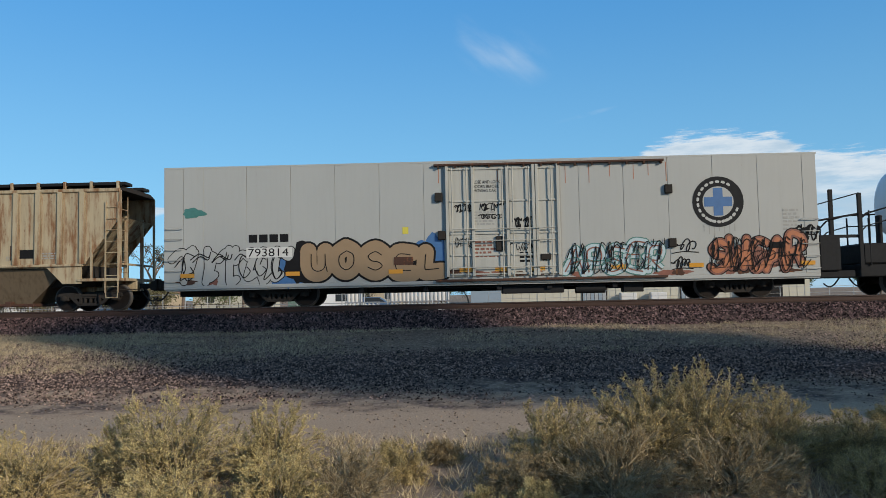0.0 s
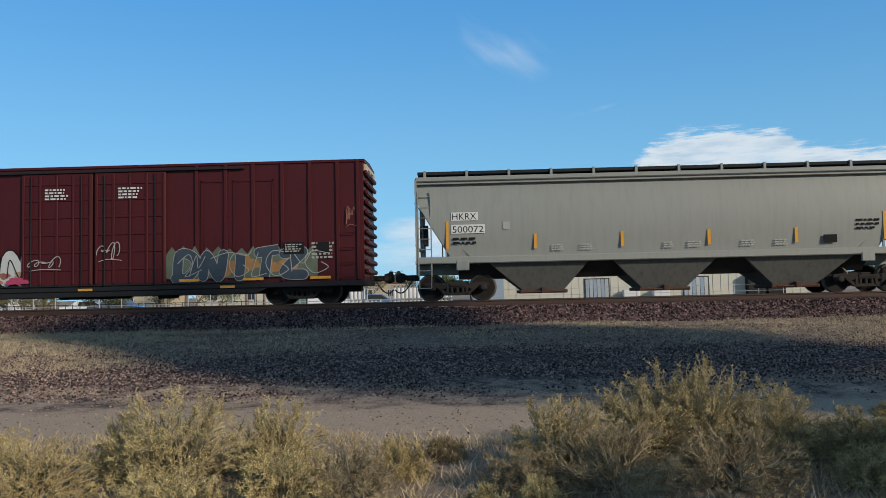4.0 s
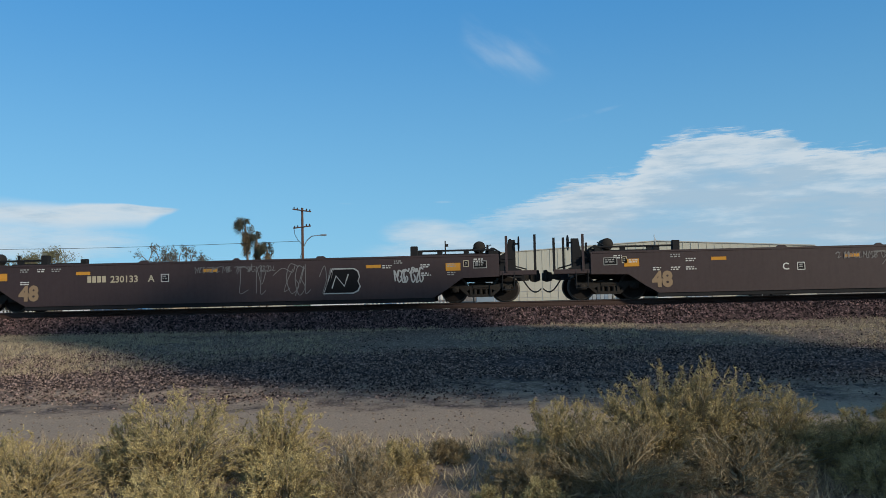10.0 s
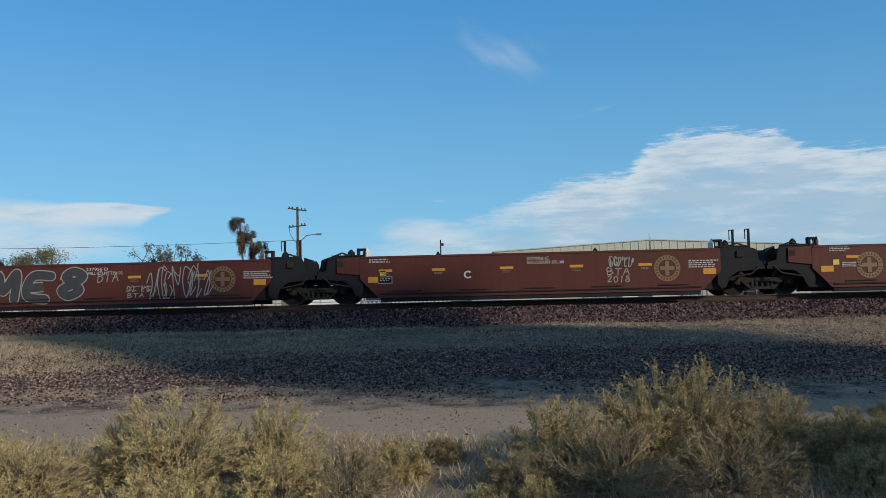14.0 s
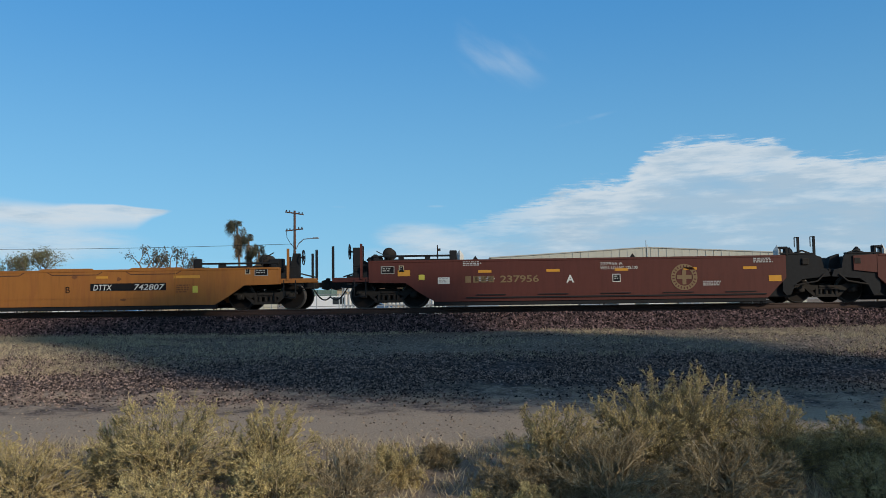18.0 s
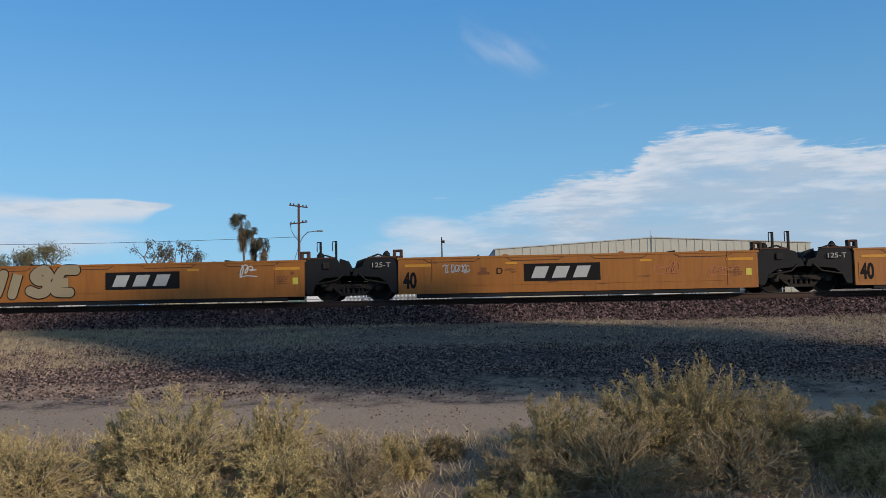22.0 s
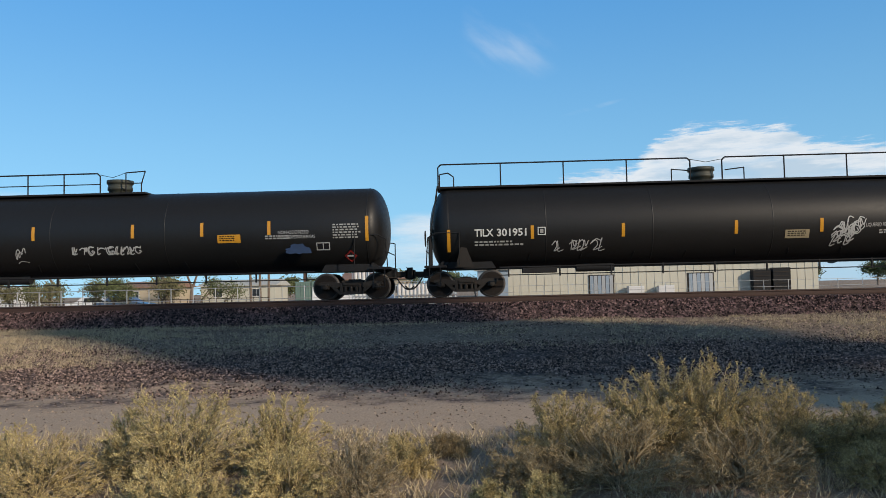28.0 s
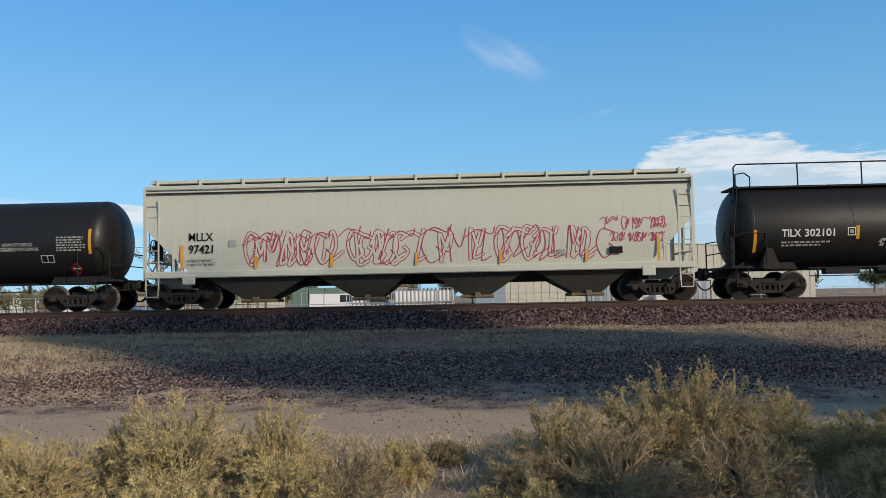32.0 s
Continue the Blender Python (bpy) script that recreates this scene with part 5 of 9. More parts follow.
    letters(c, "KL", -6.95, 2.45, 0.30, Ys, CHALK, bold=0.02, width=0.55)
    letters(c, "600", -8.05, 1.93, 0.30, Ys, CHALK, bold=0.02, width=0.72)
    letters(c, "130", -7.0, 1.93, 0.30, Ys, CHALK, bold=0.02, width=0.68)
    spray(c, "TERIN", -7.25, -2.15, 1.08, 1.84, [(0.54, INK), (0.44, SILVER)], Ys - 0.002, 71, 0.05, 0.12, "graffiti", "bold silver graffiti letters with black outline", 0.12)
    for k in range(9):
        rr = random.Random(170 + k)
        splash(c, -7.0 + 0.56 * k, rr.uniform(1.0, 1.2), rr.uniform(0.12, 0.26), rr.uniform(0.07, 0.14), (RUSTSPRAY, DUSTYRED, TAN)[k % 3], Ys - 0.016 - 0.0004 * k - (0.07 if -2.5 < -7.0 + 0.56 * k else 0), k, "paint_patch")
    spray(c, "TERIN", -7.2, -2.2, 1.15, 1.74, [(0.035, INK)], Ys - 0.024, 71, 0.05, 0.12, "graffiti", "thin black inner line", 0.2)
    splash(c, -5.2, 0.98, 0.5, 0.14, RUSTSPRAY, Ys - 0.03, 7)
    splash(c, -3.6, 1.0, 0.4, 0.14, RUSTSPRAY, Ys - 0.03, 8)
    splash(c, -2.6, 1.0, 0.4, 0.12, PINK, Yd - 0.03, 9)
    rnd = random.Random(5)
    halo = M()
    edge = [(2.5 + 5.2 * i / 26, 1.86 + (0.16 if i % 2 else -0.10) + rnd.uniform(-0.08, 0.08)) for i in range(27)]
    halo.add([(x, Ys - 0.0005, 0.96) for x, z in edge] + [(x, Ys - 0.0005, z) for x, z in edge], [(i, i + 1, 28 + i, 27 + i) for i in range(26)])
    part("graffiti_halo", halo, MOSS, c, "dull green sprayed background")
    for k in range(6):
        splash(c, 3.3 + 0.68 * k, 1.32 + 0.08 * (k % 2), 0.34, 0.26, OCHRE if k > 0 else MOSS, Ys - 0.0012 - 0.0002 * k, 30 + k, "paint_patch")
    spray(c, "DNITZ", 2.75, 7.35, 1.02, 1.82, [(0.37, GREY), (0.325, SLATE)], Ys - 0.003, 72, 0.07, 0.15, "graffiti", "slate-blue graffiti letters with pale outline", 0.10)
    wildstyle(c, 2.8, 7.5, 1.05, 1.8, [(0.026, GREY)], Ys - 0.030, 76, 4, label="thin pale graffiti strokes")
    panel(c, 6.55, 7.25, 1.72, 2.12, INK, Ys - 0.034, "data_plate")
    bars(c, 6.6, 1.76, 0.6, 0.3, 4, Ys - 0.037, GREY, seed=78)
    scribble(c, -9.0, -8.2, 1.3, 2.0, 0.03, GREY, Ys, 14, 5)
    scribble(c, -6.6, -5.0, 2.3, 2.55, 0.04, GREY, Ys, 15, 6)
    scribble(c, -2.2, -1.2, 1.4, 1.8, 0.03, GREY, Yd, 16, 4)
    scribble(c, 0.2, 0.9, 1.7, 2.3, 0.03, GREY, Yd, 17, 4)
    scribble(c, 8.7, 8.95, 2.7, 3.4, 0.022, DUSTYRED, Ys, 18, 5)
    bars(c, 7.5, 1.5, 0.8, 0.6, 5, Ys - 0.002, GREY, seed=77)
    panel(c, 7.7, 8.1, 1.75, 2.1, INK, Ys - 0.004, "data_plate")
    for x in (-8.3, -6.2, -3.7, 3.3, 5.5, 7.8):
        panel(c, x - 0.35, x + 0.35, 0.86, 0.95, AMBER, Ys - 0.02, "reflector", "amber reflective strip")
    for x in (-4.6, 4.6, -0.3):
        panel(c, x - 0.25, x + 0.25, 0.62, 0.70, AMBER, -Y - 0.06, "reflector", "amber reflective strip")
    u = M()
    u.box(-9.0, 9.0, -0.35, 0.35, 0.40, 0.66, 0.02)
    u.tube((-1.5, -0.9, 0.48), (1.0, -0.9, 0.48), 0.15, 10)
    u.box(2.0, 2.6, -1.0, -0.6, 0.3, 0.62, 0.02)
    part("underframe", u, BLACK, c)
    for x in (-7.02, 7.05):
        truck(c, x)
    return c


# ---- well cars
def well_side(xl, xr, kl, kr, z_top, z_bot, square=False):
    """Outline of a well's side: cut up over the trucks at its ends."""
    pts = []
    if kl == "end":
        pts += [(xl + 1.5, 0.87), (xl + 2.75, 0.84), (xl + 3.3, 0.46), (xl + 3.75, z_bot)]
    elif square:
        pts += [(xl + 1.60, z_bot)]
    else:
        pts += [(xl + 1.52, 0.85), (xl + 1.75, 0.62), (xl + 2.15, z_bot)]
    if kr == "end":
        pts += [(xr - 3.75, z_bot), (xr - 3.3, 0.46), (xr - 2.75, 0.84), (xr - 1.5, 0.87), (xr - 1.5, z_top)]
    elif square:
        pts += [(xr - 1.60, z_bot), (xr - 1.60, z_top)]
    else:
        pts += [(xr - 2.15, z_bot), (xr - 1.75, 0.62), (xr - 1.52, 0.85), (xr - 1.52, z_top)]
    pts.append((xl + (1.5 if kl == "end" else 1.60 if square else 1.52), z_top))
    return pts


def end_works(c, xj, way, mat, seed, zt=1.60):
    """Coupler end of a well car: platform over the truck, posts, rails, brake gear. way points outwards."""
    rnd = random.Random(seed)
    o = lambda d: xj - way * d
    m = M()
    m.box(o(0.55), o(4.2), -0.40, 0.40, 0.72, 1.02, 0.03)
    m.box(o(0.9), o(2.1), -1.42, 1.42, 1.00, 1.06, 0.01)
    m.prism([(o(0.75), 0.80), (o(0.75), 1.02), (o(2.1), 1.10), (o(2.1), 0.98)], -1.40, -1.30)
    part("end_platform", m, BLACK, c, "black steel end platform")
    b = M()
    b.box(o(2.0), o(3.4), -1.25, 1.25, 1.03, zt - 0.02, 0.03)
    part("end_bulkhead", b, mat, c)
    for s in (-1, 1):
        t = M()
        t.box(o(1.6), o(4.45), s * 1.40, s * 1.26, zt + 0.14, zt + 0.20, 0.01)
        for d in (1.75, 2.6, 3.5, 4.35):
            t.box(o(d) - 0.09, o(d) + 0.09, s * 1.38, s * 1.30, zt - 0.02, zt + 0.15)
        t.box(o(4.25), o(4.5), s * 1.45, s * 1.25, zt, zt + 0.34, 0.02)
        part("top_rail", t, BLACK, c, "black container guide rail")
    for d, y, h in ((0.28, -1.40, zt + 0.55), (1.25, -1.46, zt + 0.60), (0.95, 1.38, zt + 0.65), (1.8, 1.38, zt + 0.45)):
        p = M()
        p.box(o(d) - 0.04, o(d) + 0.04, y - 0.035, y + 0.035, 1.0, h + rnd.uniform(-0.05, 0.1))
        part("handrail_post", p, mat if d == 1.25 else BLACK, c, "upright steel post")
    m = M()
    m.box(o(0.25), o(1.5), -1.46, -1.40, 0.90, 1.06, 0.015)
    part("platform_side", m, mat, c)
    for d, w2, z0, z1, q in ((2.15, 0.46, 1.16, 1.42, GREY), (2.62, 0.18, 1.22, 1.44, CREAM)):
        boxed(c, o(d) - w2 / 2, o(d) + w2 / 2, z0, z1, -1.512, q)
    g = M()
    g.path([(o(1.0), -1.40, 1.45), (o(1.75), -1.38, 1.45)], 0.015)
    g.path([(o(1.75), -1.38, 1.95), (o(2.15), -1.38, 1.75), (o(2.15), -1.38, 1.2)], 0.015)
    part("handrail", g, BLACK, c)
    w = M()
    w.lathe([(-1.10, 0.02), (-1.08, 0.16), (-1.02, 0.21), (-0.30, 0.21), (-0.24, 0.16), (-0.22, 0.02)], "y", (o(2.15), 0, zt + 0.28), 18)
    w.box(o(2.15) - 0.12, o(2.15) + 0.12, -1.0, -0.3, zt - 0.05, zt + 0.12)
    part("air_reservoir", w, GRIME, c, "grimy round air reservoir")
    w = M()
    w.spoked("x", (o(0.80), -1.05, zt + 0.36), 0.25)
    w.tube((o(0.80), -1.05, zt + 0.36), (o(1.05), -1.05, zt + 0.36), 0.03, 6)
    part("brake_wheel", w, BLACK, c, "black hand brake wheel")
    w = M()
    w.prism([(o(0.92), 1.1), (o(0.92), zt + 0.50), (o(1.16), zt + 0.50), (o(1.22), zt + 0.10), (o(1.60), zt - 0.12), (o(1.60), 1.1)], -1.12, -0.92)
    part("brake_stand", w, BLACK, c, "black brake stand")
    w = M()
    w.path([(o(1.4), -1.1, zt + 0.05), (o(1.7), -1.15, zt + 0.24), (o(1.95), -1.1, zt + 0.10)], 0.03)
    part("hose", w, RUBBER, c)
    x = M()
    x.box(o(1.25), o(2.05), -1.22, 0.5, 1.06, 1.52, 0.04)
    x.box(o(1.45), o(1.95), -1.30, -1.0, 1.30, 1.75, 0.03)
    part("brake_box", x, BLACK, c, "black brake gear box")
    x = M()
    x.prism([(o(0.75), 0.98), (o(0.75), 1.10), (o(1.9), 1.34), (o(1.9), 1.02)], -1.45, -1.40)
    part("gusset", x, BLACK, c)
    x = M()
    x.path([(o(0.8), -1.3, 0.92), (o(1.6), -1.42, 0.9), (o(3.3), -1.42, 0.98)], 0.03)
    x.path([(o(0.5), -0.5, 1.12), (o(1.2), -0.8, 1.3), (o(1.3), -0.9, 1.6)], 0.025)
    part("brake_pipe", x, RUBBER, c)
    k = M()
    k.path([(o(1.0), -1.45, 1.0), (o(1.0), -1.45, 0.42), (o(1.4), -1.45, 0.42), (o(1.4), -1.45, 1.0)], 0.02)
    part("stirrup_step", k, BLACK, c)
    couple(c, o(0.86), way)


def joint_works(c, xj, way, mat, seed, black=True, zt=1.60):
    """One unit's half of an articulated joint above the shared truck."""
    o = lambda d: xj - way * d
    for y0 in (-1.44, 1.36):
        m = M()
        m.prism([(o(0.02), 0.88), (o(0.10), 1.10), (o(0.36), 1.16), (o(0.42), zt - 0.10), (o(0.50), zt + 0.03), (o(1.60), zt + 0.03), (o(1.62), 0.40), (o(1.50), 0.26), (o(1.36), 0.28), (o(1.20), 0.62), (o(0.95), 0.80), (o(0.50), 0.84)], y0, y0 + 0.08)
        part("end_frame", m, BLACK if black else mat, c, "black end frame over the shared truck")
        if way < 0 and mat is not WELL_YELLOW:
            m = M()
            q = -1 if y0 < 0 else 1
            m.prism([(o(0.74), zt - 0.52), (o(1.56), zt - 0.62), (o(1.56), zt + 0.01), (o(0.74), zt - 0.04)], q * 1.45, q * 1.49)
            part("end_gusset", m, mat, c)
    k = M()
    k.path([(o(0.25), -1.46, 0.95), (o(0.5), -1.50, 0.72), (o(1.2), -1.47, 0.60)], 0.03)
    part("brake_lever", k, GRIME, c)
    k = M()
    k.box(o(0.75), o(0.98), -1.50, -1.44, zt - 0.32, zt - 0.10, 0.02)
    part("retainer_box", k, GRIME, c)
    k = M()
    k.box(o(0.0), o(0.55), -1.2, 1.2, 0.98, 1.16, 0.04)
    k.prism([(o(0.05), 1.1), (o(0.15), zt - 0.05), (o(0.45), zt + 0.05), (o(0.5), 1.1)], -1.1, -0.9)
    part("articulation", k, BLACK, c)
    b = M()
    b.box(o(0.7), o(1.6), -1.34, 1.34, 0.95, zt - 0.02, 0.03)
    b.box(o(0.0), o(1.0), -0.45, 0.45, 0.70, 1.10, 0.03)
    b.box(o(1.42), o(2.3), -1.30, 1.30, 0.20, 0.95, 0.03)
    part("end_bulkhead", b, BLACK, c)
    t = M()
    t.box(o(0.55), o(1.75), -1.46, -1.20, zt + 0.03, zt + 0.08, 0.01)
    for d in (1.47, 1.70):
        t.box(o(d) - 0.05, o(d) + 0.05, -1.47, -1.27, zt + 0.0, zt + 0.28, 0.02)
    t.box(o(1.42), o(1.75), -1.47, -1.27, zt + 0.22, zt + 0.30, 0.02)
    part("guide_block", t, RUST if mat is WELL_YELLOW else BLACK, c, "steel container guide")
    h = M()
    h.lathe([(zt + 0.08, 0.14), (zt + 0.2, 0.12), (zt + 0.3, 0.03)], "z", (o(1.15), -0.9, 0), 8)
    part("brake_valve", h, BLACK, c)
    h = M()
    h.path([(o(1.2), -1.3, zt + 0.06), (o(0.9), -1.35, zt + 0.16), (o(0.62), -1.3, zt + 0.06)], 0.03)
    part("hose", h, RUBBER, c)
    if way > 0:
        for d, h in ((1.05, zt + 0.62), (0.52, zt + 0.64)):
            p = M()
            p.box(o(d) - 0.035, o(d) + 0.035, -1.43, -1.36, 1.05, h)
            p.path([(o(d) - 0.03, -1.40, h - 0.02), (o(d) - 0.12, -1.40, h - 0.02), (o(d) - 0.12, -1.40, h - 0.35)], 0.016)
            part("handrail_post", p, BLACK, c, "black upright post")


def well_unit(name, x, xl, xr, kl, kr, mat, label, seed, z_top=1.60, lumps=(), trucks=(), black=True):
    c = car_thing(name, x, label, "well car")
    poly = well_side(xl, xr, kl, kr, z_top, 0.20, mat is WELL_YELLOW)
    for s in (-1, 1):
        m = M()
        m.prism(poly, s * 1.42, s * 1.50)
        part("well_side", m, mat, c)
        r = M()
        a, b = xl + 1.55, xr - 1.55
        r.box(a, b, s * 1.36, s * 1.515, z_top - 0.06, z_top + 0.015, 0.01)
        part("top_chord", r, mat, c)
        q = M()
        q.box(xl + (3.7 if kl == "end" else 2.2), xr - (3.7 if kr == "end" else 2.2), s * 1.30, s * 1.46, 0.06, 0.26, 0.02)
        part("bottom_chord", q, BLACK, c)
    for i in range(7):
        xx = xl + 4.4 + (xr - xl - 8.8) * i / 6
        fl = M()
        fl.box(xx - 0.15, xx + 0.15, -1.42, 1.42, 0.20, 0.32)
        part("floor_beam", fl, BLACK, c)
    for xx in (xl + 4.33, xr - 4.33):
        fl = M()
        fl.box(xx - 0.03, xx + 0.03, -1.40, 1.40, 0.325, 1.5)
        part("bulkhead", fl, BLACK, c)
    for u, w, h in lumps:
        m = M()
        m.prism([(u - w / 2, z_top), (u + w / 2, z_top), (u + w / 2 - 0.1, z_top + h), (u - w / 2 + 0.1, z_top + h)], -1.50, -1.42)
        part("side_bracket", m, mat if h < 0.12 else BLACK, c)
    for kind, xj, way in ((kl, xl, -1), (kr, xr, 1)):
        if kind == "end":
            end_works(c, xj, way, mat, seed + way, z_top)
        else:
            joint_works(c, xj, way, mat, seed, black, z_top)
    for t in trucks:
        truck(c, t)
    return c


def boxed(c, x0, x1, z0, z1, y, mat=CHALK):
    """A small stencilled box: pale outline, dark inside, a pale mark."""
    panel(c, x0, x1, z0, z1, mat, y, "data_plate")
    panel(c, x0 + 0.025, x1 - 0.025, z0 + 0.025, z1 - 0.025, INK, y - 0.003, "data_plate")
    bars(c, x0 + 0.06, z0 + 0.06, x1 - x0 - 0.12, z1 - z0 - 0.12, 2, y - 0.006, GREY, seed=int(abs(x0) * 10))


def amber_bars(c, xs, z, w=0.5, h=0.11, y=-1.512):
    for x in xs:
        panel(c, x - w / 2, x + w / 2, z, z + h, AMBER, y, "reflector", "amber reflective strip")


def brown_wells():
    lab = "dirty brown empty container well car with white graffiti"
    for k, (x, letter) in enumerate(((-78.6, "B"), (-100.1, "C"), (-121.7, "A"))):
        c = well_unit("well_car", x, -10.76, 10.76, "end", "end", WELL_BROWN, lab, 100 + k, 1.62,
                      ((-2.9, 0.5, 0.07), (0.2, 2.2, 0.06), (3.5, 0.4, 0.07), (5.9, 0.25, 0.15)) if k == 0 else ((-2.9, 0.4, 0.08), (3.2, 0.4, 0.08), (0.3, 0.3, 0.08)), (-8.62, 8.62))
        Y = -1.512
        letters(c, "48", -7.25, 0.42, 0.48, Y, TAN, bold=0.05, width=0.70)
        for i in range(4):
            xx = -4.85 + i * 0.17
            if k != 1:
                panel(c, xx, xx + 0.13, 0.98, 1.20, CREAM, Y, "owner_mark")
        if k != 1:
            letters(c, "230133", -4.05, 0.97, 0.22, Y, CREAM, bold=0.02, width=0.95)
            letters(c, letter, -2.75, 0.97, 0.22, Y, CREAM, bold=0.02)
            boxed(c, -2.3, -2.02, 0.95, 1.22, Y)
        else:
            letters(c, letter, -2.9, 0.88, 0.22, Y, CHALK, bold=0.02)
            boxed(c, -2.42, -2.16, 0.86, 1.12, Y)
        # plain emblem: a black block with a rounded nose inside a pale line, a slanted pale zigzag on it
        ox = 3.28
        rim = [(0.0, 0.40), (1.02, 0.40), (1.20, 0.48), (1.28, 0.64), (1.20, 0.82), (1.26, 0.98), (1.20, 1.18), (1.06, 1.27), (0.30, 1.27)]
        e = M()
        e.prism([(ox + p, q) for p, q in rim], Y - 0.002, Y + 0.002)
        part("emblem_outline", e, SILVER, c, "pale outline of an emblem")
        e = M()
        e.prism([(ox + 0.62 + (p - 0.62) * 0.94, 0.835 + (q - 0.835) * 0.905) for p, q in rim], Y - 0.006, Y - 0.003)
        part("emblem", e, INK, c, "black block emblem")
        e = M()
        e.ribbon([(ox + 0.30, 0.60), (ox + 0.44, 1.02), (ox + 0.72, 0.66), (ox + 0.86, 1.06)], 0.045, Y - 0.010)
        part("emblem_stroke", e, SILVER, c)
        wildstyle(c, -1.2, 1.6, 1.22, 1.42, [(0.020, DIM)], Y, 200 + k, 14, label="thin grey scrawl")
        wildstyle(c, 0.2, 3.4, 0.42, 1.38, [(0.024, DIM)], Y, 210 + k, 5, label="thin grey line graffiti")
        if k == 0:
            spray(c, "ONIST ONE", -5.9, -3.7, 0.42, 0.85, [(0.036, GREY)], Y, 220, 0.05, 0.1, label="white line graffiti")
        if k == 1:
            wildstyle(c, 4.7, 5.7, 0.92, 1.15, [(0.028, CHALK)], Y, 221, 4, label="white line graffiti")
        if k == 2:
            wildstyle(c, 5.7, 6.6, 0.75, 1.2, [(0.048, SILVER)], Y, 222, 4, label="white graffiti")
        amber_bars(c, (-7.9, 7.7), 1.10, 0.5, 0.26)
        amber_bars(c, (-5.0, -0.6, 5.0), 1.25)
        for i in range(14):
            xx = random.Random(k * 50 + i).choice((-8.5, -8.0, -7.2, -6.6, -6.1, -5.6, 5.3, 5.7, 6.2, 6.6, 7.0, 7.5, 8.1, 8.4))
            bars(c, xx, random.Random(i).choice((0.92, 1.35, 1.2)), 0.35, 0.14, 2, Y - 0.0003 * i, CHALK if i % 3 else GREY, seed=i + 300 + k)


def round_badge(c, x, z, r, y):
    m = M()
    m.disc(x, z, r, y, 36, r * 0.66)
    part("emblem", m, GOLD, c, "faded gold ring emblem with a cross")
    m = M()
    for i in range(22):
        t = math.radians(12 + i * 16.0)
        p = (x + r * 0.83 * math.cos(t), z + r * 0.83 * math.sin(t))
        d = (math.cos(t) * r * 0.075, math.sin(t) * r * 0.075)
        m.ribbon([(p[0] - d[0], p[1] - d[1]), (p[0] + d[0], p[1] + d[1])], r * 0.085, y - 0.003)
    tagged(part("emblem_print", m, WELL_RED, c), kind="stuff")
    m = M()
    m.patch(x - r * 0.15, x + r * 0.15, z - r * 0.56, z + r * 0.56, y - 0.002)
    m.patch(x - r * 0.56, x - r * 0.15, z - r * 0.15, z + r * 0.15, y - 0.002)
    m.patch(x + r * 0.15, x + r * 0.56, z - r * 0.15, z + r * 0.15, y - 0.002)
    part("emblem_cross", m, GOLD, c)


CHARCOAL = plain("spray_charcoal", (0.052, 0.052, 0.056), 0.7, 0.0, 0.3, 3.0, 0.3)


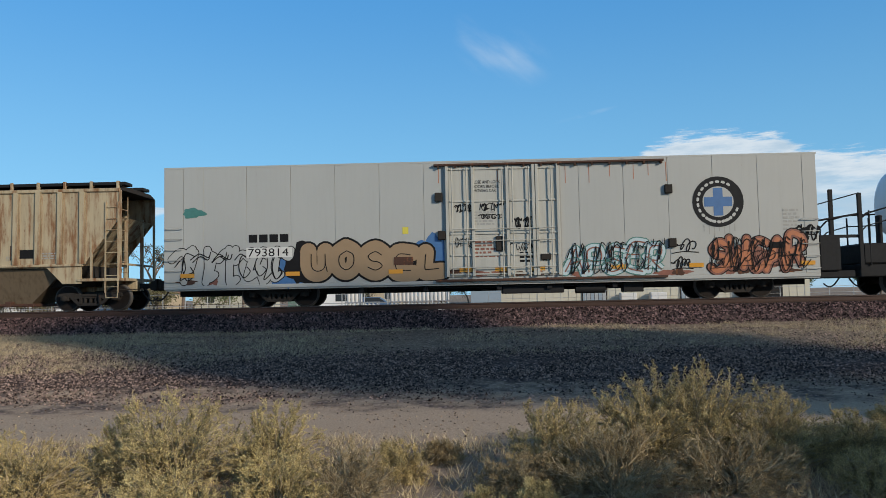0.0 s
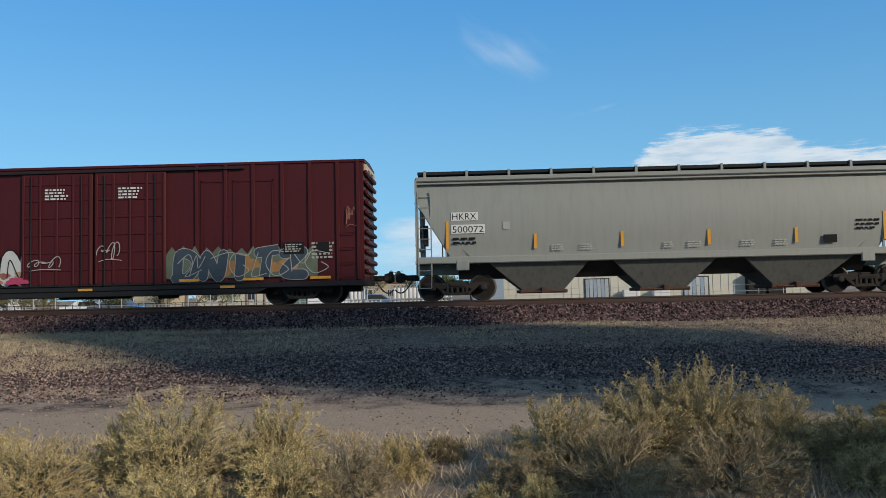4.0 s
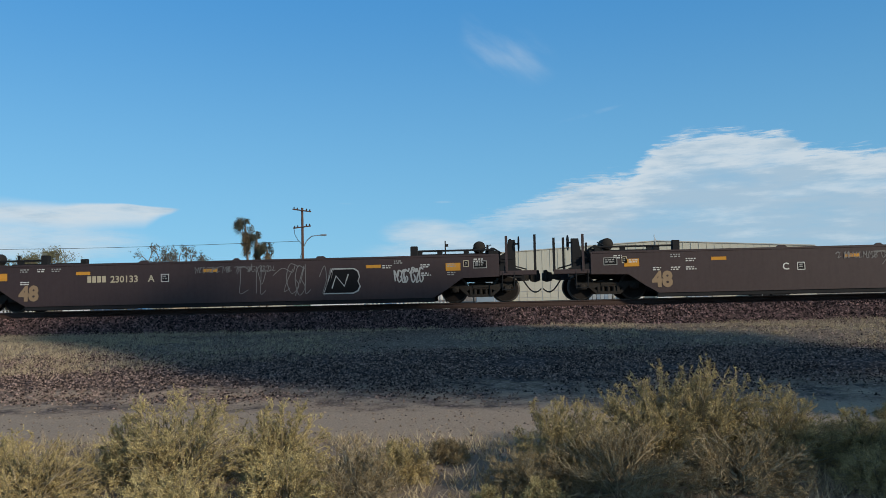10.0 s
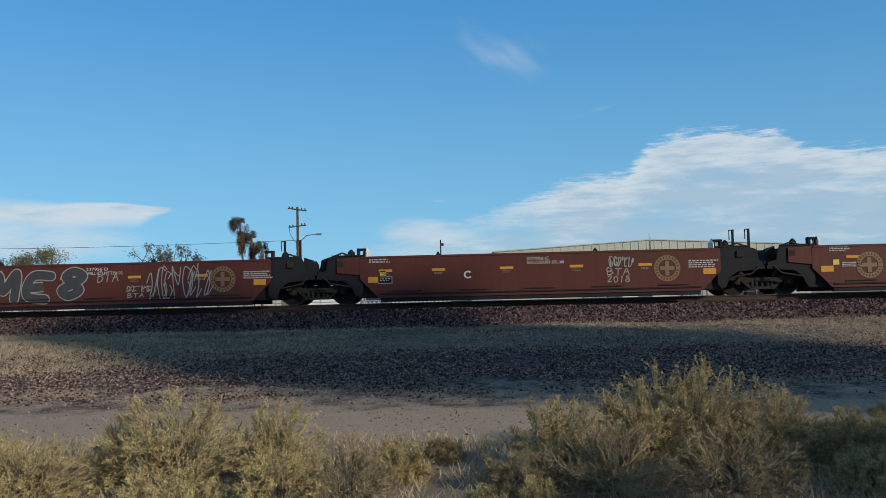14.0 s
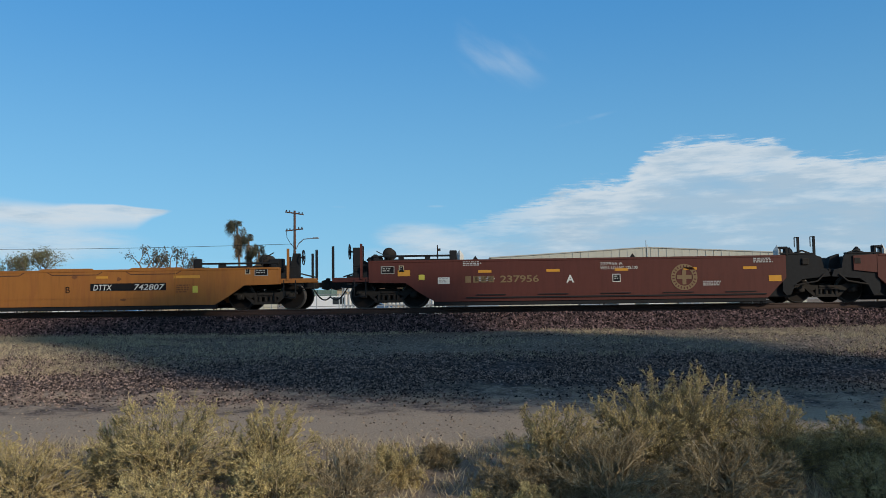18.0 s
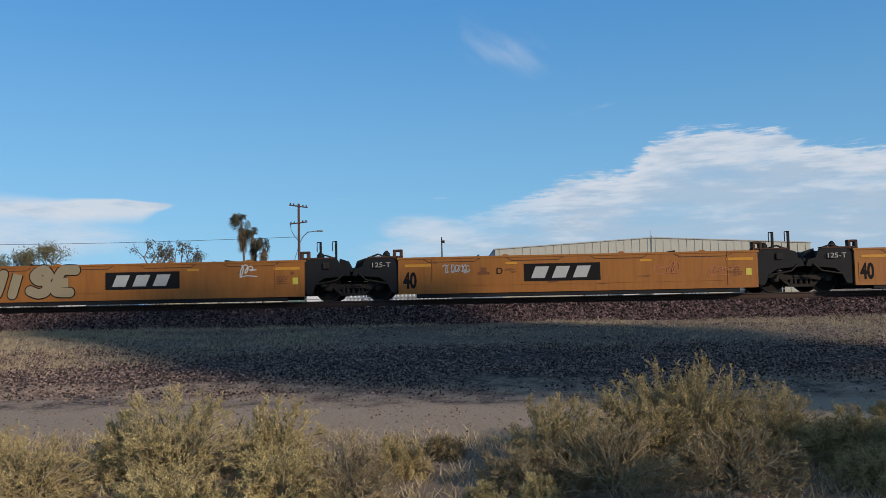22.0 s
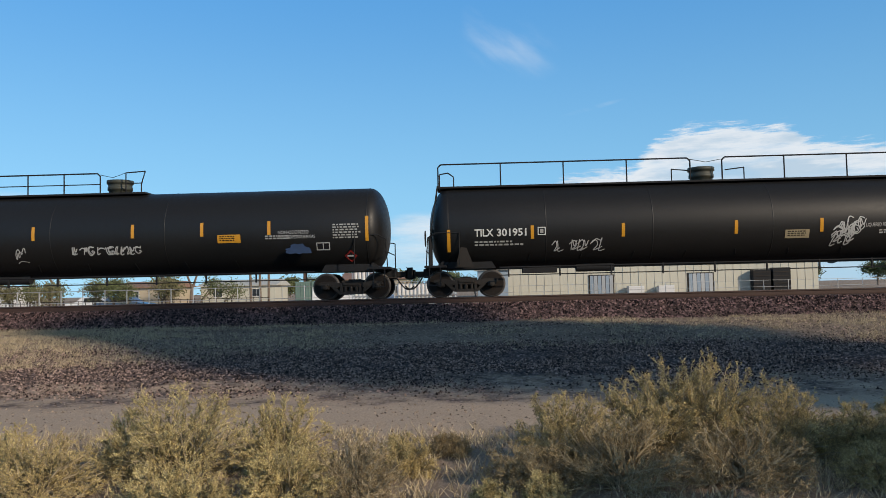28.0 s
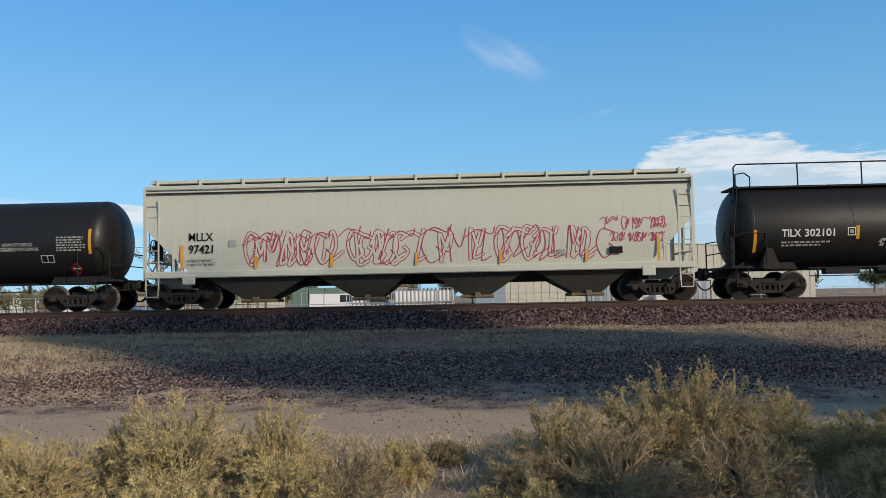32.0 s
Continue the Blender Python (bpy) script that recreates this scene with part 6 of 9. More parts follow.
def red_wells():
    J = (-132.57, -150.06, -165.24, -180.14, -195.32, -212.37)
    names = ("B", "C", "D", "E", "A")
    for k in range(5):
        x = (J[k] + J[k + 1]) / 2
        xr, xl = J[k] - x, J[k + 1] - x
        kr, kl = ("end" if k == 0 else "art"), ("end" if k == 4 else "art")
        tr = []
        if kr == "end":
            tr.append(xr - 2.13)
        if kl == "end":
            tr.append(xl + 2.13)
        if kl == "art":
            tr.append(xl)
        lab = "empty dark red articulated container well unit" + ((" with silver graffiti") if k in (1, 2, 3) else "")
        c = well_unit("well_car", x, xl, xr, kl, kr, WELL_RED, lab, 400 + k, 1.60, ((-3.4, 0.2, 0.14), (1.9 if k else -0.5, 0.2, 0.14)), tr)
        Y = -1.512
        o = -1.1 if k == 0 else 1.1 if k == 4 else 0.0
        # cone-shaped corner guides
        for xx in (xl + (4.6 if kl == "end" else 1.75), xr - (4.6 if kr == "end" else 1.75)):
            m = M()
            m.lathe([(1.60, 0.13), (1.78, 0.13), (1.95, 0.01)], "z", (xx, -1.38, 0), 4, False)
            part("corner_guide", m, CHALK if k != 2 else GREY, c, "pale corner guide")
        middle = k in (1, 2, 3)
        badge = {0: -5.35, 4: 3.6}.get(k, 4.28)
        round_badge(c, badge, 0.97 if middle else 0.92, 0.44, Y)
        if k in (0, 4):
            xx = {0: 1.35, 4: -3.75}[k]
            for i in range(4):
                panel(c, xx + i * 0.26, xx + i * 0.26 + 0.19, 0.83, 1.05, GOLD, Y, "owner_mark", "faded gold block owner mark")
            letters(c, "237956", xx + 1.18, 0.83, 0.22, Y, GOLD, bold=0.02, width=1.3)
        if k == 4:
            panel(c, -4.68, -4.28, 0.80, 1.02, CHALK, Y, "placard", "white printed notice")
            bars(c, -4.64, 0.83, 0.32, 0.16, 3, Y - 0.003, GREY, seed=431)
        letters(c, names[k], {0: 0.42, 4: -0.35}.get(k, -2.55), 0.80, 0.24, Y, CHALK, bold=0.03)
        tx = {0: -1.65, 4: 0.8}.get(k, -0.42)
        letters(c, "237956 " + names[k], tx, 1.36, 0.10, Y, CHALK, width=0.75)
        letters(c, "WELL LD LMT 125,100", tx, 1.22, 0.10, Y, CHALK, width=1.25)
        if k in (0, 4):
            boxed(c, tx + 0.4, tx + 0.67, 0.79, 1.06, Y)
        a, b = xl + (4.6 if kl == "end" else 2.0), xr - (4.6 if kr == "end" else 2.0)
        at = (-5.2, -3.4, -1.1, 1.25, 3.55) if middle else [a + (b - a) * q for q in (0.08, 0.30, 0.52, 0.74, 0.93)]
        amber_bars(c, at, 1.07 if middle else 1.16, 0.45, 0.09)
        amber_bars(c, (xl + (2.7 if kl == "end" else 2.0),), 1.08 if kl == "end" else 0.72, 0.42, 0.20)
        amber_bars(c, (xr - (2.7 if kr == "end" else 1.9),), 1.08 if kr == "end" else 0.74, 0.42, 0.20)
        if middle:
            bars(c, 5.0, 0.94, 1.08, 0.28, 4, Y, SILVER, seed=420 + k)
            bars(c, -5.75, 1.36, 0.75, 0.16, 2, Y, SILVER, seed=424 + k)
            boxed(c, -5.45, -4.97, 0.68, 0.92, Y, GREY)
            for q, xx in enumerate(at):
                bars(c, xx - 0.14, 0.94, 0.30, 0.09, 2, Y, DIM, seed=460 + q)
        else:
            for i, (xx, z) in enumerate(((a + 0.5, 0.85), (b - 2.3, 0.60), (a + 0.1, 1.38), (b - 0.6, 1.35))):
                bars(c, xx, z, 0.7, 0.18, 3, Y, SILVER, seed=420 + i + k)
        panel(c, xl + (2.2 if kl == "art" else 3.2), xl + (2.4 if kl == "art" else 3.4), 0.95, 1.12, LEMON, Y, "placard")
        if k == 1:
            wildstyle(c, 2.22, 3.10, 1.06, 1.38, [(0.026, GREY)], Y, 430, 5, label="thin grey scrawl")
            spray(c, "BTA", 2.22, 3.05, 0.78, 1.00, [(0.028, GREY)], Y, 431, 0.07, 0.1, "graffiti", "thin grey scrawl")
            spray(c, "2018", 2.25, 3.05, 0.55, 0.75, [(0.028, GREY)], Y, 432, 0.07, 0.1, "graffiti", "thin grey scrawl")
        if k == 2:
            spray(c, "ROME8", -6.1, -0.35, 0.48, 1.32, [(0.36, GREY), (0.29, CHARCOAL)], Y, 440, 0.05, 0.25, "graffiti", "charcoal graffiti letters with silver outline", 0.14)
            spray(c, "BTA", -0.05, 0.72, 0.98, 1.34, [(0.03, GREY)], Y, 442, 0.08, 0.1, "graffiti", "thin grey scrawl")
            wildstyle(c, 0.95, 1.75, 0.62, 0.80, [(0.026, GREY)], Y, 443, 4, label="thin grey scrawl")
            spray(c, "BTA", 0.98, 1.60, 0.42, 0.58, [(0.026, GREY)], Y, 444, 0.07, 0.1, "graffiti", "thin grey scrawl")
            wildstyle(c, 1.6, 3.85, 0.38, 1.36, [(0.034, GREY)], Y, 441, 6, label="thin silver outline graffiti")
        if k == 3:
            spray(c, "CHEK", -0.78, 0.75, 0.68, 1.06, [(0.055, SILVER)], Y, 450, 0.08, 0.15, "graffiti", "silver line graffiti", 0.05)
            spray(c, "12", 0.80, 1.16, 0.74, 1.06, [(0.045, SILVER)], Y, 452, 0.08, 0.15, "graffiti", "silver line graffiti")
            spray(c, "BTA 2013", 0.96, 2.66, 1.20, 1.42, [(0.030, SILVER)], Y, 451, 0.08, 0.1, "graffiti", "silver line graffiti")
        m = M()
        m.box(a + 0.2, b - 0.2, -1.54, -1.50, 0.30, 0.345)
        for q in range(5):
            xx = a + (b - a) * (q + 0.5) / 5
            m.box(xx - 0.5, xx + 0.5, -1.535, -1.50, 0.40, 0.43)
        part("air_pipe", m, BLACK, c, "dark pipe along the lower side")


RUSTSTAIN = plain("rust_stain", (0.16, 0.06, 0.02), 0.8, 0.0, 0.45, 6.0)


def yellow_wells():
    J = (-212.37, -229.69, -245.08, -260.34, -275.75, -292.47)
    names = ("B", "C", "D", "E", "A")
    for k in range(5):
        x = (J[k] + J[k + 1]) / 2
        xr, xl = J[k] - x, J[k + 1] - x
        kr, kl = ("end" if k == 0 else "art"), ("end" if k == 4 else "art")
        tr = []
        if kr == "end":
            tr.append(xr - 2.13)
        if kl == "end":
            tr.append(xl + 2.13)
        if kl == "art":
            tr.append(xl)
        lab = "empty yellow articulated container well unit, rust-stained" + (" with large graffiti" if k in (3, 4) else "")
        lumps = ((-3.6, 2.0, 0.06), (-0.2, 1.9, 0.06), (2.9, 1.9, 0.06)) if k == 0 else ((-2.4, 0.3, 0.06), (1.5, 0.3, 0.07), (4.2, 0.3, 0.06))
        c = well_unit("well_car", x, xl, xr, kl, kr, WELL_YELLOW, lab, 500 + k, 1.43, lumps, tr)
        Y = -1.512
        a, b = xl + (2.0 if kl == "art" else 4.5), xr - (2.0 if kr == "art" else 4.5)
        x40 = xl + (1.72 if kl == "art" else 3.15)
        panel(c, x40 + 0.0, x40 + 0.56, 0.36, 0.98, WELL_YELLOW, Y, "number_panel")
        letters(c, "40", x40 + 0.04, 0.42, 0.50, Y - 0.004, INK, bold=0.04, width=0.46)
        if kl == "art":
            letters(c, "125-T", xl + 0.72, 1.14, 0.16, -1.512, SILVER, width=0.62)
        amber_bars(c, (x40 + 0.9 if kl == "end" else x40 + 0.55, b - 0.2), 1.12, 0.9, 0.09)
        amber_bars(c, ((a + b) / 2 - 2.2, (a + b) / 2 + 2.3), 1.14, 0.4, 0.08)
        panel(c, b + 0.0, b + 0.18, 0.62, 0.85, LEMON, Y, "placard", "yellowed placard")
        bars(c, b - 0.55, 0.60, 0.45, 0.30, 4, Y, RUSTSTAIN, seed=520 + k)
        crease = M()
        crease.box(a - 0.3, b + 0.3, -1.512, -1.49, 0.455, 0.475)
        part("side_crease", crease, WELL_YELLOW, c)
        for q in range(4):
            xx = a + (b - a) * (q + 0.5) / 4
            pocket = M()
            pocket.ribbon([(xx - 1.0, 1.40), (xx - 0.78, 1.27), (xx + 0.78, 1.27), (xx + 1.0, 1.40)], 0.025, -1.506)
            part("side_pocket", pocket, RUST, c, "pressed pocket edge below the rim")
        for q in range(9):
            rr = random.Random(700 + 20 * k + q)
            splash(c, rr.uniform(a, b), rr.uniform(0.4, 1.3), rr.uniform(0.05, 0.22), rr.uniform(0.02, 0.07), RUSTSTAIN, -1.5035 - 0.0004 * q, q + k, "rust_stain")
        for xx in (a + 0.75, b - 0.6):
            seam = M()
            seam.box(xx - 0.015, xx + 0.015, -1.515, -1.49, 0.30, 1.40)
            part("side_stiffener", seam, WELL_YELLOW, c)
        if k == 0:
            m = M()
            m.patch(0.65, 3.25, 0.72, 0.97, Y)
            part("number_band", m, INK, c, "black number band")
            letters(c, "DTTX", 0.75, 0.74, 0.19, Y - 0.004, CHALK, bold=0.01, shear=0.2, width=0.65)
            letters(c, "742807", 2.15, 0.74, 0.19, Y - 0.004, CHALK, bold=0.01, shear=0.2, width=1.05)
            letters(c, "B", -0.2, 0.66, 0.22, Y, INK)
            splash(c, -5.0, 0.9, 0.7, 0.12, RUSTSPRAY, Y + 0.004, 3)
            wildstyle(c, -6.0, -3.2, 0.4, 1.2, [(0.035, RUSTSPRAY)], Y, 530, 6, label="faded rust-coloured scrawl")
        elif k == 4:
            m = M()
            m.patch(-3.35, -0.70, 0.72, 0.97, Y)
            part("number_band", m, INK, c, "black number band")
            letters(c, "DTTX", -3.25, 0.74, 0.19, Y - 0.004, CHALK, bold=0.01, shear=0.2, width=0.68)
            letters(c, "742807", -1.85, 0.74, 0.19, Y - 0.004, CHALK, bold=0.01, shear=0.2, width=1.08)
            letters(c, "A", -0.2, 0.70, 0.20, Y, INK)
            panel(c, -3.95, -3.52, 0.78, 1.05, LEMON, Y - 0.002, "placard", "bright yellow notice")
            for q, xx in enumerate((0.85, 1.3, 3.0, 4.2, 4.6)):
                splash(c, xx, 0.85 + (0.22 if q % 2 else -0.15), 0.36, 0.20, DARKRED, Y + 0.002 - 0.0004 * q, 5 + q)
            spray(c, "DOSE", 0.75, 4.75, 0.40, 1.25, [(0.285, PALEBLUE), (0.215, INK)], Y - 0.004, 540, 0.05, 0.1, label="black ornate graffiti letters with pale blue outline", gap=0.10)
            wildstyle(c, 4.8, 5.6, 0.85, 1.2, [(0.04, RUSTSPRAY)], Y, 541, 4, label="red line graffiti")
            wildstyle(c, 4.9, 5.7, 0.5, 0.85, [(0.04, RUSTSPRAY)], Y, 542, 4, label="red line graffiti")
            for q in range(7):
                x1, z1 = 0.9 + 0.62 * q, 0.32 if q % 2 else 1.28
                curl = [(x1 + 0.22 * (1 - u / 9) * math.cos(u * 0.8), z1 + 0.14 * (1 - u / 9) * math.sin(u * 0.8)) for u in range(9)]
                m = M()
                m.ribbon([Vector(e) for e in curl], 0.06, Y - 0.018 - 0.0005 * q)
                part("flourish", m, SKYSPRAY if q % 2 else INK, c, "curled spray flourish")
            for q in range(5):
                panel(c, 0.2 + 0.1 * (q % 2), 0.75, 0.5 + q * 0.15, 0.55 + q * 0.15, DARKRED, Y - 0.001, "spray_streak")
        else:
            tx = {1: -0.05, 2: -0.5, 3: 0.55}[k]
            m = M()
            m.patch(tx - 1.28, tx + 1.28, 0.56, 1.15, Y)
            part("logo_panel", m, INK, c, "black logo panel")
            m = M()
            yy = Y - 0.004
            for x0 in (-1.05, -0.35, 0.35):
                m.prism([(tx + x0, 0.66), (tx + x0 + 0.46, 0.66), (tx + x0 + 0.62, 1.05), (tx + x0 + 0.16, 1.05)], yy, yy + 0.002)
            part("logo_mark", m, SILVER, c, "pale slanted block mark")
            letters(c, names[k], {1: -3.95, 2: -2.7, 3: -3.2}[k], 0.82, 0.22, Y, INK)
            if k == 1:
                wildstyle(c, -5.05, -4.1, 0.95, 1.2, [(0.03, SILVER)], Y, 550, 5, label="thin pale scrawl")
                wildstyle(c, -3.4, -2.8, 0.9, 1.1, [(0.03, SILVER)], Y, 551, 3, label="thin pale scrawl")
                scribble(c, 2.1, 2.6, 0.7, 1.15, 0.06, OLIVE, Y, 552, 4)
            if k == 2:
                wildstyle(c, -4.6, -3.6, 0.9, 1.15, [(0.03, SILVER)], Y, 553, 5, label="thin pale scrawl")
                scribble(c, 2.6, 3.4, 0.75, 1.1, 0.03, RUSTSPRAY, Y, 554, 5)
                scribble(c, 4.4, 5.3, 0.65, 1.0, 0.03, RUSTSPRAY, Y, 555, 5)
            if k == 3:
                spray(c, "NISE", -5.1, -1.7, 0.44, 1.22, [(0.40, INK), (0.33, OLIVE)], Y, 556, 0.07, 0.30, label="olive graffiti letters with black outline", gap=0.13)
                scribble(c, 3.9, 4.4, 0.95, 1.35, 0.04, CHALK, Y, 557, 3)


# ---- tank cars
DEEPBLUE = plain("spray_deep_blue", (0.012, 0.03, 0.075), 0.6, 0.0, 0.4, 3.0)
DOME = plain("dome_green", (0.045, 0.048, 0.036), 0.6, 0.1, 0.35, 4.0)

def tank_car(x, label, number, style, seed, graffiti=True):
    c = car_thing("tank_car", x, label, "rail car")
    R, CZ, HL = (1.46, 2.40, 9.6) if style == "full" else (1.50, 2.47, 9.66)
    prof = [(-HL + 0.66 * (1 - math.cos(math.pi / 2 * i / 10)), max(0.01, R * math.sin(math.pi / 2 * i / 10))) for i in range(11)]
    prof += [(p, R) for p in (-6.4, -3.2, 0.0, 3.2, 6.4)]
    prof += [(-a, r) for a, r in prof[10::-1]]
    m = M()
    m.lathe(prof, "x", (0, 0, CZ), 56)
    part("tank_shell", m, TANK_BLACK, c, "glossy black cylindrical tank")
    for xx in (-HL + 0.68, HL - 0.68, -5.6, -2.0, 2.0, 5.6):
        w = M()
        w.lathe([(xx - 0.02, R), (xx - 0.012, R + 0.006), (xx + 0.012, R + 0.006), (xx + 0.02, R)], "x", (0, 0, CZ), 56)
        part("weld_seam", w, TANK_BLACK, c)
    # saddles and underframe
    for way in (-1, 1):
        s = M()
        s.prism([(way * 7.3, 0.98), (way * 9.3, 0.98), (way * 9.3, 1.15), (way * 8.8, 1.5), (way * 7.6, 1.5)], -0.85, 0.85)
        part("saddle", s, BLACK, c)
        d = M()
        d.box(way * 9.0, way * 9.75, -1.45, 1.45, 1.02, 1.10, 0.01)
        d.box(way * 9.2, way * 9.85, -0.3, 0.3, 0.70, 1.02, 0.02)
        part("end_sill", d, BLACK, c)
        couple(c, way * 9.63, way)
        h = M()
        h.path([(way * 8.55, -1.42, 1.1), (way * 8.55, -1.46, 2.2), (way * 9.35, -1.44, 2.2), (way * 9.62, -1.40, 2.05), (way * 9.68, -1.40, 1.1)], 0.02)
        h.path([(way * 9.68, -1.40, 1.6), (way * 9.68, 1.40, 1.6)], 0.02)
        h.path([(way * 9.68, 1.40, 1.1), (way * 9.68, 1.40, 2.05), (way * 8.6, 1.44, 2.2)], 0.02)
        part("end_handrail", h, BLACK, c)
        st = M()
        st.path([(way * 9.2, -1.46, 1.05), (way * 9.2, -1.46, 0.42), (way * 9.58, -1.46, 0.42), (way * 9.58, -1.46, 1.05)], 0.02)
        part("stirrup_step", st, BLACK, c)
        truck(c, way * 8.35)
        if way > 0:
            continue
        bx = M()
        cb = way * 8.3 - 0.1
        bx.prism([(cb - 0.30, 1.02), (cb + 0.34, 1.02), (cb + 0.10, 1.68), (cb - 0.10, 1.72)], -1.33, -1.10)
        part("bracket", bx, GRIME, c, "grimy bolster web")
    b = M()
    b.spoked("x", (-9.72, -0.95, 2.05), 0.27)
    b.box(-9.62, -9.48, -1.05, -0.85, 1.1, 2.1, 0.02)
    part("brake_wheel", b, BLACK, c, "black hand brake wheel")
    r = M()
    r.tube((-7.2, -1.46, 0.98), (7.2, -1.46, 0.98), 0.028, 6)
    r.tube((-7.2, -1.46, 0.72), (7.2, -1.46, 0.72), 0.018, 6)
    for i in range(9):
        xx = -6.9 + i * 1.725
        r.box(xx - 0.025, xx + 0.025, -1.48, -1.42, 0.66, 1.02)
    part("side_handrail", r, BLACK, c, "long black handrail under the tank")
    for i in range(8):
        xx = -6.2 + i * 1.77
        o = M()
        lean = 0.06 if i < 4 else -0.06
        on = lambda z: -math.sqrt(R * R - (CZ - z) ** 2) - 0.005
        o.path([(xx, on(1.18), 1.18), (xx + lean * 0.5, on(1.30), 1.30), (xx + lean, on(1.44), 1.44)], 0.014, 5)
        part("side_lug", o, TANK_BLACK, c, "small weld bracket")
    u = M()
    u.tube((-4.5, -0.5, 0.95), (-3.2, -0.5, 0.95), 0.16, 10)
    part("air_reservoir", u, BLACK, c)
    u = M()
    u.box(-6.4, -5.2, -0.9, -0.6, 0.78, 1.02, 0.02)
    part("brake_gear", u, BLACK, c)
    # dome
    cx = 0.1 if style == "full" else -0.2
    dm = M()
    dm.lathe([(CZ + R + a, b) for a, b in ((-0.06, 0.36), (0.16, 0.39), (0.17, 0.43), (0.28, 0.43), (0.29, 0.41), (0.40, 0.42), (0.41, 0.46), (0.53, 0.46), (0.54, 0.40), (0.56, 0.05))], "z", (cx, 0, 0), 26)
    part("dome", dm, DOME, c, "round protective housing on top")
    # platform and rails
    pl = M()
    z = CZ + R + 0.01
    span = ((-9.3, 9.25) if style == "full" else (-5.6, 1.0))
    pl.box(span[0], span[1], -0.62, 0.62, z - 0.05, z + 0.02, 0.01)
    part("top_platform", pl, BLACK, c, "black top walkway")
    top = z + (0.80 if style == "full" else 0.72)

    def bent(pts, rad):
        m = M()
        m.path(pts, rad)
        part("top_railing", m, BLACK, c, "thin steel safety railing")

    def rail_run(a, b, y, n):
        m = M()
        m.path([(a, y, z), (a, y, top - 0.1), (a + 0.1, y, top), (b - 0.1, y, top), (b, y, top - 0.1), (b, y, z)], 0.026)
        for i in range(1, n):
            xx = a + (b - a) * i / n
            m.tube((xx, y, z), (xx, y, top), 0.024, 6)
        if style != "full":
            m.path([(a, y, z + 0.33), (b, y, z + 0.33)], 0.018)
        part("top_railing", m, BLACK, c, "thin steel safety railing")
    if style == "full":
        rail_run(-9.25, -0.45, -0.6, 4)
        rail_run(0.65, 9.2, -0.6, 4)
        for xx in (-9.2, 8.65):
            bent([(xx, -0.6, z), (xx, -0.6, z + 0.45), (xx + 0.3, -0.6, z + 0.5), (xx + 0.5, -0.6, z + 0.35), (xx + 0.5, -0.6, z)], 0.022)
        bent([(-0.45, -0.6, top - 0.05), (0.1, -0.6, top - 0.16), (0.75, -0.6, top - 0.05)], 0.01)
        bent([(0.75, -0.6, z + 0.35), (1.4, -0.6, z + 0.42), (1.4, -0.6, z)], 0.02)
        bent([(-0.45, -0.6, z + 0.35), (-1.1, -0.6, z + 0.42), (-1.1, -0.6, z)], 0.02)
    else:
        rail_run(-4.6, -0.65, -0.6, 3)
        bent([(0.28, -0.6, z), (0.28, -0.6, top), (0.98, -0.6, top + 0.04), (0.84, -0.6, z + 0.3), (0.84, -0.6, z)], 0.022)
        bent([(0.28, -0.6, z + 0.34), (0.84, -0.6, z + 0.34)], 0.018)
        bent([(-5.42, -0.6, z), (-5.42, -0.6, top - 0.1), (-5.60, -0.6, top), (-5.42, -0.6, top), (-5.26, -0.6, top - 0.06), (-5.26, -0.6, z)], 0.022)
        bent([(-5.5, -0.6, top - 0.05), (-5.28, -0.6, z + 0.36), (-5.0, -0.6, z + 0.34), (-4.94, -0.6, z + 0.26), (-4.94, -0.6, z)], 0.02)
        bent([(-0.65, -0.6, top - 0.05), (-0.2, -0.6, top - 0.16), (0.28, -0.6, top)], 0.01)
    if style == "full":
        for xx, way in ((9.22, 1), (-9.27, -1)):
            ld = M()
            for y in (-0.95, -0.55):
                ld.path([(xx, y, z), (xx + way * 0.26, y - 0.25, 2.2), (xx + way * 0.30, y - 0.25, 1.1)], 0.02)
            for i in range(9):
                t = i / 9
                ld.tube((xx + way * 0.30 * t, -0.95 - 0.25 * t, z - t * 2.8), (xx + way * 0.30 * t, -0.55 - 0.25 * t, z - t * 2.8), 0.013, 5)
            part("end_ladder", ld, BLACK, c)
    else:
        ld = M()
        for xx in (-5.25, -4.8):
            pts = [(xx, -R * math.sin(math.radians(a)) - 0.06, CZ + R * math.cos(math.radians(a))) for a in range(10, 100, 10)] + [(xx, -R - 0.06, 0.75)]
            ld.path(pts, 0.02)
        for a in range(20, 100, 12):
            ld.tube((-5.25, -R * math.sin(math.radians(a)) - 0.07, CZ + R * math.cos(math.radians(a))), (-4.8, -R * math.sin(math.radians(a)) - 0.07, CZ + R * math.cos(math.radians(a))), 0.014, 5)
        for zz in (0.8, 1.2, 1.6, 2.0):
            ld.tube((-5.25, -R - 0.07, zz), (-4.8, -R - 0.07, zz), 0.014, 5)
        part("side_ladder", ld, TANK_BLACK, c)

    # markings follow the curve of the shell
    def wrap(ob):
        for q in ob.data.vertices:
            dz = max(-R * 0.97, min(R * 0.97, q.co.z - CZ))
            q.co.y = -math.sqrt(R * R - dz * dz) + (q.co.y + 1.5)
        return ob
    Y = -1.512

    def shell(x0, x1, z0, z1, mat, y, name="placard", label=""):
        m = M()
        n = max(2, int((z1 - z0) / 0.06))
        for i in range(n):
            m.patch(x0, x1, z0 + (z1 - z0) * i / n, z0 + (z1 - z0) * (i + 1) / n, y)
        return wrap(part(name, m, mat, c, label))
    full = style == "full"
    late = seed == 2
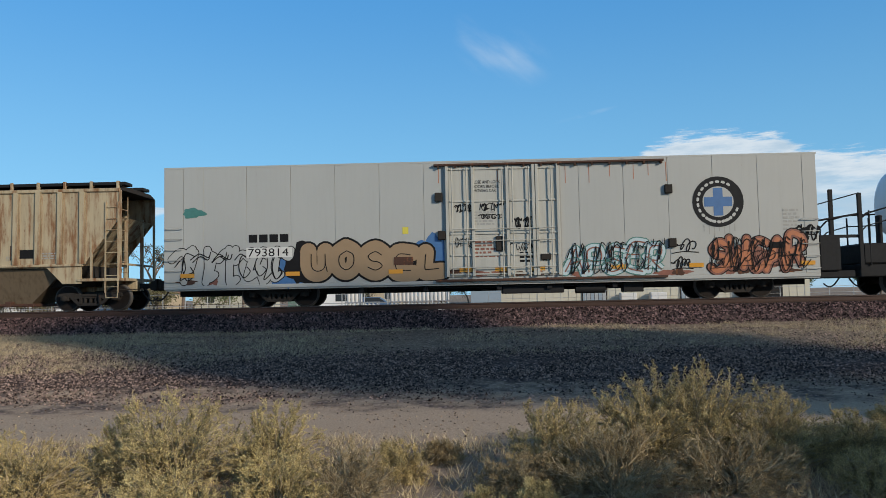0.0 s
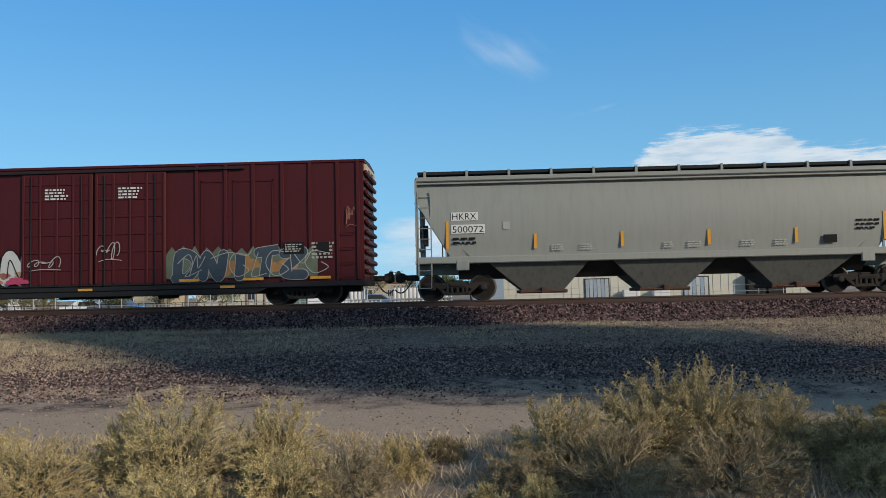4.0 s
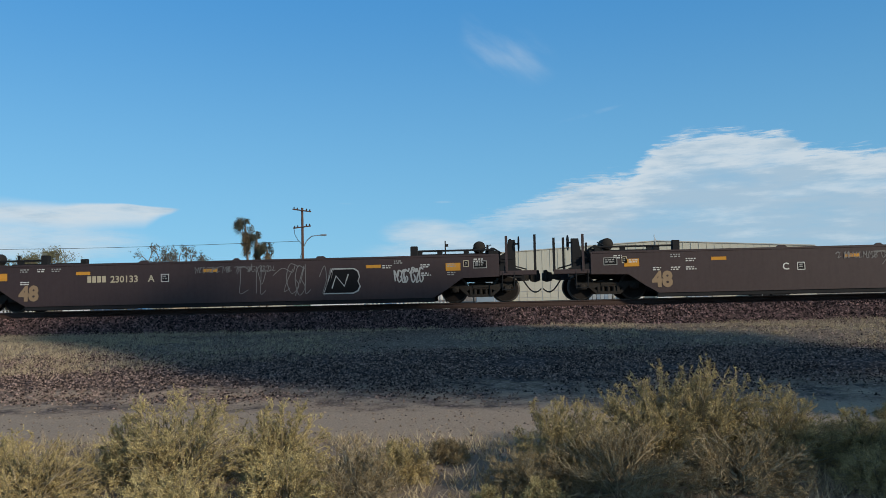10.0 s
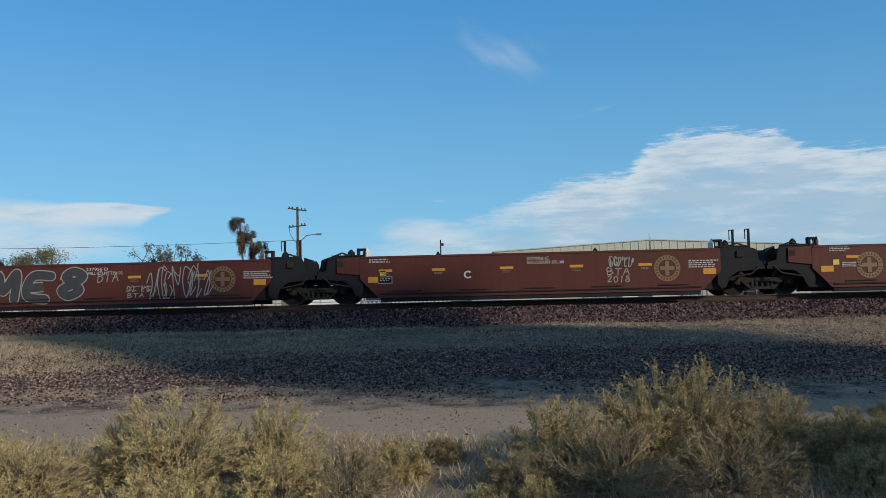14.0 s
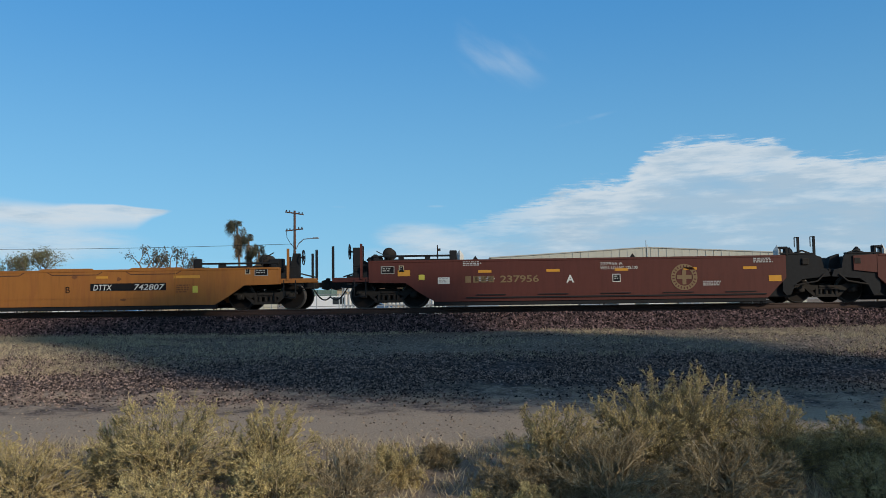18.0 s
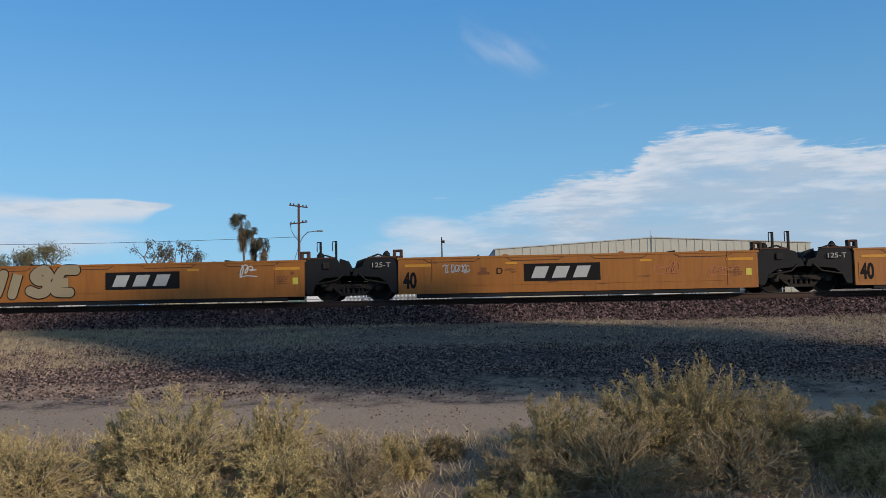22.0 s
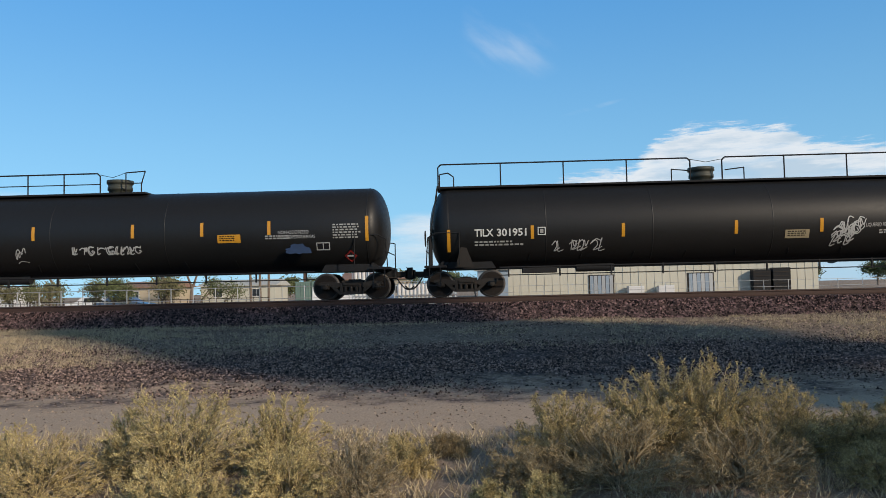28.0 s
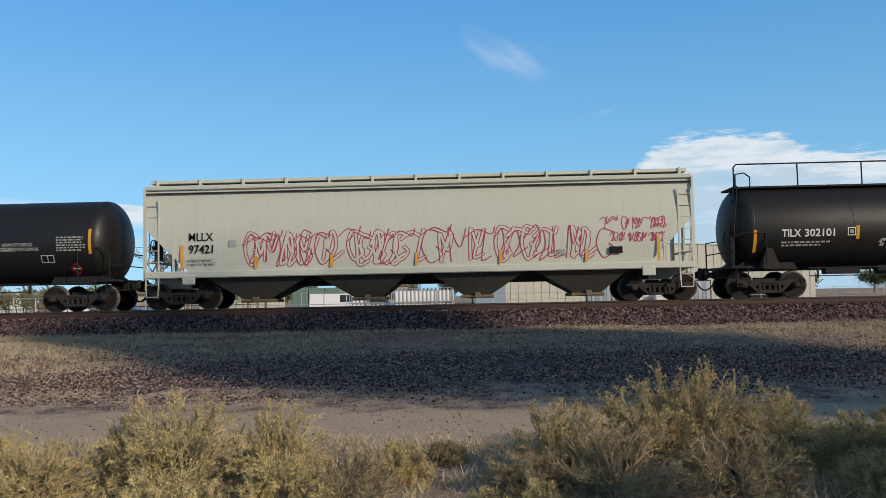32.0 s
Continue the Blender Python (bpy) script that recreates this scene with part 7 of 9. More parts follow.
    tx, tz = (-8.02, 2.05) if full else (-8.36, 2.27)
    wrap(letters(c, "TILX", tx, tz, 0.24, Y, CHALK, bold=0.02, width=0.64))
    wrap(letters(c, number, tx + (0.76 if full else 0.87), tz, 0.24, Y, CHALK, bold=0.02, width=1.0 if full else 1.13))
    wrap(bars(c, tx, tz - 0.36, 1.65, 0.20, 2, Y, GREY, seed=seed))
    bx = tx + (2.14 if full and not late else 2.18 if late else 2.42)
    shell(bx, bx + 0.27, tz, tz + 0.27, CHALK, Y, "data_plate")
    shell(bx + 0.03, bx + 0.24, tz + 0.03, tz + 0.24, INK, Y - 0.004, "data_plate")
    shell(bx + 0.08, bx + 0.19, tz + 0.07, tz + 0.20, GREY, Y - 0.008, "data_plate")

    def strip(xx, z0, z1, w=0.10):
        m = M()
        n = 6
        for i in range(n):
            m.patch(xx - w / 2, xx + w / 2, z0 + (z1 - z0) * i / n, z0 + (z1 - z0) * (i + 1) / n, Y)
        wrap(part("reflector", m, AMBER, c, "amber reflective strip"))
    ends, mids = ((-8.90, 8.95), (-6.06, -3.0, 0.77, 3.6, 6.52)) if full and not late else ((-8.90, 9.02), (-5.5, -1.86, 0.87, 3.63, 6.32)) if late else ((-9.0, 9.0), (-6.16, -2.57, 0.91, 3.32, 5.64))
    low = 0.0 if full else 0.3
    for xx in ends:
        strip(xx, 1.55 if full else 2.0, 2.30 if full else 2.85, 0.11)
    for xx in mids:
        strip(xx, 1.93 if full else 2.28, 2.38 if full else 2.75, 0.11)
    yx = 3.05 if late else 2.4 if full else 3.85
    shell(yx, yx + 0.80, 1.74 + low, 2.02 + low, AMBER if late or not full else OLIVE, Y, "placard", "yellow notice plate")
    wrap(bars(c, yx + 0.08, 1.78 + low, 0.64, 0.2, 3, Y - 0.004, INK, seed=seed + 3))
    # data table, placards and service words near the end
    ax = 7.82 if late else 7.77 if full else 7.83
    az = 2.20 if late else 2.16
    if full:
        shell(ax, ax + 1.05, az, az + 0.56, CHALK, Y, "data_plate", "white printed data table")
        wrap(bars(c, ax + 0.06, az + 0.05, 0.93, 0.46, 5, Y - 0.004, GREY, seed=seed + 5))
        shell(ax + 0.40, ax + 0.72, az + 0.12, az + 0.20, INK, Y - 0.007, "data_plate")
    else:
        wrap(bars(c, ax, 2.07, 1.05, 0.53, 6, Y - 0.004, GREY, seed=seed + 5))
    if full and not late:
        splash(c, 7.10, 2.98, 0.40, 0.13, CHALK, Y, seed)
        wrap(c.children[-1])
        splash(c, 7.05, 2.34, 0.34, 0.07, CHALK, Y, seed + 1)
        wrap(c.children[-1])
        wrap(letters(c, "NON-ODORIZED", 6.70, 2.76, 0.11, Y, CHALK, bold=0.01, width=0.92))
        wrap(letters(c, "LIQUEFIED PETROLEUM GAS", 5.06, 2.06, 0.12, Y, SILVER, bold=0.01, width=1.36))
    elif late:
        for q, words in enumerate(("NON-ODORIZED", "LIQUEFIED", "PETROLEUM GAS")):
            wrap(letters(c, words, 7.80 + (0.1 if q == 1 else 0), 3.13 - 0.15 * q, 0.11, Y, CHALK, bold=0.01, width=0.66 if q == 1 else 0.85))
    else:
        wrap(letters(c, "NON-ODORIZED", 5.95, 2.30, 0.11, Y, SILVER, width=1.05))
        wrap(letters(c, "LIQUEFIED PETROLEUM GAS", 5.95, 2.14, 0.11, Y, SILVER, width=1.26))
    wrap(bars(c, 5.5 if not late else 6.03, 1.80 + low, 0.95, 0.16, 2, Y, SILVER if full else GREY, seed=seed + 8))
    qx = 7.52 if late else 7.0 if full else 7.25
    shell(qx, qx + 0.46, 1.72, 1.98, SILVER, Y, "data_plate")
    shell(qx + 0.03, qx + 0.22, 1.75, 1.95, INK, Y - 0.004, "data_plate")
    shell(qx + 0.25, qx + 0.43, 1.75, 1.95, INK, Y - 0.004, "data_plate")
    m = M()
    m.add([(8.40, -1.515, 1.30), (8.62, -1.515, 1.51), (8.40, -1.515, 1.72), (8.18, -1.515, 1.51)], [(0, 1, 2, 3)])
    wrap(part("hazard_placard", m, SIGNRED, c, "red diamond hazard placard"))
    m = M()
    m.patch(8.27, 8.53, 1.485, 1.535, Y - 0.008)
    wrap(part("placard_band", m, CHALK, c))
    if graffiti:
        x0, x1, z0, z1, n, wd = {1: (-5.35, -3.6, 1.50, 1.86, 4, 0.03), 2: (-1.3, 1.2, 1.75, 2.0, 9, 0.035), 3: (-4.75, -4.3, 1.70, 1.90, 3, 0.025)}[graffiti]
        for ob in wildstyle(c, x0, x1, z0, z1, [(wd, SILVER)], Y, seed + 20, n, label="thin pale scrawl"):
            wrap(ob)
        if graffiti == 1:
            for q in range(5):
                for ob in wildstyle(c, 3.85 + 0.12 * q, 4.6 + 0.08 * q, 1.45 + 0.13 * q, 1.85 + 0.13 * q, [(0.035, SILVER)], Y - 0.001 * q, seed + 3 * q, 2, label="white sprayed squiggle"):
                    wrap(ob)
        if graffiti == 2:
            wrap(scribble(c, -3.25, -2.95, 1.6, 2.1, 0.03, SILVER, Y, seed, 3))
            splash(c, 6.65, 1.76, 0.42, 0.17, DEEPBLUE, Y, 3)
            wrap(c.children[-1])
    return c


def tanks():
    lab = "black pressure tank car with {} and amber reflectors"
    tank_car(-303.1, lab.format("a short top platform"), "304350", "short", 1, 0)
    tank_car(-324.0, lab.format("a full-length top railing"), "301951", "full", 3, 1)
    tank_car(-344.68, lab.format("a short top platform"), "304381", "short", 4, 2)
    tank_car(-365.64, lab.format("a full-length top railing"), "302101", "full", 2, 3)
    tank_car(-406.2, lab.format("a short top platform"), "301944", "short", 5, 0)


def front_car():
    """The car ahead of the reefer: only its black end platform and pale shell come into view."""
    c = car_thing("tank_car", 24.0, "pale tank car with a black railed end platform", "rail car")
    m = M()
    m.lathe([(-8.9, 0.02), (-8.86, 0.8), (-8.7, 1.15), (-8.3, 1.42), (9.0, 1.42), (9.4, 0.8), (9.45, 0.02)], "x", (0, 0, 3.2), 40)
    part("tank_shell", m, TANK_WHITE, c)
    u = M()
    u.box(-10.6, 10.6, -1.35, 1.35, 0.62, 1.05, 0.03)
    u.box(-10.5, -7.0, -1.42, 1.42, 1.05, 1.75, 0.05)
    part("underframe", u, BLACK, c)
    r = M()
    for y in (-1.4, 1.4):
        pts = [(-10.6, y, 2.5), (-10.35, y, 2.75), (-9.6, y, 2.95), (-6.5, y, 3.0)]
        r.path(pts, 0.03)
        r.path([(p[0], p[1], p[2] - 0.42) for p in pts], 0.022)
        for xx in (-10.6, -10.25, -9.6, -8.8, -7.8, -6.8):
            r.tube((xx, y, 1.0), (xx, y, 2.5 if xx < -10.5 else 2.85), 0.03, 6)
    r.box(-9.85, -9.7, -1.2, -1.0, 1.75, 2.7, 0.02)
    part("end_railing", r, BLACK, c, "black tube railing")
    panel(c, -8.2, -7.5, 3.75, 4.15, CHALK, -1.35, "placard")
    for x in (-8.3, 8.3):
        truck(c, x)
    couple(c, -10.5, -1)


reefer()
tan_hopper()
grey_hopper()
boxcar()
brown_wells()
red_wells()
yellow_wells()
tanks()
cream_hopper()
front_car()


# ---------------------------------------------------------------- yards behind the track
def tube_tree(m, rnd, p, d, length, r, depth, tips, spread=0.55):
    """Limbs of a tree; the tips are gathered for its leaves."""
    steps = 3
    q, way = Vector(p), Vector(d).normalized()
    for i in range(steps):
        way = (way + Vector((rnd.uniform(-1, 1), rnd.uniform(-1, 1), rnd.uniform(-0.4, 0.8))) * 0.18).normalized()
        e = q + way * (length / steps)
        m.tube(q, e, r * (1 - 0.25 * i / steps), 6 if depth > 2 else 4, r * (1 - 0.25 * (i + 1) / steps))
        q = e
        if depth <= 2:
            tips.append((q.copy(), way.copy()))
    if depth == 0:
        return
    for k in range(rnd.choice((2, 3, 3))):
        nd = (way + Vector((rnd.uniform(-1, 1), rnd.uniform(-1, 1), rnd.uniform(-0.5, 0.9))) * spread).normalized()
        tube_tree(m, rnd, q, nd, length * rnd.uniform(0.6, 0.8), r * 0.6, depth - 1, tips, spread)


def leaf_cloud(m, rnd, tips, per, reach, size):
    v, f = [], []
    for p, d in tips:
        for i in range(per):
            o = p + Vector((rnd.gauss(0, reach), rnd.gauss(0, reach), rnd.gauss(0, reach * 0.8)))
            a = Vector((rnd.uniform(-1, 1), rnd.uniform(-1, 1), rnd.uniform(-1, 1))).normalized()
            b = a.orthogonal().normalized()
            s = size * rnd.uniform(0.6, 1.3)
            k = len(v)
            v += [o - a * s, o + b * s * 0.4, o + a * s, o - b * s * 0.4]
            f.append((k, k + 1, k + 2, k + 3))
    m.add(v, f)


BARK = plain("bark", (0.16, 0.12, 0.09), 0.9, 0, 0.4, 4)
LEAF = plain("leaf_green", (0.085, 0.10, 0.035), 0.7, 0, 0.45, 1.5)
LEAFDARK = plain("leaf_dark", (0.045, 0.050, 0.034), 0.7, 0, 0.4, 1.5)
LEAFDRY = plain("leaf_dry", (0.13, 0.12, 0.055), 0.75, 0, 0.4, 1.5)


def tree(x, y, h, seed, leaves=6, reach=0.35, size=0.12, mat=None, label="bare-limbed desert tree with sparse green leaves", depth=3, z=None, spread=0.55, group="trees beyond the track"):
    rnd = random.Random(seed)
    t = thing("tree", label, "tree", (x, y, land(y) if z is None else z), group)
    m, tips = M(), []
    tube_tree(m, rnd, (0, 0, -0.1), (0, 0, 1), h * 0.32, h * 0.028, depth, tips, spread)
    top = max(p.z for p, d in tips)
    k = h / top
    m.v = [(a * k, b * k, c * k) for a, b, c in m.v]
    part("trunk", m, BARK, t)
    c = M()
    leaf_cloud(c, rnd, [(p * k, d) for p, d in tips], leaves, reach, size)
    part("crown", c, mat or LEAF, t)
    return t


# ---------------------------------------------------------------- tall trees added behind the viewer, out of sight, to shade the bank
def shade_trees():
    """They stand in a row along the road to the right, one behind the other towards the sun."""
    for i, (across, along, h, leaves) in enumerate(((3.5, 16.3, 15.0, 30), (4.0, 20.4, 14.9, 28), (5.7, 22.0, 13.0, 28), (5.3, 30.0, 15.0, 28), (7.5, 19.6, 12.5, 28), (1.5, 12.4, 14.6, 26), (5.6, 32.5, 15.0, 24))):
        tree(-0.3 + 0.66 * across + 0.75 * along, 12.8 + 0.75 * across - 0.66 * along, h, 900 + i, leaves, 0.5, 0.36, LEAF,
             "tall leafy tree added out of view to shade the bank", 4, 0.0, 0.30 if i in (4, 5) else 0.42, "trees beside the road")



CREAMWALL = plain("wall_cream", (0.46, 0.445, 0.37), 0.8, 0, 0.06, 0.8)
BEIGE = plain("wall_beige", (0.42, 0.35, 0.25), 0.85, 0, 0.12, 0.8)
WHITEWALL = plain("wall_white", (0.56, 0.56, 0.55), 0.75, 0, 0.08, 0.8)
BLUEWALL = plain("wall_blue", (0.22, 0.28, 0.34), 0.7, 0, 0.12, 0.8)
GREENWALL = plain("container_green", (0.13, 0.20, 0.17), 0.65, 0, 0.2, 0.8)
ROOFING = plain("roof_grey", (0.42, 0.41, 0.37), 0.8, 0, 0.15, 1.0)
ROOFRED = plain("roof_brown", (0.24, 0.14, 0.10), 0.85, 0, 0.2, 1.0)
GLASSDARK = plain("window_dark", (0.03, 0.035, 0.04), 0.15, 0, 0.2, 2.0)
GALV = plain("galvanised", (0.42, 0.43, 0.43), 0.45, 0.7, 0.15, 6.0)
POLEWOOD = plain("pole_wood", (0.10, 0.052, 0.036), 0.9, 0, 0.35, 3.0)
CARWHITE = plain("car_white", (0.70, 0.71, 0.72), 0.25, 0, 0.04)
CARBLUE = plain("car_blue", (0.10, 0.16, 0.26), 0.25, 0, 0.08)
TYRE = plain("tyre", (0.02, 0.02, 0.02), 0.85)


def warehouse():
    w = thing("warehouse", "long cream sheet-metal warehouse with a low gable roof", "building", (24.5, 100.0, 0.1), kind="structure")
    L, D, E, R = 20.3, 45.0, 6.7, 7.75
    m = M()
    m.prism([(-L, 0), (L, 0), (L, E), (0, R), (-L, E)], 0.0, 0.25)
    part("wall", m, CREAMWALL, w)
    # side walls are blue-grey instead of cream: their shade is in the colour
    for x in (-L, L):
        m = M()
        m.box(x - 0.12, x + 0.12, 0.25, D, 0, E)
        part("wall", m, BLUEWALL, w, "side wall with its shade painted in as blue-grey")
    m = M()
    m.prism([(-L, 0), (L, 0), (L, E), (0, R), (-L, E)], D, D + 0.2)
    part("wall", m, CREAMWALL, w)
    for s in (-1, 1):
        m = M()
        a = [(s * (L + 0.15), -0.12, E), (0, -0.12, R + 0.02), (0, D + 0.2, R + 0.02), (s * (L + 0.15), D + 0.2, E)]
        m.loft(a, [(x, y, z + 0.12) for x, y, z in a])
        part("roof", m, ROOFING, w)
    rib = M()
    rib.box(-0.03, 0.03, -0.05, 0.0, 0.0, 1.0)
    for i in range(40):
        x = -L + 0.6 + i * (2 * L - 1.2) / 39
        h = E + (R - E) * (1 - abs(x) / L) - 0.05
        m = M()
        m.box(x - 0.03, x + 0.03, -0.05, 0.0, 0, h)
        part("wall_rib", m, CREAMWALL, w)
    for x, wd, h in ((-7.35, 3.0, 2.75), (5.35, 3.1, 2.75)):
        m = M()
        m.box(x - wd / 2 - 0.12, x + wd / 2 + 0.12, -0.12, -0.02, 0, h + 0.12)
        f = part("door", m, GRIME, w, "dark framed roll-up door")
        for k in range(6):
            q = M()
            q.box(x - wd / 2 + wd * k / 6 + 0.03, x - wd / 2 + wd * (k + 1) / 6 - 0.03, -0.16, -0.12, 0.1, h)
            part("door_leaf", q, GALV if k % 2 else BLUEWALL, f)
    for k in range(2):
        m = M()
        m.box(11.6 + k * 2.5, 13.8 + k * 2.5, -1.3, -0.2, 0, 3.0 + 0.25 * k, 0.02)
        p = part("pallet_stack", m, BLACK, w, "stack of dark crates against the wall")
        for r in range(6):
            q = M()
            q.box(11.62 + k * 2.5, 13.78 + k * 2.5, -1.36, -1.3, 0.25 + r * 0.48, 0.38 + r * 0.48)
            part("slat", q, GRIME, p)
    m = M()
    m.tube((0, 0.5, R), (0, 0.5, R + 1.0), 0.05, 6)
    m.box(-0.2, 0.2, 0.3, 0.5, R - 1.3, R - 0.6)
    m.tube((0, -0.1, R - 1.8), (0, -0.1, R + 0.4), 0.05, 6)
    part("vent_pipe", m, GALV, w)
    for x in (-3.2, 0.6):
        m = M()
        m.box(x - 1.0, x + 1.0, -1.5, -0.3, 0, 1.3, 0.05)
        part("tank_box", m, WHITEWALL, w, "white box beside the wall")


def house(name, x, y, wd, dp, h, wall, roof, label, rh=0.9, wins=3, seed=0):
    c = thing(name, label, "building", (x, y, 0.1), "houses beyond the track")
    m = M()
    m.box(-wd / 2, wd / 2, 0, dp, 0, h)
    part("wall", m, wall, c)
    r = M()
    r.prism_x([(-0.4, h), (dp + 0.4, h), (dp + 0.4, h + 0.12), (dp / 2, h + rh), (-0.4, h + 0.12)], -wd / 2 - 0.4, wd / 2 + 0.4)
    part("roof", r, roof, c)
    rnd = random.Random(seed)
    for i in range(wins):
        xx = -wd / 2 + wd * (i + 0.5) / wins + rnd.uniform(-0.3, 0.3)
        f = M()
        f.box(xx - 0.65, xx + 0.65, -0.07, 0.02, 1.0, 2.2)
        win = part("window", f, WHITEWALL, c)
        g = M()
        g.box(xx - 0.57, xx - 0.03, -0.09, -0.07, 1.08, 2.12)
        g.box(xx + 0.03, xx + 0.57, -0.09, -0.07, 1.08, 2.12)
        part("pane", g, GLASSDARK, win)
    return c


def vehicle(x, y, mat, label, van=False, turn=0):
    c = thing("parked_car", label, "car", (x, y, land(y)))
    c.rotation_euler = (0, 0, radians(turn))
    m = M()
    if van:
        prof = [(-2.5, 0.45), (2.5, 0.45), (2.55, 0.95), (1.7, 1.15), (1.0, 1.85), (-2.45, 1.9), (-2.5, 0.6)]
    else:
        prof = [(-2.4, 0.40), (2.4, 0.40), (2.45, 0.80), (1.3, 0.98), (0.6, 1.45), (-0.9, 1.48), (-1.6, 1.0), (-2.4, 0.92)]
    m.prism(prof, -0.9, 0.9)
    part("body", m, mat, c)
    g = M()
    g.prism([(-0.8, 1.02), (1.1, 1.02), (0.55, 1.40), (-0.7, 1.40)] if not van else [(0.1, 1.15), (1.6, 1.15), (1.0, 1.75), (0.1, 1.75)], -0.915, 0.915)
    part("side_window", g, GLASSDARK, c)
    for a in (-1.5, 1.5):
        for s in (-1, 1):
            w = M()
            w.lathe([(s * 0.72, 0.1), (s * 0.72, 0.33), (s * 0.92, 0.33), (s * 0.92, 0.1)], "y", (a, 0, 0.33), 18)
            part("wheel", w, TYRE, c)
    return c


def bottles():
    """White gas cylinders in tiers."""
    one = M()
    one.lathe([(0.0, 0.13), (0.05, 0.15), (0.80, 0.15), (0.92, 0.08), (1.0, 0.06), (1.0, 0.01)], "z", (0, 0, 0), 12)
    me = one.mesh("bottle", WHITEWALL)
    for k, (x, nx, nz) in enumerate(((-5.6, 15, 2), (-9.0, 4, 3), (-7.7, 4, 1))):
        c = thing("cylinder_rack", "rack of white gas cylinders stacked in tiers", "gas cylinders", (x, 60.0, 0.12), "cylinder racks")
        f = M()
        for t in range(nz + 1):
            f.box(-0.1, nx * 0.31, -0.2, 0.5, t * 1.06 - 0.02, t * 1.06 + 0.02)
        for xx in (-0.1, nx * 0.31):
            f.box(xx - 0.03, xx + 0.03, -0.2, -0.14, 0, nz * 1.06)
        part("rack_frame", f, GALV, c)
        for t in range(nz):
            for i in range(nx):
                part("bottle", me, WHITEWALL, c, "", pose(0.12 + i * 0.31, 0.1, 0.03 + t * 1.06))


def pole_line():
    p = thing("utility_pole", "weathered wooden utility pole with crossarms and a street light", "utility pole", (-17.6, 82.0, 0.1))
    m = M()
    m.tube((0, 0, 0), (0, 0, 11.2), 0.17, 10, 0.12)
    part("pole", m, POLEWOOD, p)
    for z, w, tl in ((10.9, 1.0, 8), (9.1, 0.95, -5)):
        m = M()
        m.tube((-w, -0.15, z + 0.02 * tl), (w, -0.15, z - 0.02 * tl), 0.07, 6)
        a = part("crossarm", m, POLEWOOD, p)
        for x in (-0.85, -0.5, 0.5, 0.85):
            q = M()
            q.lathe([(0, 0.05), (0.1, 0.07), (0.2, 0.04)], "z", (x * w, -0.15, z + 0.05 - 0.02 * tl * x), 8)
            part("insulator", q, GRIME, a)
    m = M()
    m.path([(0.1, -0.1, 6.9), (0.5, -0.3, 7.6), (1.1, -0.6, 8.05), (2.3, -0.8, 8.15)], 0.05)
    arm = part("lamp_arm", m, GALV, p)
    m = M()
    m.box(2.1, 2.75, -0.95, -0.65, 8.05, 8.22, 0.05)
    part("lamp_head", m, GALV, arm)
    m = M()
    m.path([(-0.9, -0.15, 9.1), (-0.8, -0.15, 8.3), (-0.4, -0.15, 7.6), (0, -0.15, 7.2)], 0.03)
    part("drop_cable", m, RUBBER, p)
    w = thing("overhead_wire", "thin dark wires hung from the pole", "wire", (0, 0, 0))
    for k, (z0, z1, x1, sag, y1) in enumerate(((7.7, 8.3, -75.0, 0.45, 82.0),)):
        m = M()
        pts = [(-17.6 + (x1 + 17.6) * i / 16, 82.0 + (y1 - 82) * i / 16, z0 + (z1 - z0) * i / 16 - sag * math.sin(math.pi * i / 16)) for i in range(17)]
        m.path(pts, 0.028, 4)
        part("wire", m, RUBBER, w)
    g = M()
    g.path([(-17.6, 82, 6.8), (-18.8, 82, 3.0)], 0.03, 4)
    part("guy_wire", g, RUBBER, w)
    p = thing("thin_pole", "thin dark pole with a small lamp", "pole", (-2.45, 90.0, 0.1))
    m = M()
    m.tube((0, 0, 0), (0, 0, 7.8), 0.10, 8, 0.07)
    part("pole", m, GRIME, p)
    m = M()
    m.box(0.05, 0.35, -0.1, 0.1, 7.1, 7.4)
    part("lamp_head", m, GRIME, p)


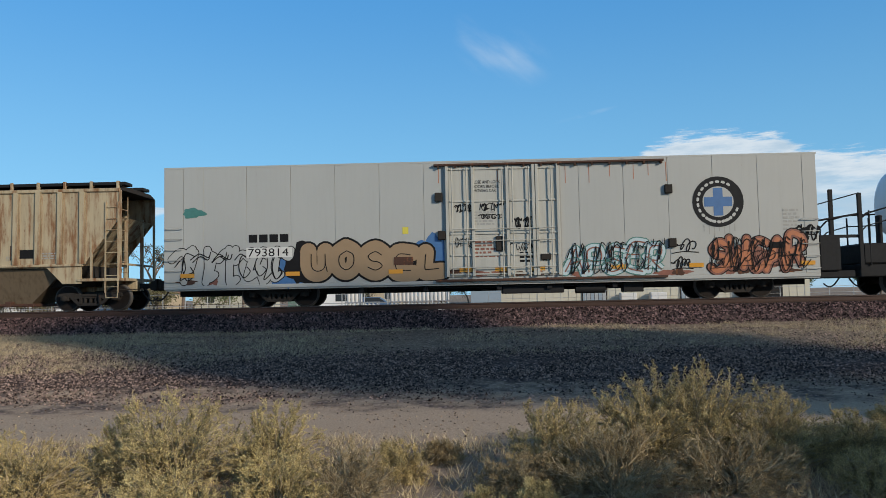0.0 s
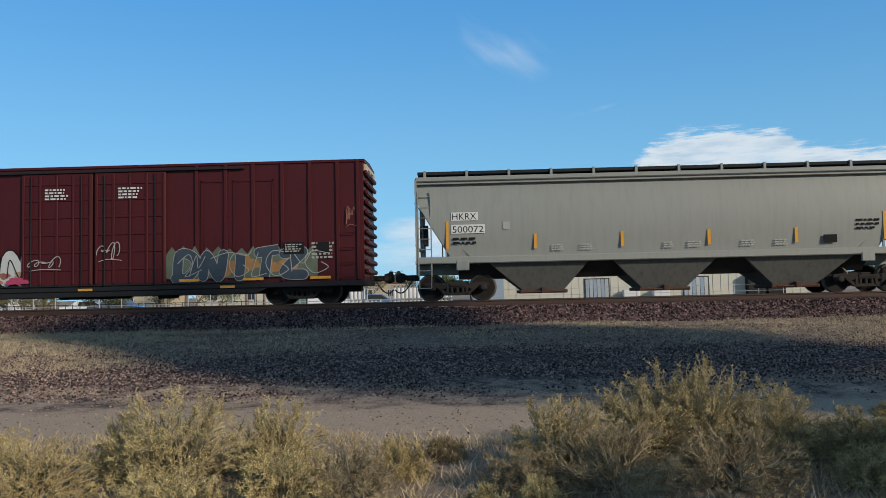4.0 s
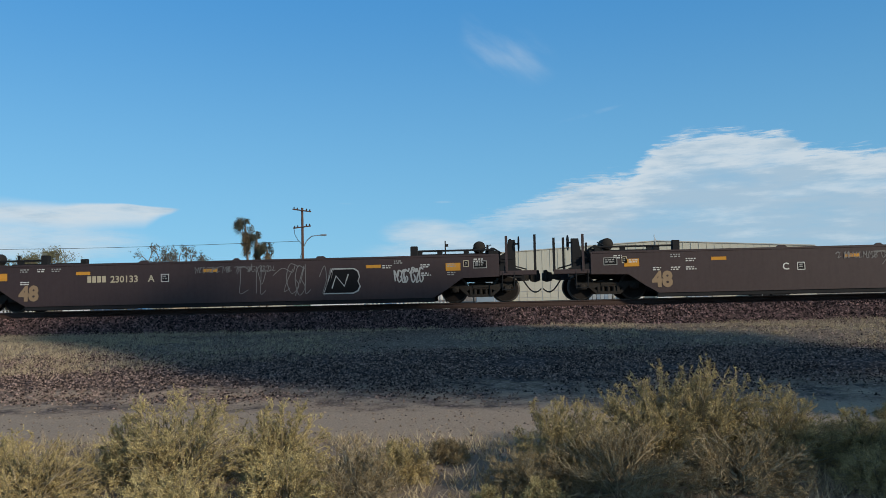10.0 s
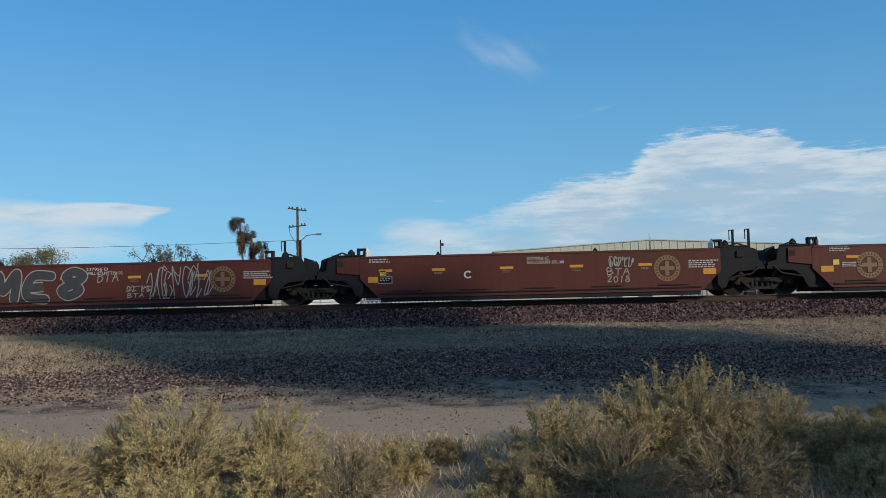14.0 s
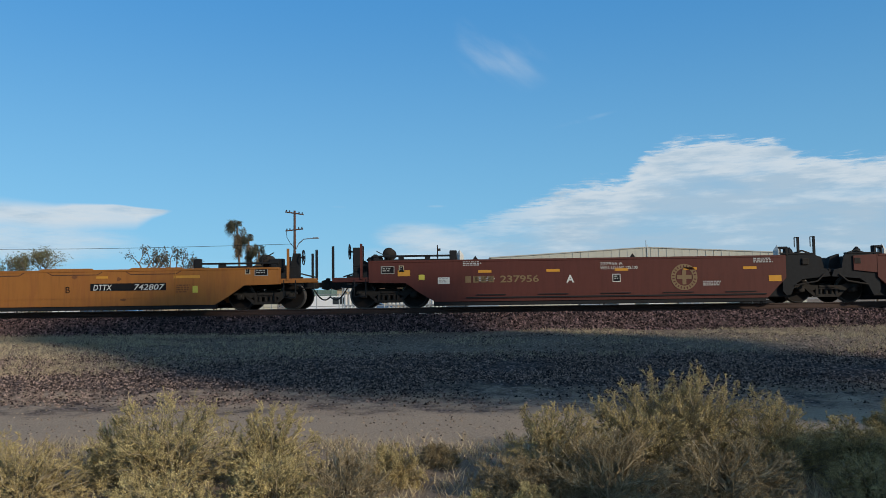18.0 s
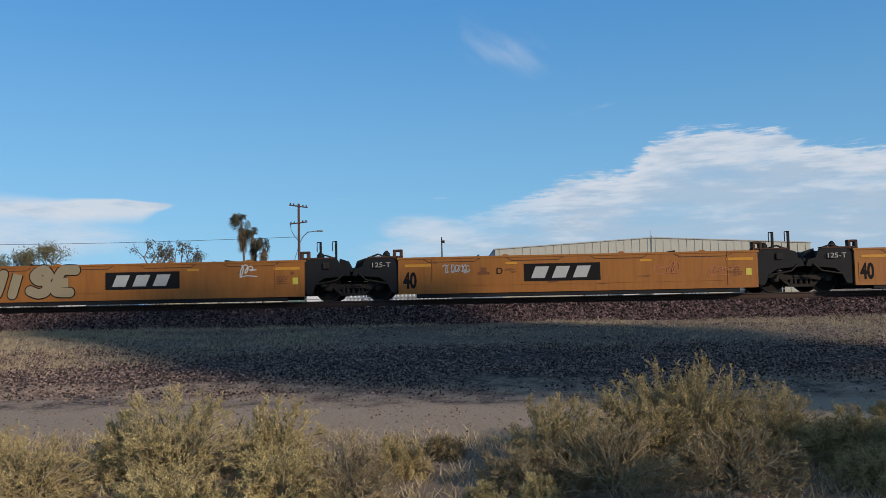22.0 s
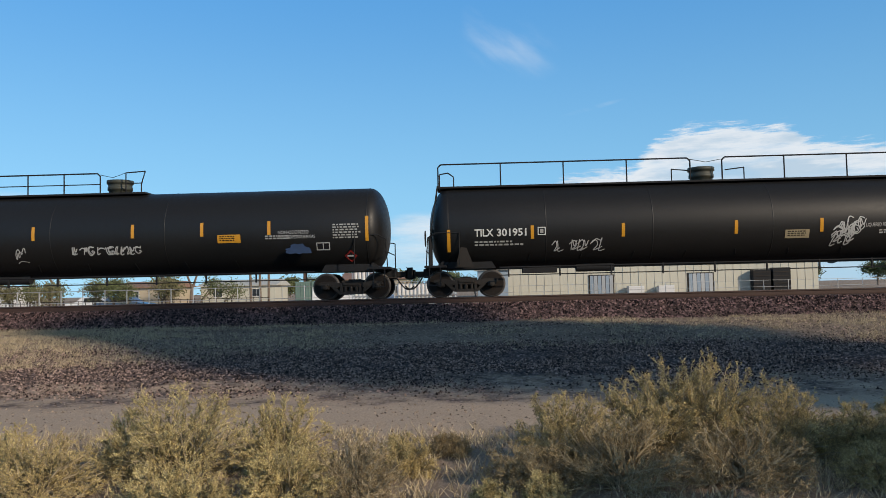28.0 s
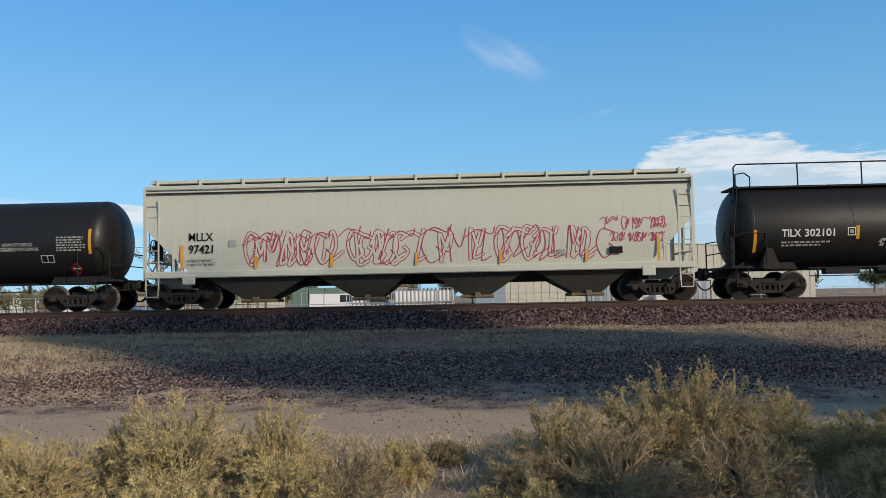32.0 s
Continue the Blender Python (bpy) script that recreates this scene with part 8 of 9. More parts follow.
def palm(x, y, h, seed, lean, skirt, size=1.0):
    """A fan palm in the wind: green fans blown to one side over a hanging skirt of dead ones."""
    rnd = random.Random(seed)
    t = thing("palm_tree", "tall wind-blown fan palm with a shaggy brown skirt", "palm", (x, y, 0.1), "palms beyond the track")
    m = M()
    axis = lambda z: lean * (z / h) ** 2
    q = Vector((0, 0, 0))
    for i in range(8):
        z = (h - 0.7) * (i + 1) / 8
        e = Vector((axis(z), 0, z))
        m.tube(q, e, 0.17 - 0.008 * i, 8, 0.162 - 0.008 * i)
        q = e
    part("trunk", m, BARK, t)
    top = q.copy()

    def fan(m, o, d, stalk, blade, droop):
        """One leaf: a stalk and a spread of narrow folded blades."""
        d = d.normalized()
        e = o + d * stalk
        side = d.cross(Vector((rnd.uniform(-1, 1), rnd.uniform(-1, 1), rnd.uniform(-0.3, 0.3)))).normalized()
        m.tube(o, e, 0.018, 3, 0.012)
        v, f = [], []
        n = 9
        for k in range(n):
            a = (k / (n - 1) - 0.5) * 2.2
            r = (d * math.cos(a) + side * math.sin(a)).normalized()
            p = r.cross(d.cross(side)).normalized() * 0.055 * blade
            tip = e + r * blade * rnd.uniform(0.8, 1.1) + Vector((-0.18 * blade, 0, -droop * blade * rnd.uniform(0.6, 1.3)))
            b = len(v)
            v += [e, e + r * blade * 0.55 - p, tip, e + r * blade * 0.55 + p]
            f.append((b, b + 1, b + 2, b + 3))
        m.add(v, f)
    c = M()
    for i in range(34):
        a = rnd.uniform(0, 6.28)
        d = Vector((math.cos(a) * 0.8 - 0.55, math.sin(a) * 0.8, rnd.uniform(-0.25, 1.0)))
        fan(c, top + Vector((0, 0, rnd.uniform(-0.25, 0.1))), d, rnd.uniform(0.2, 0.45) * size, rnd.uniform(0.45, 0.7) * size, 0.35)
    part("crown", c, PALMLEAF, t, "dark green blown-over fans")
    c = M()
    for i in range(int(22 * skirt)):
        drop = rnd.random() ** 0.8 * skirt
        z = h - 0.75 - drop
        a = rnd.uniform(0, 6.28)
        k = 1.0 - 0.45 * drop / skirt
        d = Vector((math.cos(a) * 0.25 * k + 0.06, math.sin(a) * 0.25 * k, -0.9))
        fan(c, Vector((axis(z), 0, z)), d, rnd.uniform(0.15, 0.35) * size, rnd.uniform(0.35, 0.55) * size, 0.3)
    part("skirt", c, PALMDRY, t, "hanging dead brown fans")


PALMLEAF = plain("palm_leaf", (0.040, 0.042, 0.023), 0.7, 0, 0.45, 1.2)
PALMDRY = plain("palm_dry", (0.115, 0.085, 0.048), 0.85, 0, 0.4, 1.5)


def fence(y, x0, x1, h, step, mat, label, rails=2, posts=0.035):
    c = thing("fence", label, "fence", ((x0 + x1) / 2, y, land(y)))
    n = int((x1 - x0) / step)
    p = M()
    p.tube((0, 0, 0), (0, 0, h), posts, 6)
    me = p.mesh("post", mat)
    for i in range(n + 1):
        part("post", me, mat, c, "", pose(x0 + (x1 - x0) * i / n - (x0 + x1) / 2, 0, 0))
    for r in range(rails):
        z = h - 0.05 - r * (h - 0.3) / max(1, rails - 1)
        m = M()
        m.tube((x0 - (x0 + x1) / 2, 0, z), (x1 - (x0 + x1) / 2, 0, z), 0.022, 5)
        part("rail", m, mat, c)


warehouse()
house("house", -66.0, 98.0, 12.0, 8.0, 2.6, WHITEWALL, ROOFING, "white mobile home with dark windows", 0.5, 3, 1)
house("house", -45.0, 106.0, 8.0, 7.0, 2.6, BEIGE, ROOFRED, "small beige house with a shallow roof", 0.9, 2, 2)
house("house", -34.0, 112.0, 11.0, 8.0, 2.6, CREAMWALL, ROOFING, "cream stucco house half hidden by shrubs", 1.0, 2, 3)
house("house", -14.5, 118.0, 10.0, 9.0, 3.2, BEIGE, ROOFRED, "brown-roofed house behind a yard", 1.2, 3, 4)
house("shed", 2.9, 92.0, 3.6, 3.0, 3.6, BLUEWALL, ROOFING, "blue-grey sheet-metal shed beside the warehouse", 0.3, 0, 5)
for i, (x, y, h) in enumerate(((58, 108, 3.8), (62, 112, 3.2), (67, 116, 4.0), (74, 122, 3.4), (82, 128, 3.8))):
    tree(x, y, h, 330 + i, 30, 0.5, 0.16, LEAF, "low dark-green tree beside the yard", 3, None, 0.8)
for i, x in enumerate((-17.4, -15.7, -14.0)):
    c = thing("shipping_container", "dull green corrugated storage container", "container", (x, 80.0, 0.1), "green containers")
    m = M()
    m.box(-0.8, 0.8, 0, 3.0, 0, 2.6, 0.03)
    part("body", m, GREENWALL, c)
    m = M()
    for k in range(6):
        m.box(-0.75 + k * 0.27, -0.65 + k * 0.27, -0.04, 0.0, 0.1, 2.5)
    part("corrugation", m, GREENWALL, c)
vehicle(-10.9, 66.0, CARWHITE, "white pickup parked beyond the track", True, 4)
vehicle(-30.0, 66.0, CARBLUE, "dark blue car parked beyond the track", False, -3)
vehicle(-34.5, 70.0, CARWHITE, "white car parked by a house", False, 8)
vehicle(-8.3, 72.0, CARBLUE, "dark blue car parked by the yard", False, 3)
bottles()
pole_line()
palm(-25.75, 90.0, 10.9, 5, -0.45, 2.6, 1.5)
palm(-24.9, 91.0, 9.3, 6, -0.2, 2.6, 1.35)
palm(-23.75, 90.5, 8.1, 7, 0.1, 2.2, 1.4)
tree(-40.5, 75.0, 6.9, 11, 7, 0.30, 0.09, LEAFDRY, "spreading desert tree with thin yellowish leaves", 5, None, 0.75)
tree(-43.3, 76.0, 6.3, 12, 1, 0.3, 0.10, LEAF, "leafless bare-branched desert tree beyond the track", 5)
tree(-46.5, 74.0, 5.6, 15, 1, 0.3, 0.10, LEAF, "leafless bare-branched desert tree beyond the track", 5)
tree(-29.8, 75.0, 7.3, 13, 1, 0.16, 0.12, LEAFDARK, "sparse-leaved desert tree with dark limbs", 5, None, 0.70)
tree(-26.6, 73.0, 6.8, 14, 1, 0.16, 0.12, LEAFDARK, "sparse-leaved desert tree with dark limbs", 5, None, 0.65)
for i, (x, y, h) in enumerate(((-36, 62, 2.6), (-33, 60, 2.4), (-28.5, 61, 2.8), (-25.5, 63, 2.5), (-22, 62, 2.6), (-38.5, 63, 2.4), (-7.0, 100, 3.2), (-12, 96, 3.0), (-2.5, 110, 3.6), (1.0, 112, 3.2), (-20, 98, 3.4), (-40.5, 61, 2.2), (-34.6, 63, 2.5), (-30.5, 62, 2.7), (-27, 60.5, 2.3), (-23.8, 61, 2.6), (-20.4, 63, 2.3), (-46, 62, 2.4), (-43.5, 60.5, 2.6))):
    tree(x, y, h, 30 + i, 12, 0.35, 0.10, LEAFDRY if i % 2 else LEAF, "scrubby yard shrub with olive leaves", 3, None, 0.9)
for i in range(26):
    rx = random.Random(i)
    tree(-160 + i * 13 + rx.uniform(-4, 4), 190 + rx.uniform(-20, 20), rx.uniform(4.0, 5.5), 60 + i, 26, 0.8, 0.35, LEAF, "distant rounded green tree beyond the yards", 3, None, 0.8)
fence(52.0, -48, -2, 1.9, 1.5, GALV, "chain-link fence of thin grey posts", 3)
fence(57.0, -50, -15, 1.2, 0.55, GRIME, "low fence of weathered dark pickets", 2, 0.03)
fence(86.0, 3.0, 46, 1.7, 2.6, GALV, "pipe fence in front of the warehouse", 3)


# ---------------------------------------------------------------- loose stone, dry grass
def stone_material(name, lo, hi, gamma=1.0):
    m = bpy.data.materials.new(name)
    m.use_nodes = True
    w = Nodes(m.node_tree)
    g = w.n("ShaderNodeNewGeometry").outputs["Random Per Island"]
    if gamma != 1.0:
        g = w.math("POWER", g, gamma)
    col = w.mix(g, rgb(*lo), rgb(*hi))
    w.n("ShaderNodeOutputMaterial", {0: w.n("ShaderNodeBsdfPrincipled", {"Base Color": col, "Roughness": 0.95, "Specular IOR Level": 0.2}).outputs[0]})
    return m


def stones(name, label, n, box, size, mat, seed, thin=None):
    rnd = np.random.default_rng(seed)
    x0, x1, y0, y1 = box
    x = rnd.uniform(x0, x1, n)
    y = rnd.uniform(y0, y1, n)
    if thin is not None:
        keep = np.array([thin(a, b) for a, b in zip(x, y)]) > rnd.uniform(0, 1, n)
        x, y = x[keep], y[keep]
        n = len(x)
    z = np.array([rise(a, b) for a, b in zip(x, y)])
    s = size * rnd.uniform(0.55, 1.5, n)
    base = np.array([(1, 0, -0.3), (-1, 0, -0.3), (0, 1, -0.3), (0, -1, -0.3), (0, 0, 1)], float)
    v = base[None] * rnd.uniform(0.6, 1.3, (n, 5, 1)) + rnd.uniform(-0.28, 0.28, (n, 5, 3))
    a = rnd.uniform(0, 6.283, n)
    c, q = np.cos(a)[:, None], np.sin(a)[:, None]
    v = np.stack([v[..., 0] * c - v[..., 1] * q, v[..., 0] * q + v[..., 1] * c, v[..., 2] * 0.8], -1)
    v = v * s[:, None, None] + np.stack([x, y, z + s * 0.25], -1)[:, None, :]
    tri = np.array([(0, 2, 4), (2, 1, 4), (1, 3, 4), (3, 0, 4)])
    f = (tri[None] + (np.arange(n) * 5)[:, None, None]).reshape(-1, 3)
    me = bpy.data.meshes.new(name)
    me.from_pydata(v.reshape(-1, 3).tolist(), [], f.tolist())
    me.materials.append(mat)
    return tagged(new(name, me), label, "stones", kind="stuff")


BALLAST = stone_material("ballast", (0.008, 0.005, 0.0055), (0.30, 0.190, 0.18), 2.2)
GRAVEL = stone_material("gravel", (0.014, 0.009, 0.0085), (0.43, 0.305, 0.25), 1.7)
PEBBLE = stone_material("pebble", (0.05, 0.036, 0.03), (0.36, 0.28, 0.21))
stones("ballast", "coarse reddish crushed-stone ballast", 33000, (-18.5, 18.5, 24.85, 26.75), 0.040, BALLAST, 1)
stones("gravel", "dark scattered gravel on the bank", 105000, (-12, 12, 11.4, 18.8), 0.022, GRAVEL, 2,
       lambda a, b: min(1, max(0.05, (b - 11.6) / 2.2)) * min(1.0, max(0.15, (19.2 - b) / 2.0)) * (0.60 + 0.9 * noise.noise((a * 0.5, b * 0.7, 1))))
stones("gravel", "pale pebbles along the dirt road", 5000, (-9, 9, 6.0, 13.0), 0.014, PEBBLE, 3)
stones("gravel", "dark scattered gravel on the bank", 30000, (-16, 16, 18.0, 25.0), 0.022, GRAVEL, 4,
       lambda a, b: 0.35 + 1.2 * noise.noise((a * 0.4, b * 0.7, 8)))


def blades(name, label, n, box, height, mat, seed, thin=None, width=0.005):
    rnd = np.random.default_rng(seed)
    x0, x1, y0, y1 = box
    x, y = rnd.uniform(x0, x1, n), rnd.uniform(y0, y1, n)
    if thin is not None:
        keep = np.array([thin(a, b) for a, b in zip(x, y)]) > rnd.uniform(0, 1, n)
        x, y = x[keep], y[keep]
        n = len(x)
    z = np.array([rise(a, b) for a, b in zip(x, y)])
    root = np.stack([x, y, z - 0.01], -1)
    k = 5
    root = np.repeat(root, k, 0) + np.concatenate([rnd.normal(0, 0.03, (n * k, 2)), np.zeros((n * k, 1))], 1)
    d = np.stack([rnd.normal(0, 0.6, n * k), rnd.normal(0, 0.6, n * k), np.ones(n * k)], -1)
    d *= (height * rnd.uniform(0.4, 1.2, n * k))[:, None]
    side = np.stack([rnd.normal(0, 1, n * k), rnd.normal(0, 1, n * k), np.zeros(n * k)], -1)
    side *= width / np.linalg.norm(side, axis=1)[:, None]
    v = np.stack([root - side, root + side, root + d], 1).reshape(-1, 3)
    f = np.arange(len(v)).reshape(-1, 3)
    me = bpy.data.meshes.new(name)
    me.from_pydata(v.tolist(), [], f.tolist())
    me.materials.append(mat)
    return tagged(new(name, me), label, "grass", kind="stuff")


STRAW = stone_material("straw", (0.19, 0.150, 0.098), (0.64, 0.52, 0.34))
blades("dry_grass", "short dry straw-coloured grass on the bank", 40000, (-16, 16, 14.6, 25.0), 0.12, STRAW, 5,
       lambda a, b: (0.15 + 1.3 * noise.noise((a * 0.35, b * 0.6, 4)) + max(0, -a - 3) * 0.13 + max(0, a - 5) * 0.07) * max(0, min(1, (b - 16.8 + 0.42 * max(0, -a - 3)) / 1.6)) * (0.35 + 2.2 * max(0, noise.noise((a * 2.2, b * 2.0, 21)))))
blades("dry_grass", "thin dry grass among the bushes", 9000, (-5, 5, 5.0, 8.8), 0.12, STRAW, 6,
       lambda a, b: 0.4 + 1.3 * noise.noise((a * 0.9, b * 0.9, 9)))


# ---------------------------------------------------------------- desert bushes in front
def bush_material(name, lo, hi, patch=7.0):
    """Small dry leaves: each its own tone, in patches of older and younger growth."""
    m = bpy.data.materials.new(name)
    m.use_nodes = True
    w = Nodes(m.node_tree)
    g = w.n("ShaderNodeNewGeometry").outputs["Random Per Island"]
    co = w.n("ShaderNodeTexCoord").outputs["Object"]
    n = w.ramp(w.noise(co, patch, 3.0, 0.6), 0.3, 0.7)
    tone = w.math("ADD", w.math("MULTIPLY", g, 0.5), w.math("MULTIPLY", n, 0.5))
    col = w.mix(tone, rgb(*lo), rgb(*hi))
    w.n("ShaderNodeOutputMaterial", {0: w.n("ShaderNodeBsdfPrincipled", {"Base Color": col, "Roughness": 0.9, "Specular IOR Level": 0.2}).outputs[0]})
    return m


BUSHY = bush_material("bush_yellow", (0.075, 0.056, 0.026), (0.84, 0.685, 0.33))
BUSHB = bush_material("bush_brown", (0.10, 0.070, 0.036), (0.46, 0.345, 0.18))
BUSHG = bush_material("bush_olive", (0.050, 0.036, 0.019), (0.77, 0.61, 0.29))
TWIG = bush_material("twig", (0.11, 0.084, 0.052), (0.52, 0.43, 0.28))


def bush(x, y, w, h, seed, leafmat, label="rounded dry desert saltbush with fine yellow-green leaves", leafy=10, reach=1.0, bare=0.0):
    """Branches fan out from one foot; each forks into shoots, and these into short leafy sprigs."""
    rnd = np.random.default_rng(seed)
    t = thing("bush", label, "bush", (x, y, rise(x, y) - 0.01), "desert bushes")
    size = (w * h) ** 0.5
    mains = int(34 + 44 * w)
    unit = lambda q: q / (np.linalg.norm(q, axis=-1, keepdims=True) + 1e-9)
    V, F = [], []

    def sticks(A, B, ra, rb):
        d = unit(B - A)
        r = unit(np.stack([-d[:, 1], d[:, 0], np.zeros(len(d))], -1) + 1e-3)
        q = np.cross(d, r)
        rings = []
        for rad, P in ((ra, A), (rb, B)):
            for k in range(3):
                rings.append(P + (r * math.cos(k * 2.094) + q * math.sin(k * 2.094)) * rad)
        v = np.stack(rings, 1)
        quad = np.array([(0, 1, 4, 3), (1, 2, 5, 4), (2, 0, 3, 5)])
        n0 = sum(len(k) for k in V)
        F.append((quad[None] + (np.arange(len(A)) * 6)[:, None, None]).reshape(-1, 4) + n0)
        V.append(v.reshape(-1, 3))

    def flush(name, mat, note=""):
        me = bpy.data.meshes.new(name)
        me.from_pydata(np.concatenate(V).tolist(), [], np.concatenate(F).tolist())
        me.materials.append(mat)
        part(name, me, mat, t, note)
        V.clear()
        F.clear()
    # lobes make the outline uneven
    a = rnd.uniform(0, 2 * np.pi, mains)
    up = np.arccos(rnd.uniform(0.06, 1.0, mains))
    way = np.stack([np.sin(up) * np.cos(a), np.sin(up) * np.sin(a), np.cos(up)], -1)
    lobes = unit(rnd.normal(0, 1, (6, 3)) + np.array([0, 0, 0.8]))
    near = (way @ lobes.T).max(1)
    lump = (0.80 + 0.12 * np.clip((near - 0.6) / 0.4, 0, 1)) * np.where(rnd.random(mains) < 0.3, rnd.uniform(0.55, 0.9, mains), rnd.uniform(0.93, 1.03, mains))
    end = way * np.array([w / 2, w / 2, h]) * lump[:, None]
    root = rnd.normal(0, 0.035 * w, (mains, 3)) * np.array([1, 1, 0])
    S = 5
    pts = np.stack([np.stack([end[:, 0] * u ** 1.1, end[:, 1] * u ** 1.1, end[:, 2] * u ** 0.8], -1) + root * (1 - u)
                    + rnd.normal(0, 0.014, (mains, 3)) * (0 < u) for u in np.linspace(0, 1, S + 1)], 1)
    for i in range(S):
        sticks(pts[:, i], pts[:, i + 1], 0.0075 - 0.0009 * i, 0.0075 - 0.0009 * (i + 1))
    per = 8
    u = (0.30 + 0.70 * rnd.random((mains, per)) ** 0.8) * S
    i0 = np.minimum(u.astype(int), S - 1)
    fr = (u - i0)[..., None]
    idx = np.arange(mains)[:, None]
    A = pts[idx, i0] * (1 - fr) + pts[idx, i0 + 1] * fr
    d = unit(unit(pts[idx, i0 + 1] - pts[idx, i0]) * 0.9 + rnd.normal(0, 0.45, A.shape) + np.array([0, 0, 0.12]))
    ln = size * rnd.uniform(0.09, 0.20, (mains, per, 1)) * (1.35 - 0.6 * u[..., None] / S)
    A, d, ln = A.reshape(-1, 3), d.reshape(-1, 3), ln.reshape(-1, 1)
    B = A + d * ln * 0.55
    d2 = unit(d + rnd.normal(0, 0.25, d.shape) + np.array([0, 0, 0.12]))
    C = B + d2 * ln * 0.45
    sticks(A, B, 0.0036, 0.0029)
    sticks(B, C, 0.0029, 0.0018)
    flush("branchwork", TWIG, "pale dry branches")
    # short sprigs along each shoot
    per = 8
    u = rnd.uniform(0.12, 1.0, (len(A), per, 1))
    P = np.where(u < 0.55, A[:, None] + (B - A)[:, None] * u / 0.55, B[:, None] + (C - B)[:, None] * (u - 0.55) / 0.45)
    sd = unit(d2[:, None] * 0.75 + rnd.normal(0, 0.65, P.shape) + np.array([0, 0, 0.15]))
    sl = rnd.uniform(0.020, 0.060, (len(A), per, 1)) * reach
    P, sd, sl = P.reshape(-1, 3), sd.reshape(-1, 3), sl.reshape(-1, 1)
    Q = P + sd * sl
    Q[:, 2] = np.maximum(Q[:, 2], 0.015)
    side = unit(np.cross(sd, rnd.normal(0, 1, sd.shape))) * 0.0026
    V.append(np.stack([P - side, P + side, Q], 1).reshape(-1, 3))
    F.append(np.arange(len(P) * 3).reshape(-1, 3))
    flush("shoot_mass", TWIG if bare > 0.2 else leafmat, "fine dry shoots")
    if bare > 0:
        keep = rnd.random(len(P)) > bare
        P, Q, sd = P[keep], Q[keep], sd[keep]
    u = rnd.uniform(0.05, 1.08, (len(P), leafy, 1))
    o = P[:, None] * (1 - u) + Q[:, None] * u + rnd.normal(0, 0.0025, (len(P), leafy, 3))
    ld = unit(sd[:, None] * 0.5 + rnd.normal(0, 0.6, o.shape) + np.array([0, 0, 0.15]))
    ld *= rnd.uniform(0.007, 0.0135, (len(P), leafy, 1))
    s = unit(np.cross(ld, rnd.normal(0, 1, ld.shape))) * rnd.uniform(0.0024, 0.0042, (len(P), leafy, 1))
    v = np.stack([o - s, o + ld, o + s], 2).reshape(-1, 3)
    me = bpy.data.meshes.new("foliage")
    me.from_pydata(v.tolist(), [], np.arange(len(v)).reshape(-1, 3).tolist())
    me.materials.append(leafmat)
    part("foliage", me, leafmat, t, "tiny crowded leaves")
    return t


GREENISH = "upright olive-green desert saltbush with pale twigs"
DRYBUSH = "half-bare brown desert bush with dry twigs"
LOWBUSH = "low grey-green scrub growing out of bare dirt"
bush(-2.50, 6.55, 1.50, 0.88, 700, BUSHY)
bush(-2.98, 6.85, 0.95, 0.62, 717, BUSHY)
bush(-1.70, 6.80, 1.08, 0.82, 701, BUSHY)
bush(-3.45, 5.95, 1.20, 0.60, 702, BUSHG, LOWBUSH, 7)
bush(-4.20, 6.60, 1.00, 0.52, 703, BUSHY)
bush(-2.15, 5.55, 1.10, 0.46, 704, BUSHY)
bush(-1.35, 5.75, 0.95, 0.52, 705, BUSHY)
bush(-0.86, 5.80, 0.86, 0.60, 706, BUSHB, DRYBUSH, 6, 1.3, 0.6)
bush(-0.60, 6.75, 0.64, 0.42, 707, BUSHG, LOWBUSH)
bush(-0.22, 7.50, 0.50, 0.22, 718, BUSHB, DRYBUSH, 6, 1.0, 0.3)
bush(0.80, 6.85, 1.25, 0.78, 708, BUSHG, GREENISH)
bush(1.58, 7.05, 1.25, 0.92, 709, BUSHG, GREENISH)
bush(2.14, 7.15, 1.50, 0.95, 710, BUSHG, GREENISH)
bush(1.90, 7.35, 1.45, 0.90, 723, BUSHG, GREENISH)
bush(2.74, 6.90, 1.25, 0.78, 719, BUSHG, GREENISH)
bush(1.16, 6.15, 1.40, 0.58, 711, BUSHB, DRYBUSH, 7, 1.1, 0.3)
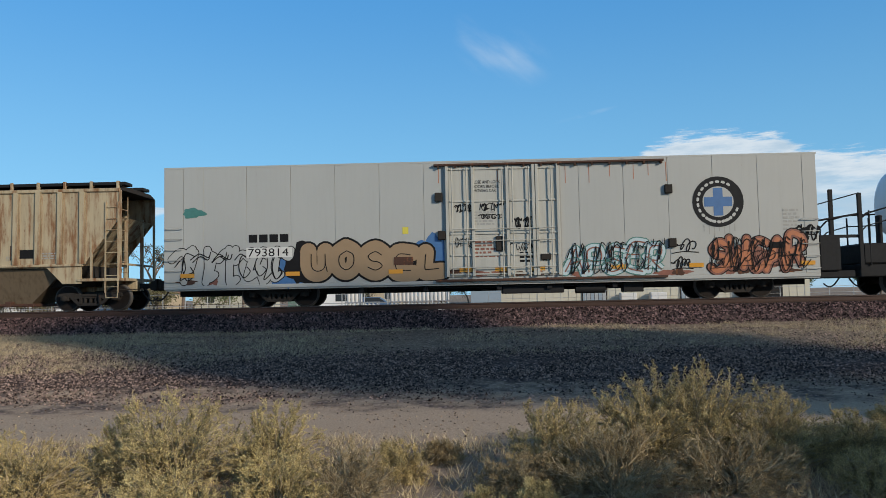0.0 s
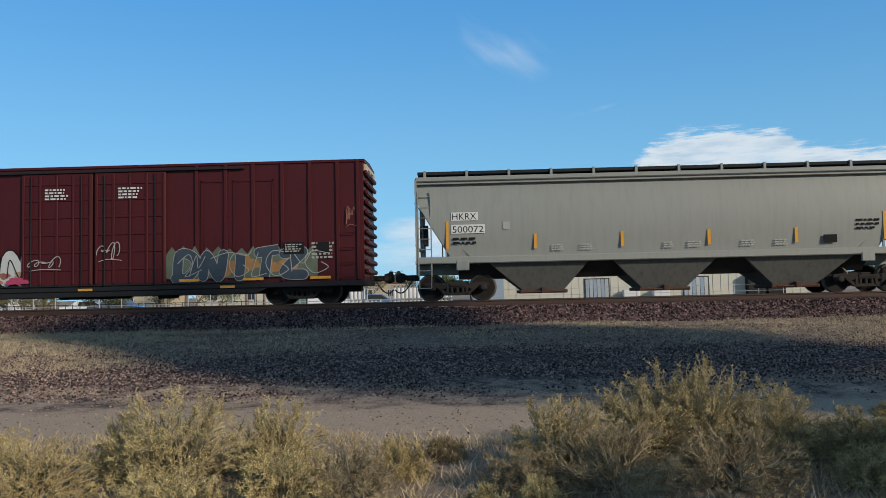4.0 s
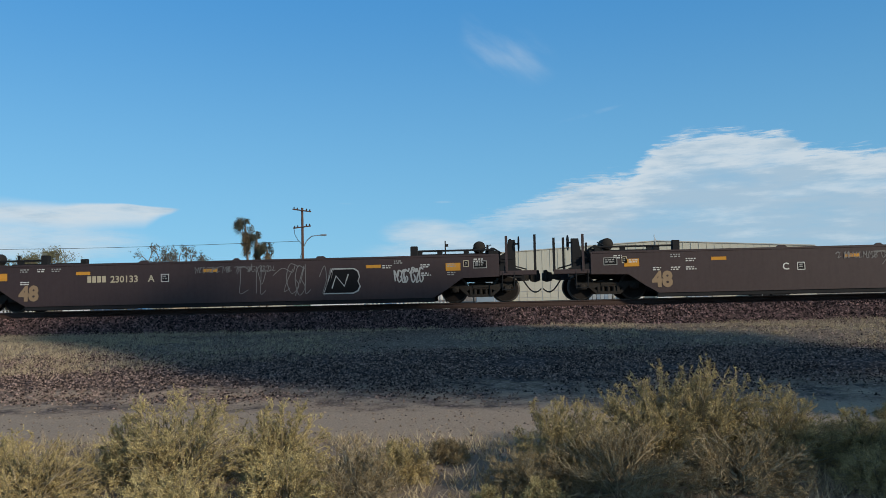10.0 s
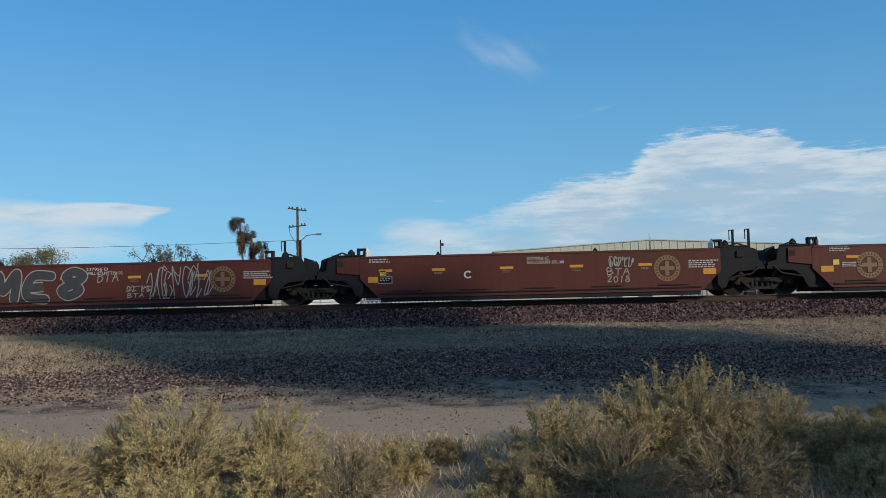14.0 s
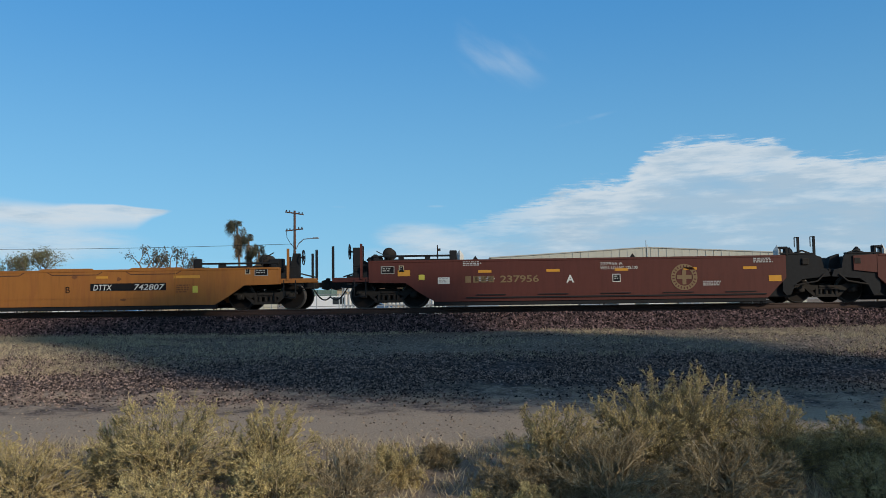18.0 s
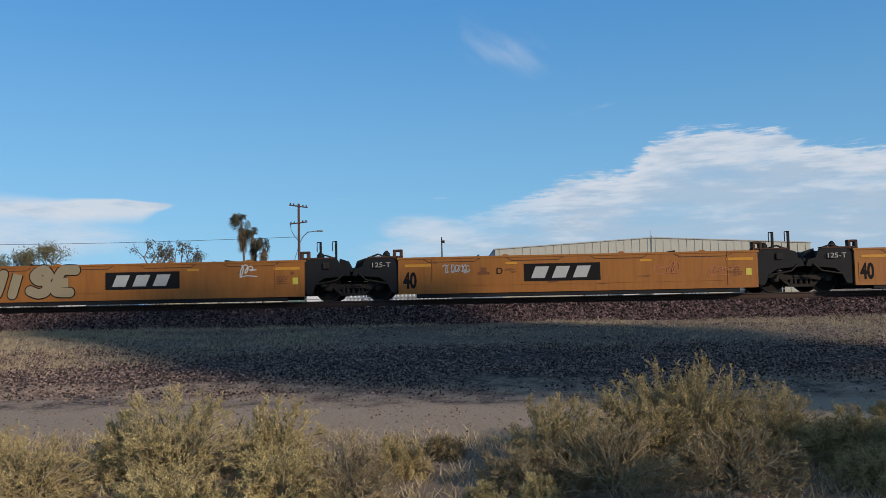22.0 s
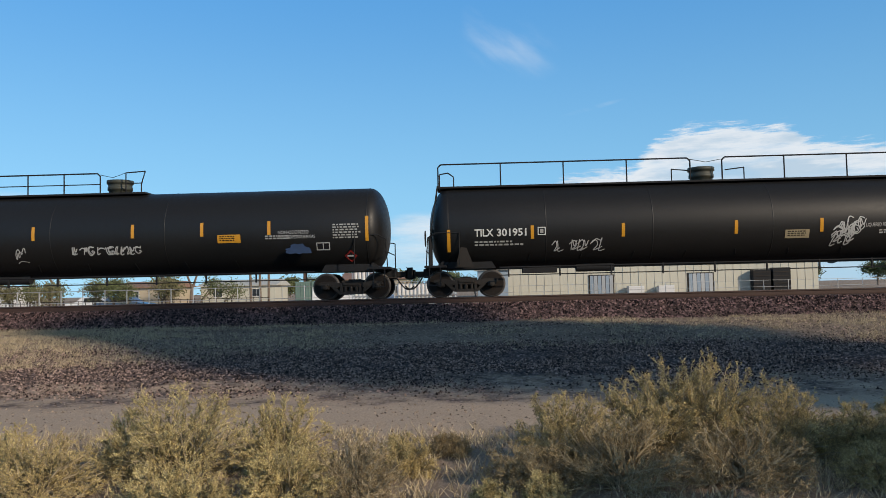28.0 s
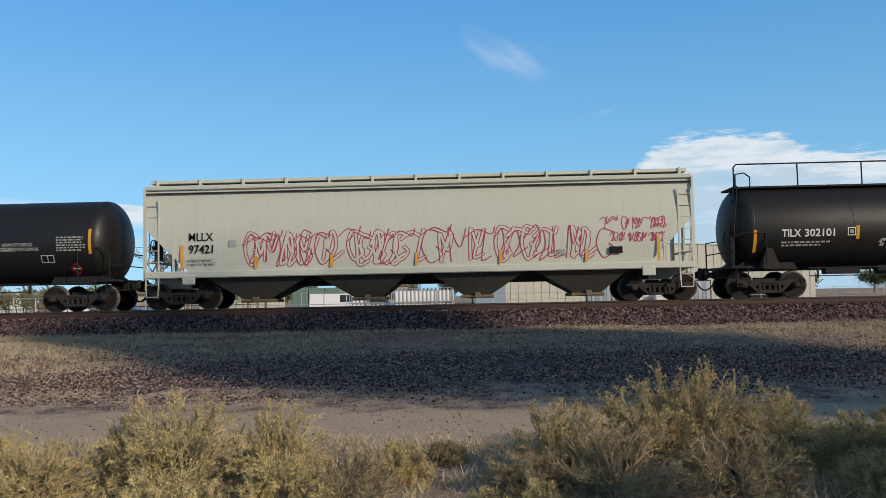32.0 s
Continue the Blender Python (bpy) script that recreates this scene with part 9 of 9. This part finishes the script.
bush(2.10, 6.20, 1.40, 0.50, 712, BUSHB, DRYBUSH, 7, 1.1, 0.3)
bush(0.45, 6.20, 0.85, 0.40, 720, BUSHB, DRYBUSH, 7, 1.1, 0.3)
bush(3.46, 7.00, 0.95, 0.54, 713, BUSHG, GREENISH)
bush(4.05, 7.25, 0.95, 0.48, 714, BUSHG, GREENISH)
bush(3.20, 6.10, 1.10, 0.34, 715, BUSHG, LOWBUSH, 7)
bush(4.75, 8.60, 0.80, 0.38, 716, BUSHG, LOWBUSH, 7)
bush(0.12, 5.55, 0.34, 0.26, 721, BUSHY)
bush(0.50, 5.60, 0.38, 0.28, 722, BUSHY)
shade_trees()
# tall shrubs added beside the viewer, out of sight, to shade the bushes' feet
for i, (x, y, h) in enumerate(((4.5, 3.1, 1.7), (5.6, 2.9, 2.05), (5.9, 3.7, 1.58), (7.2, 4.0, 1.85), (8.4, 4.5, 2.0), (9.8, 5.2, 2.2), (11.2, 6.4, 2.3))):
    tree(x, y, h, 980 + i, 46, 0.22, 0.10, LEAFDRY, "dense olive shrub added out of view to shade the bushes", 3, None, 0.8, "shrubs beside the road")
# ---------------------------------------------------------------- the train rolls by
def run(t):
    """Metres that the train has gone after t seconds."""
    u = t / 16
    return 175.9477 * u + 14.6338 * u ** 2 - 13.2787 * u ** 3 + 8.2028 * u ** 4 - 1.5985 * u ** 5


def motions():
    times = [i * 2.0 for i in range(17)]
    for car, x in CARS:
        walk(car, [(t, pose(x + run(t), TRACK_Y, RAIL_Z)) for t in times])
    home = {car.name: x for car, x in CARS}
    for w, dx, car in AXLES:
        x = home[car.name] + w.parent.location.x
        seen = [i / 30 for i in range(0, 961) if abs(x + run(i / 30)) < 19.0]
        if not seen:
            continue
        rows = [(t, pose(dx, 0, 0, 0, math.degrees(run(t) / WHEEL_R), 0)) for t in seen]
        if seen[0] > 0.01:
            rows.insert(0, (0.0, rows[0][1]))
        if seen[-1] < 31.99:
            rows.append((32.0, rows[-1][1]))
        walk(w, rows)


motions()
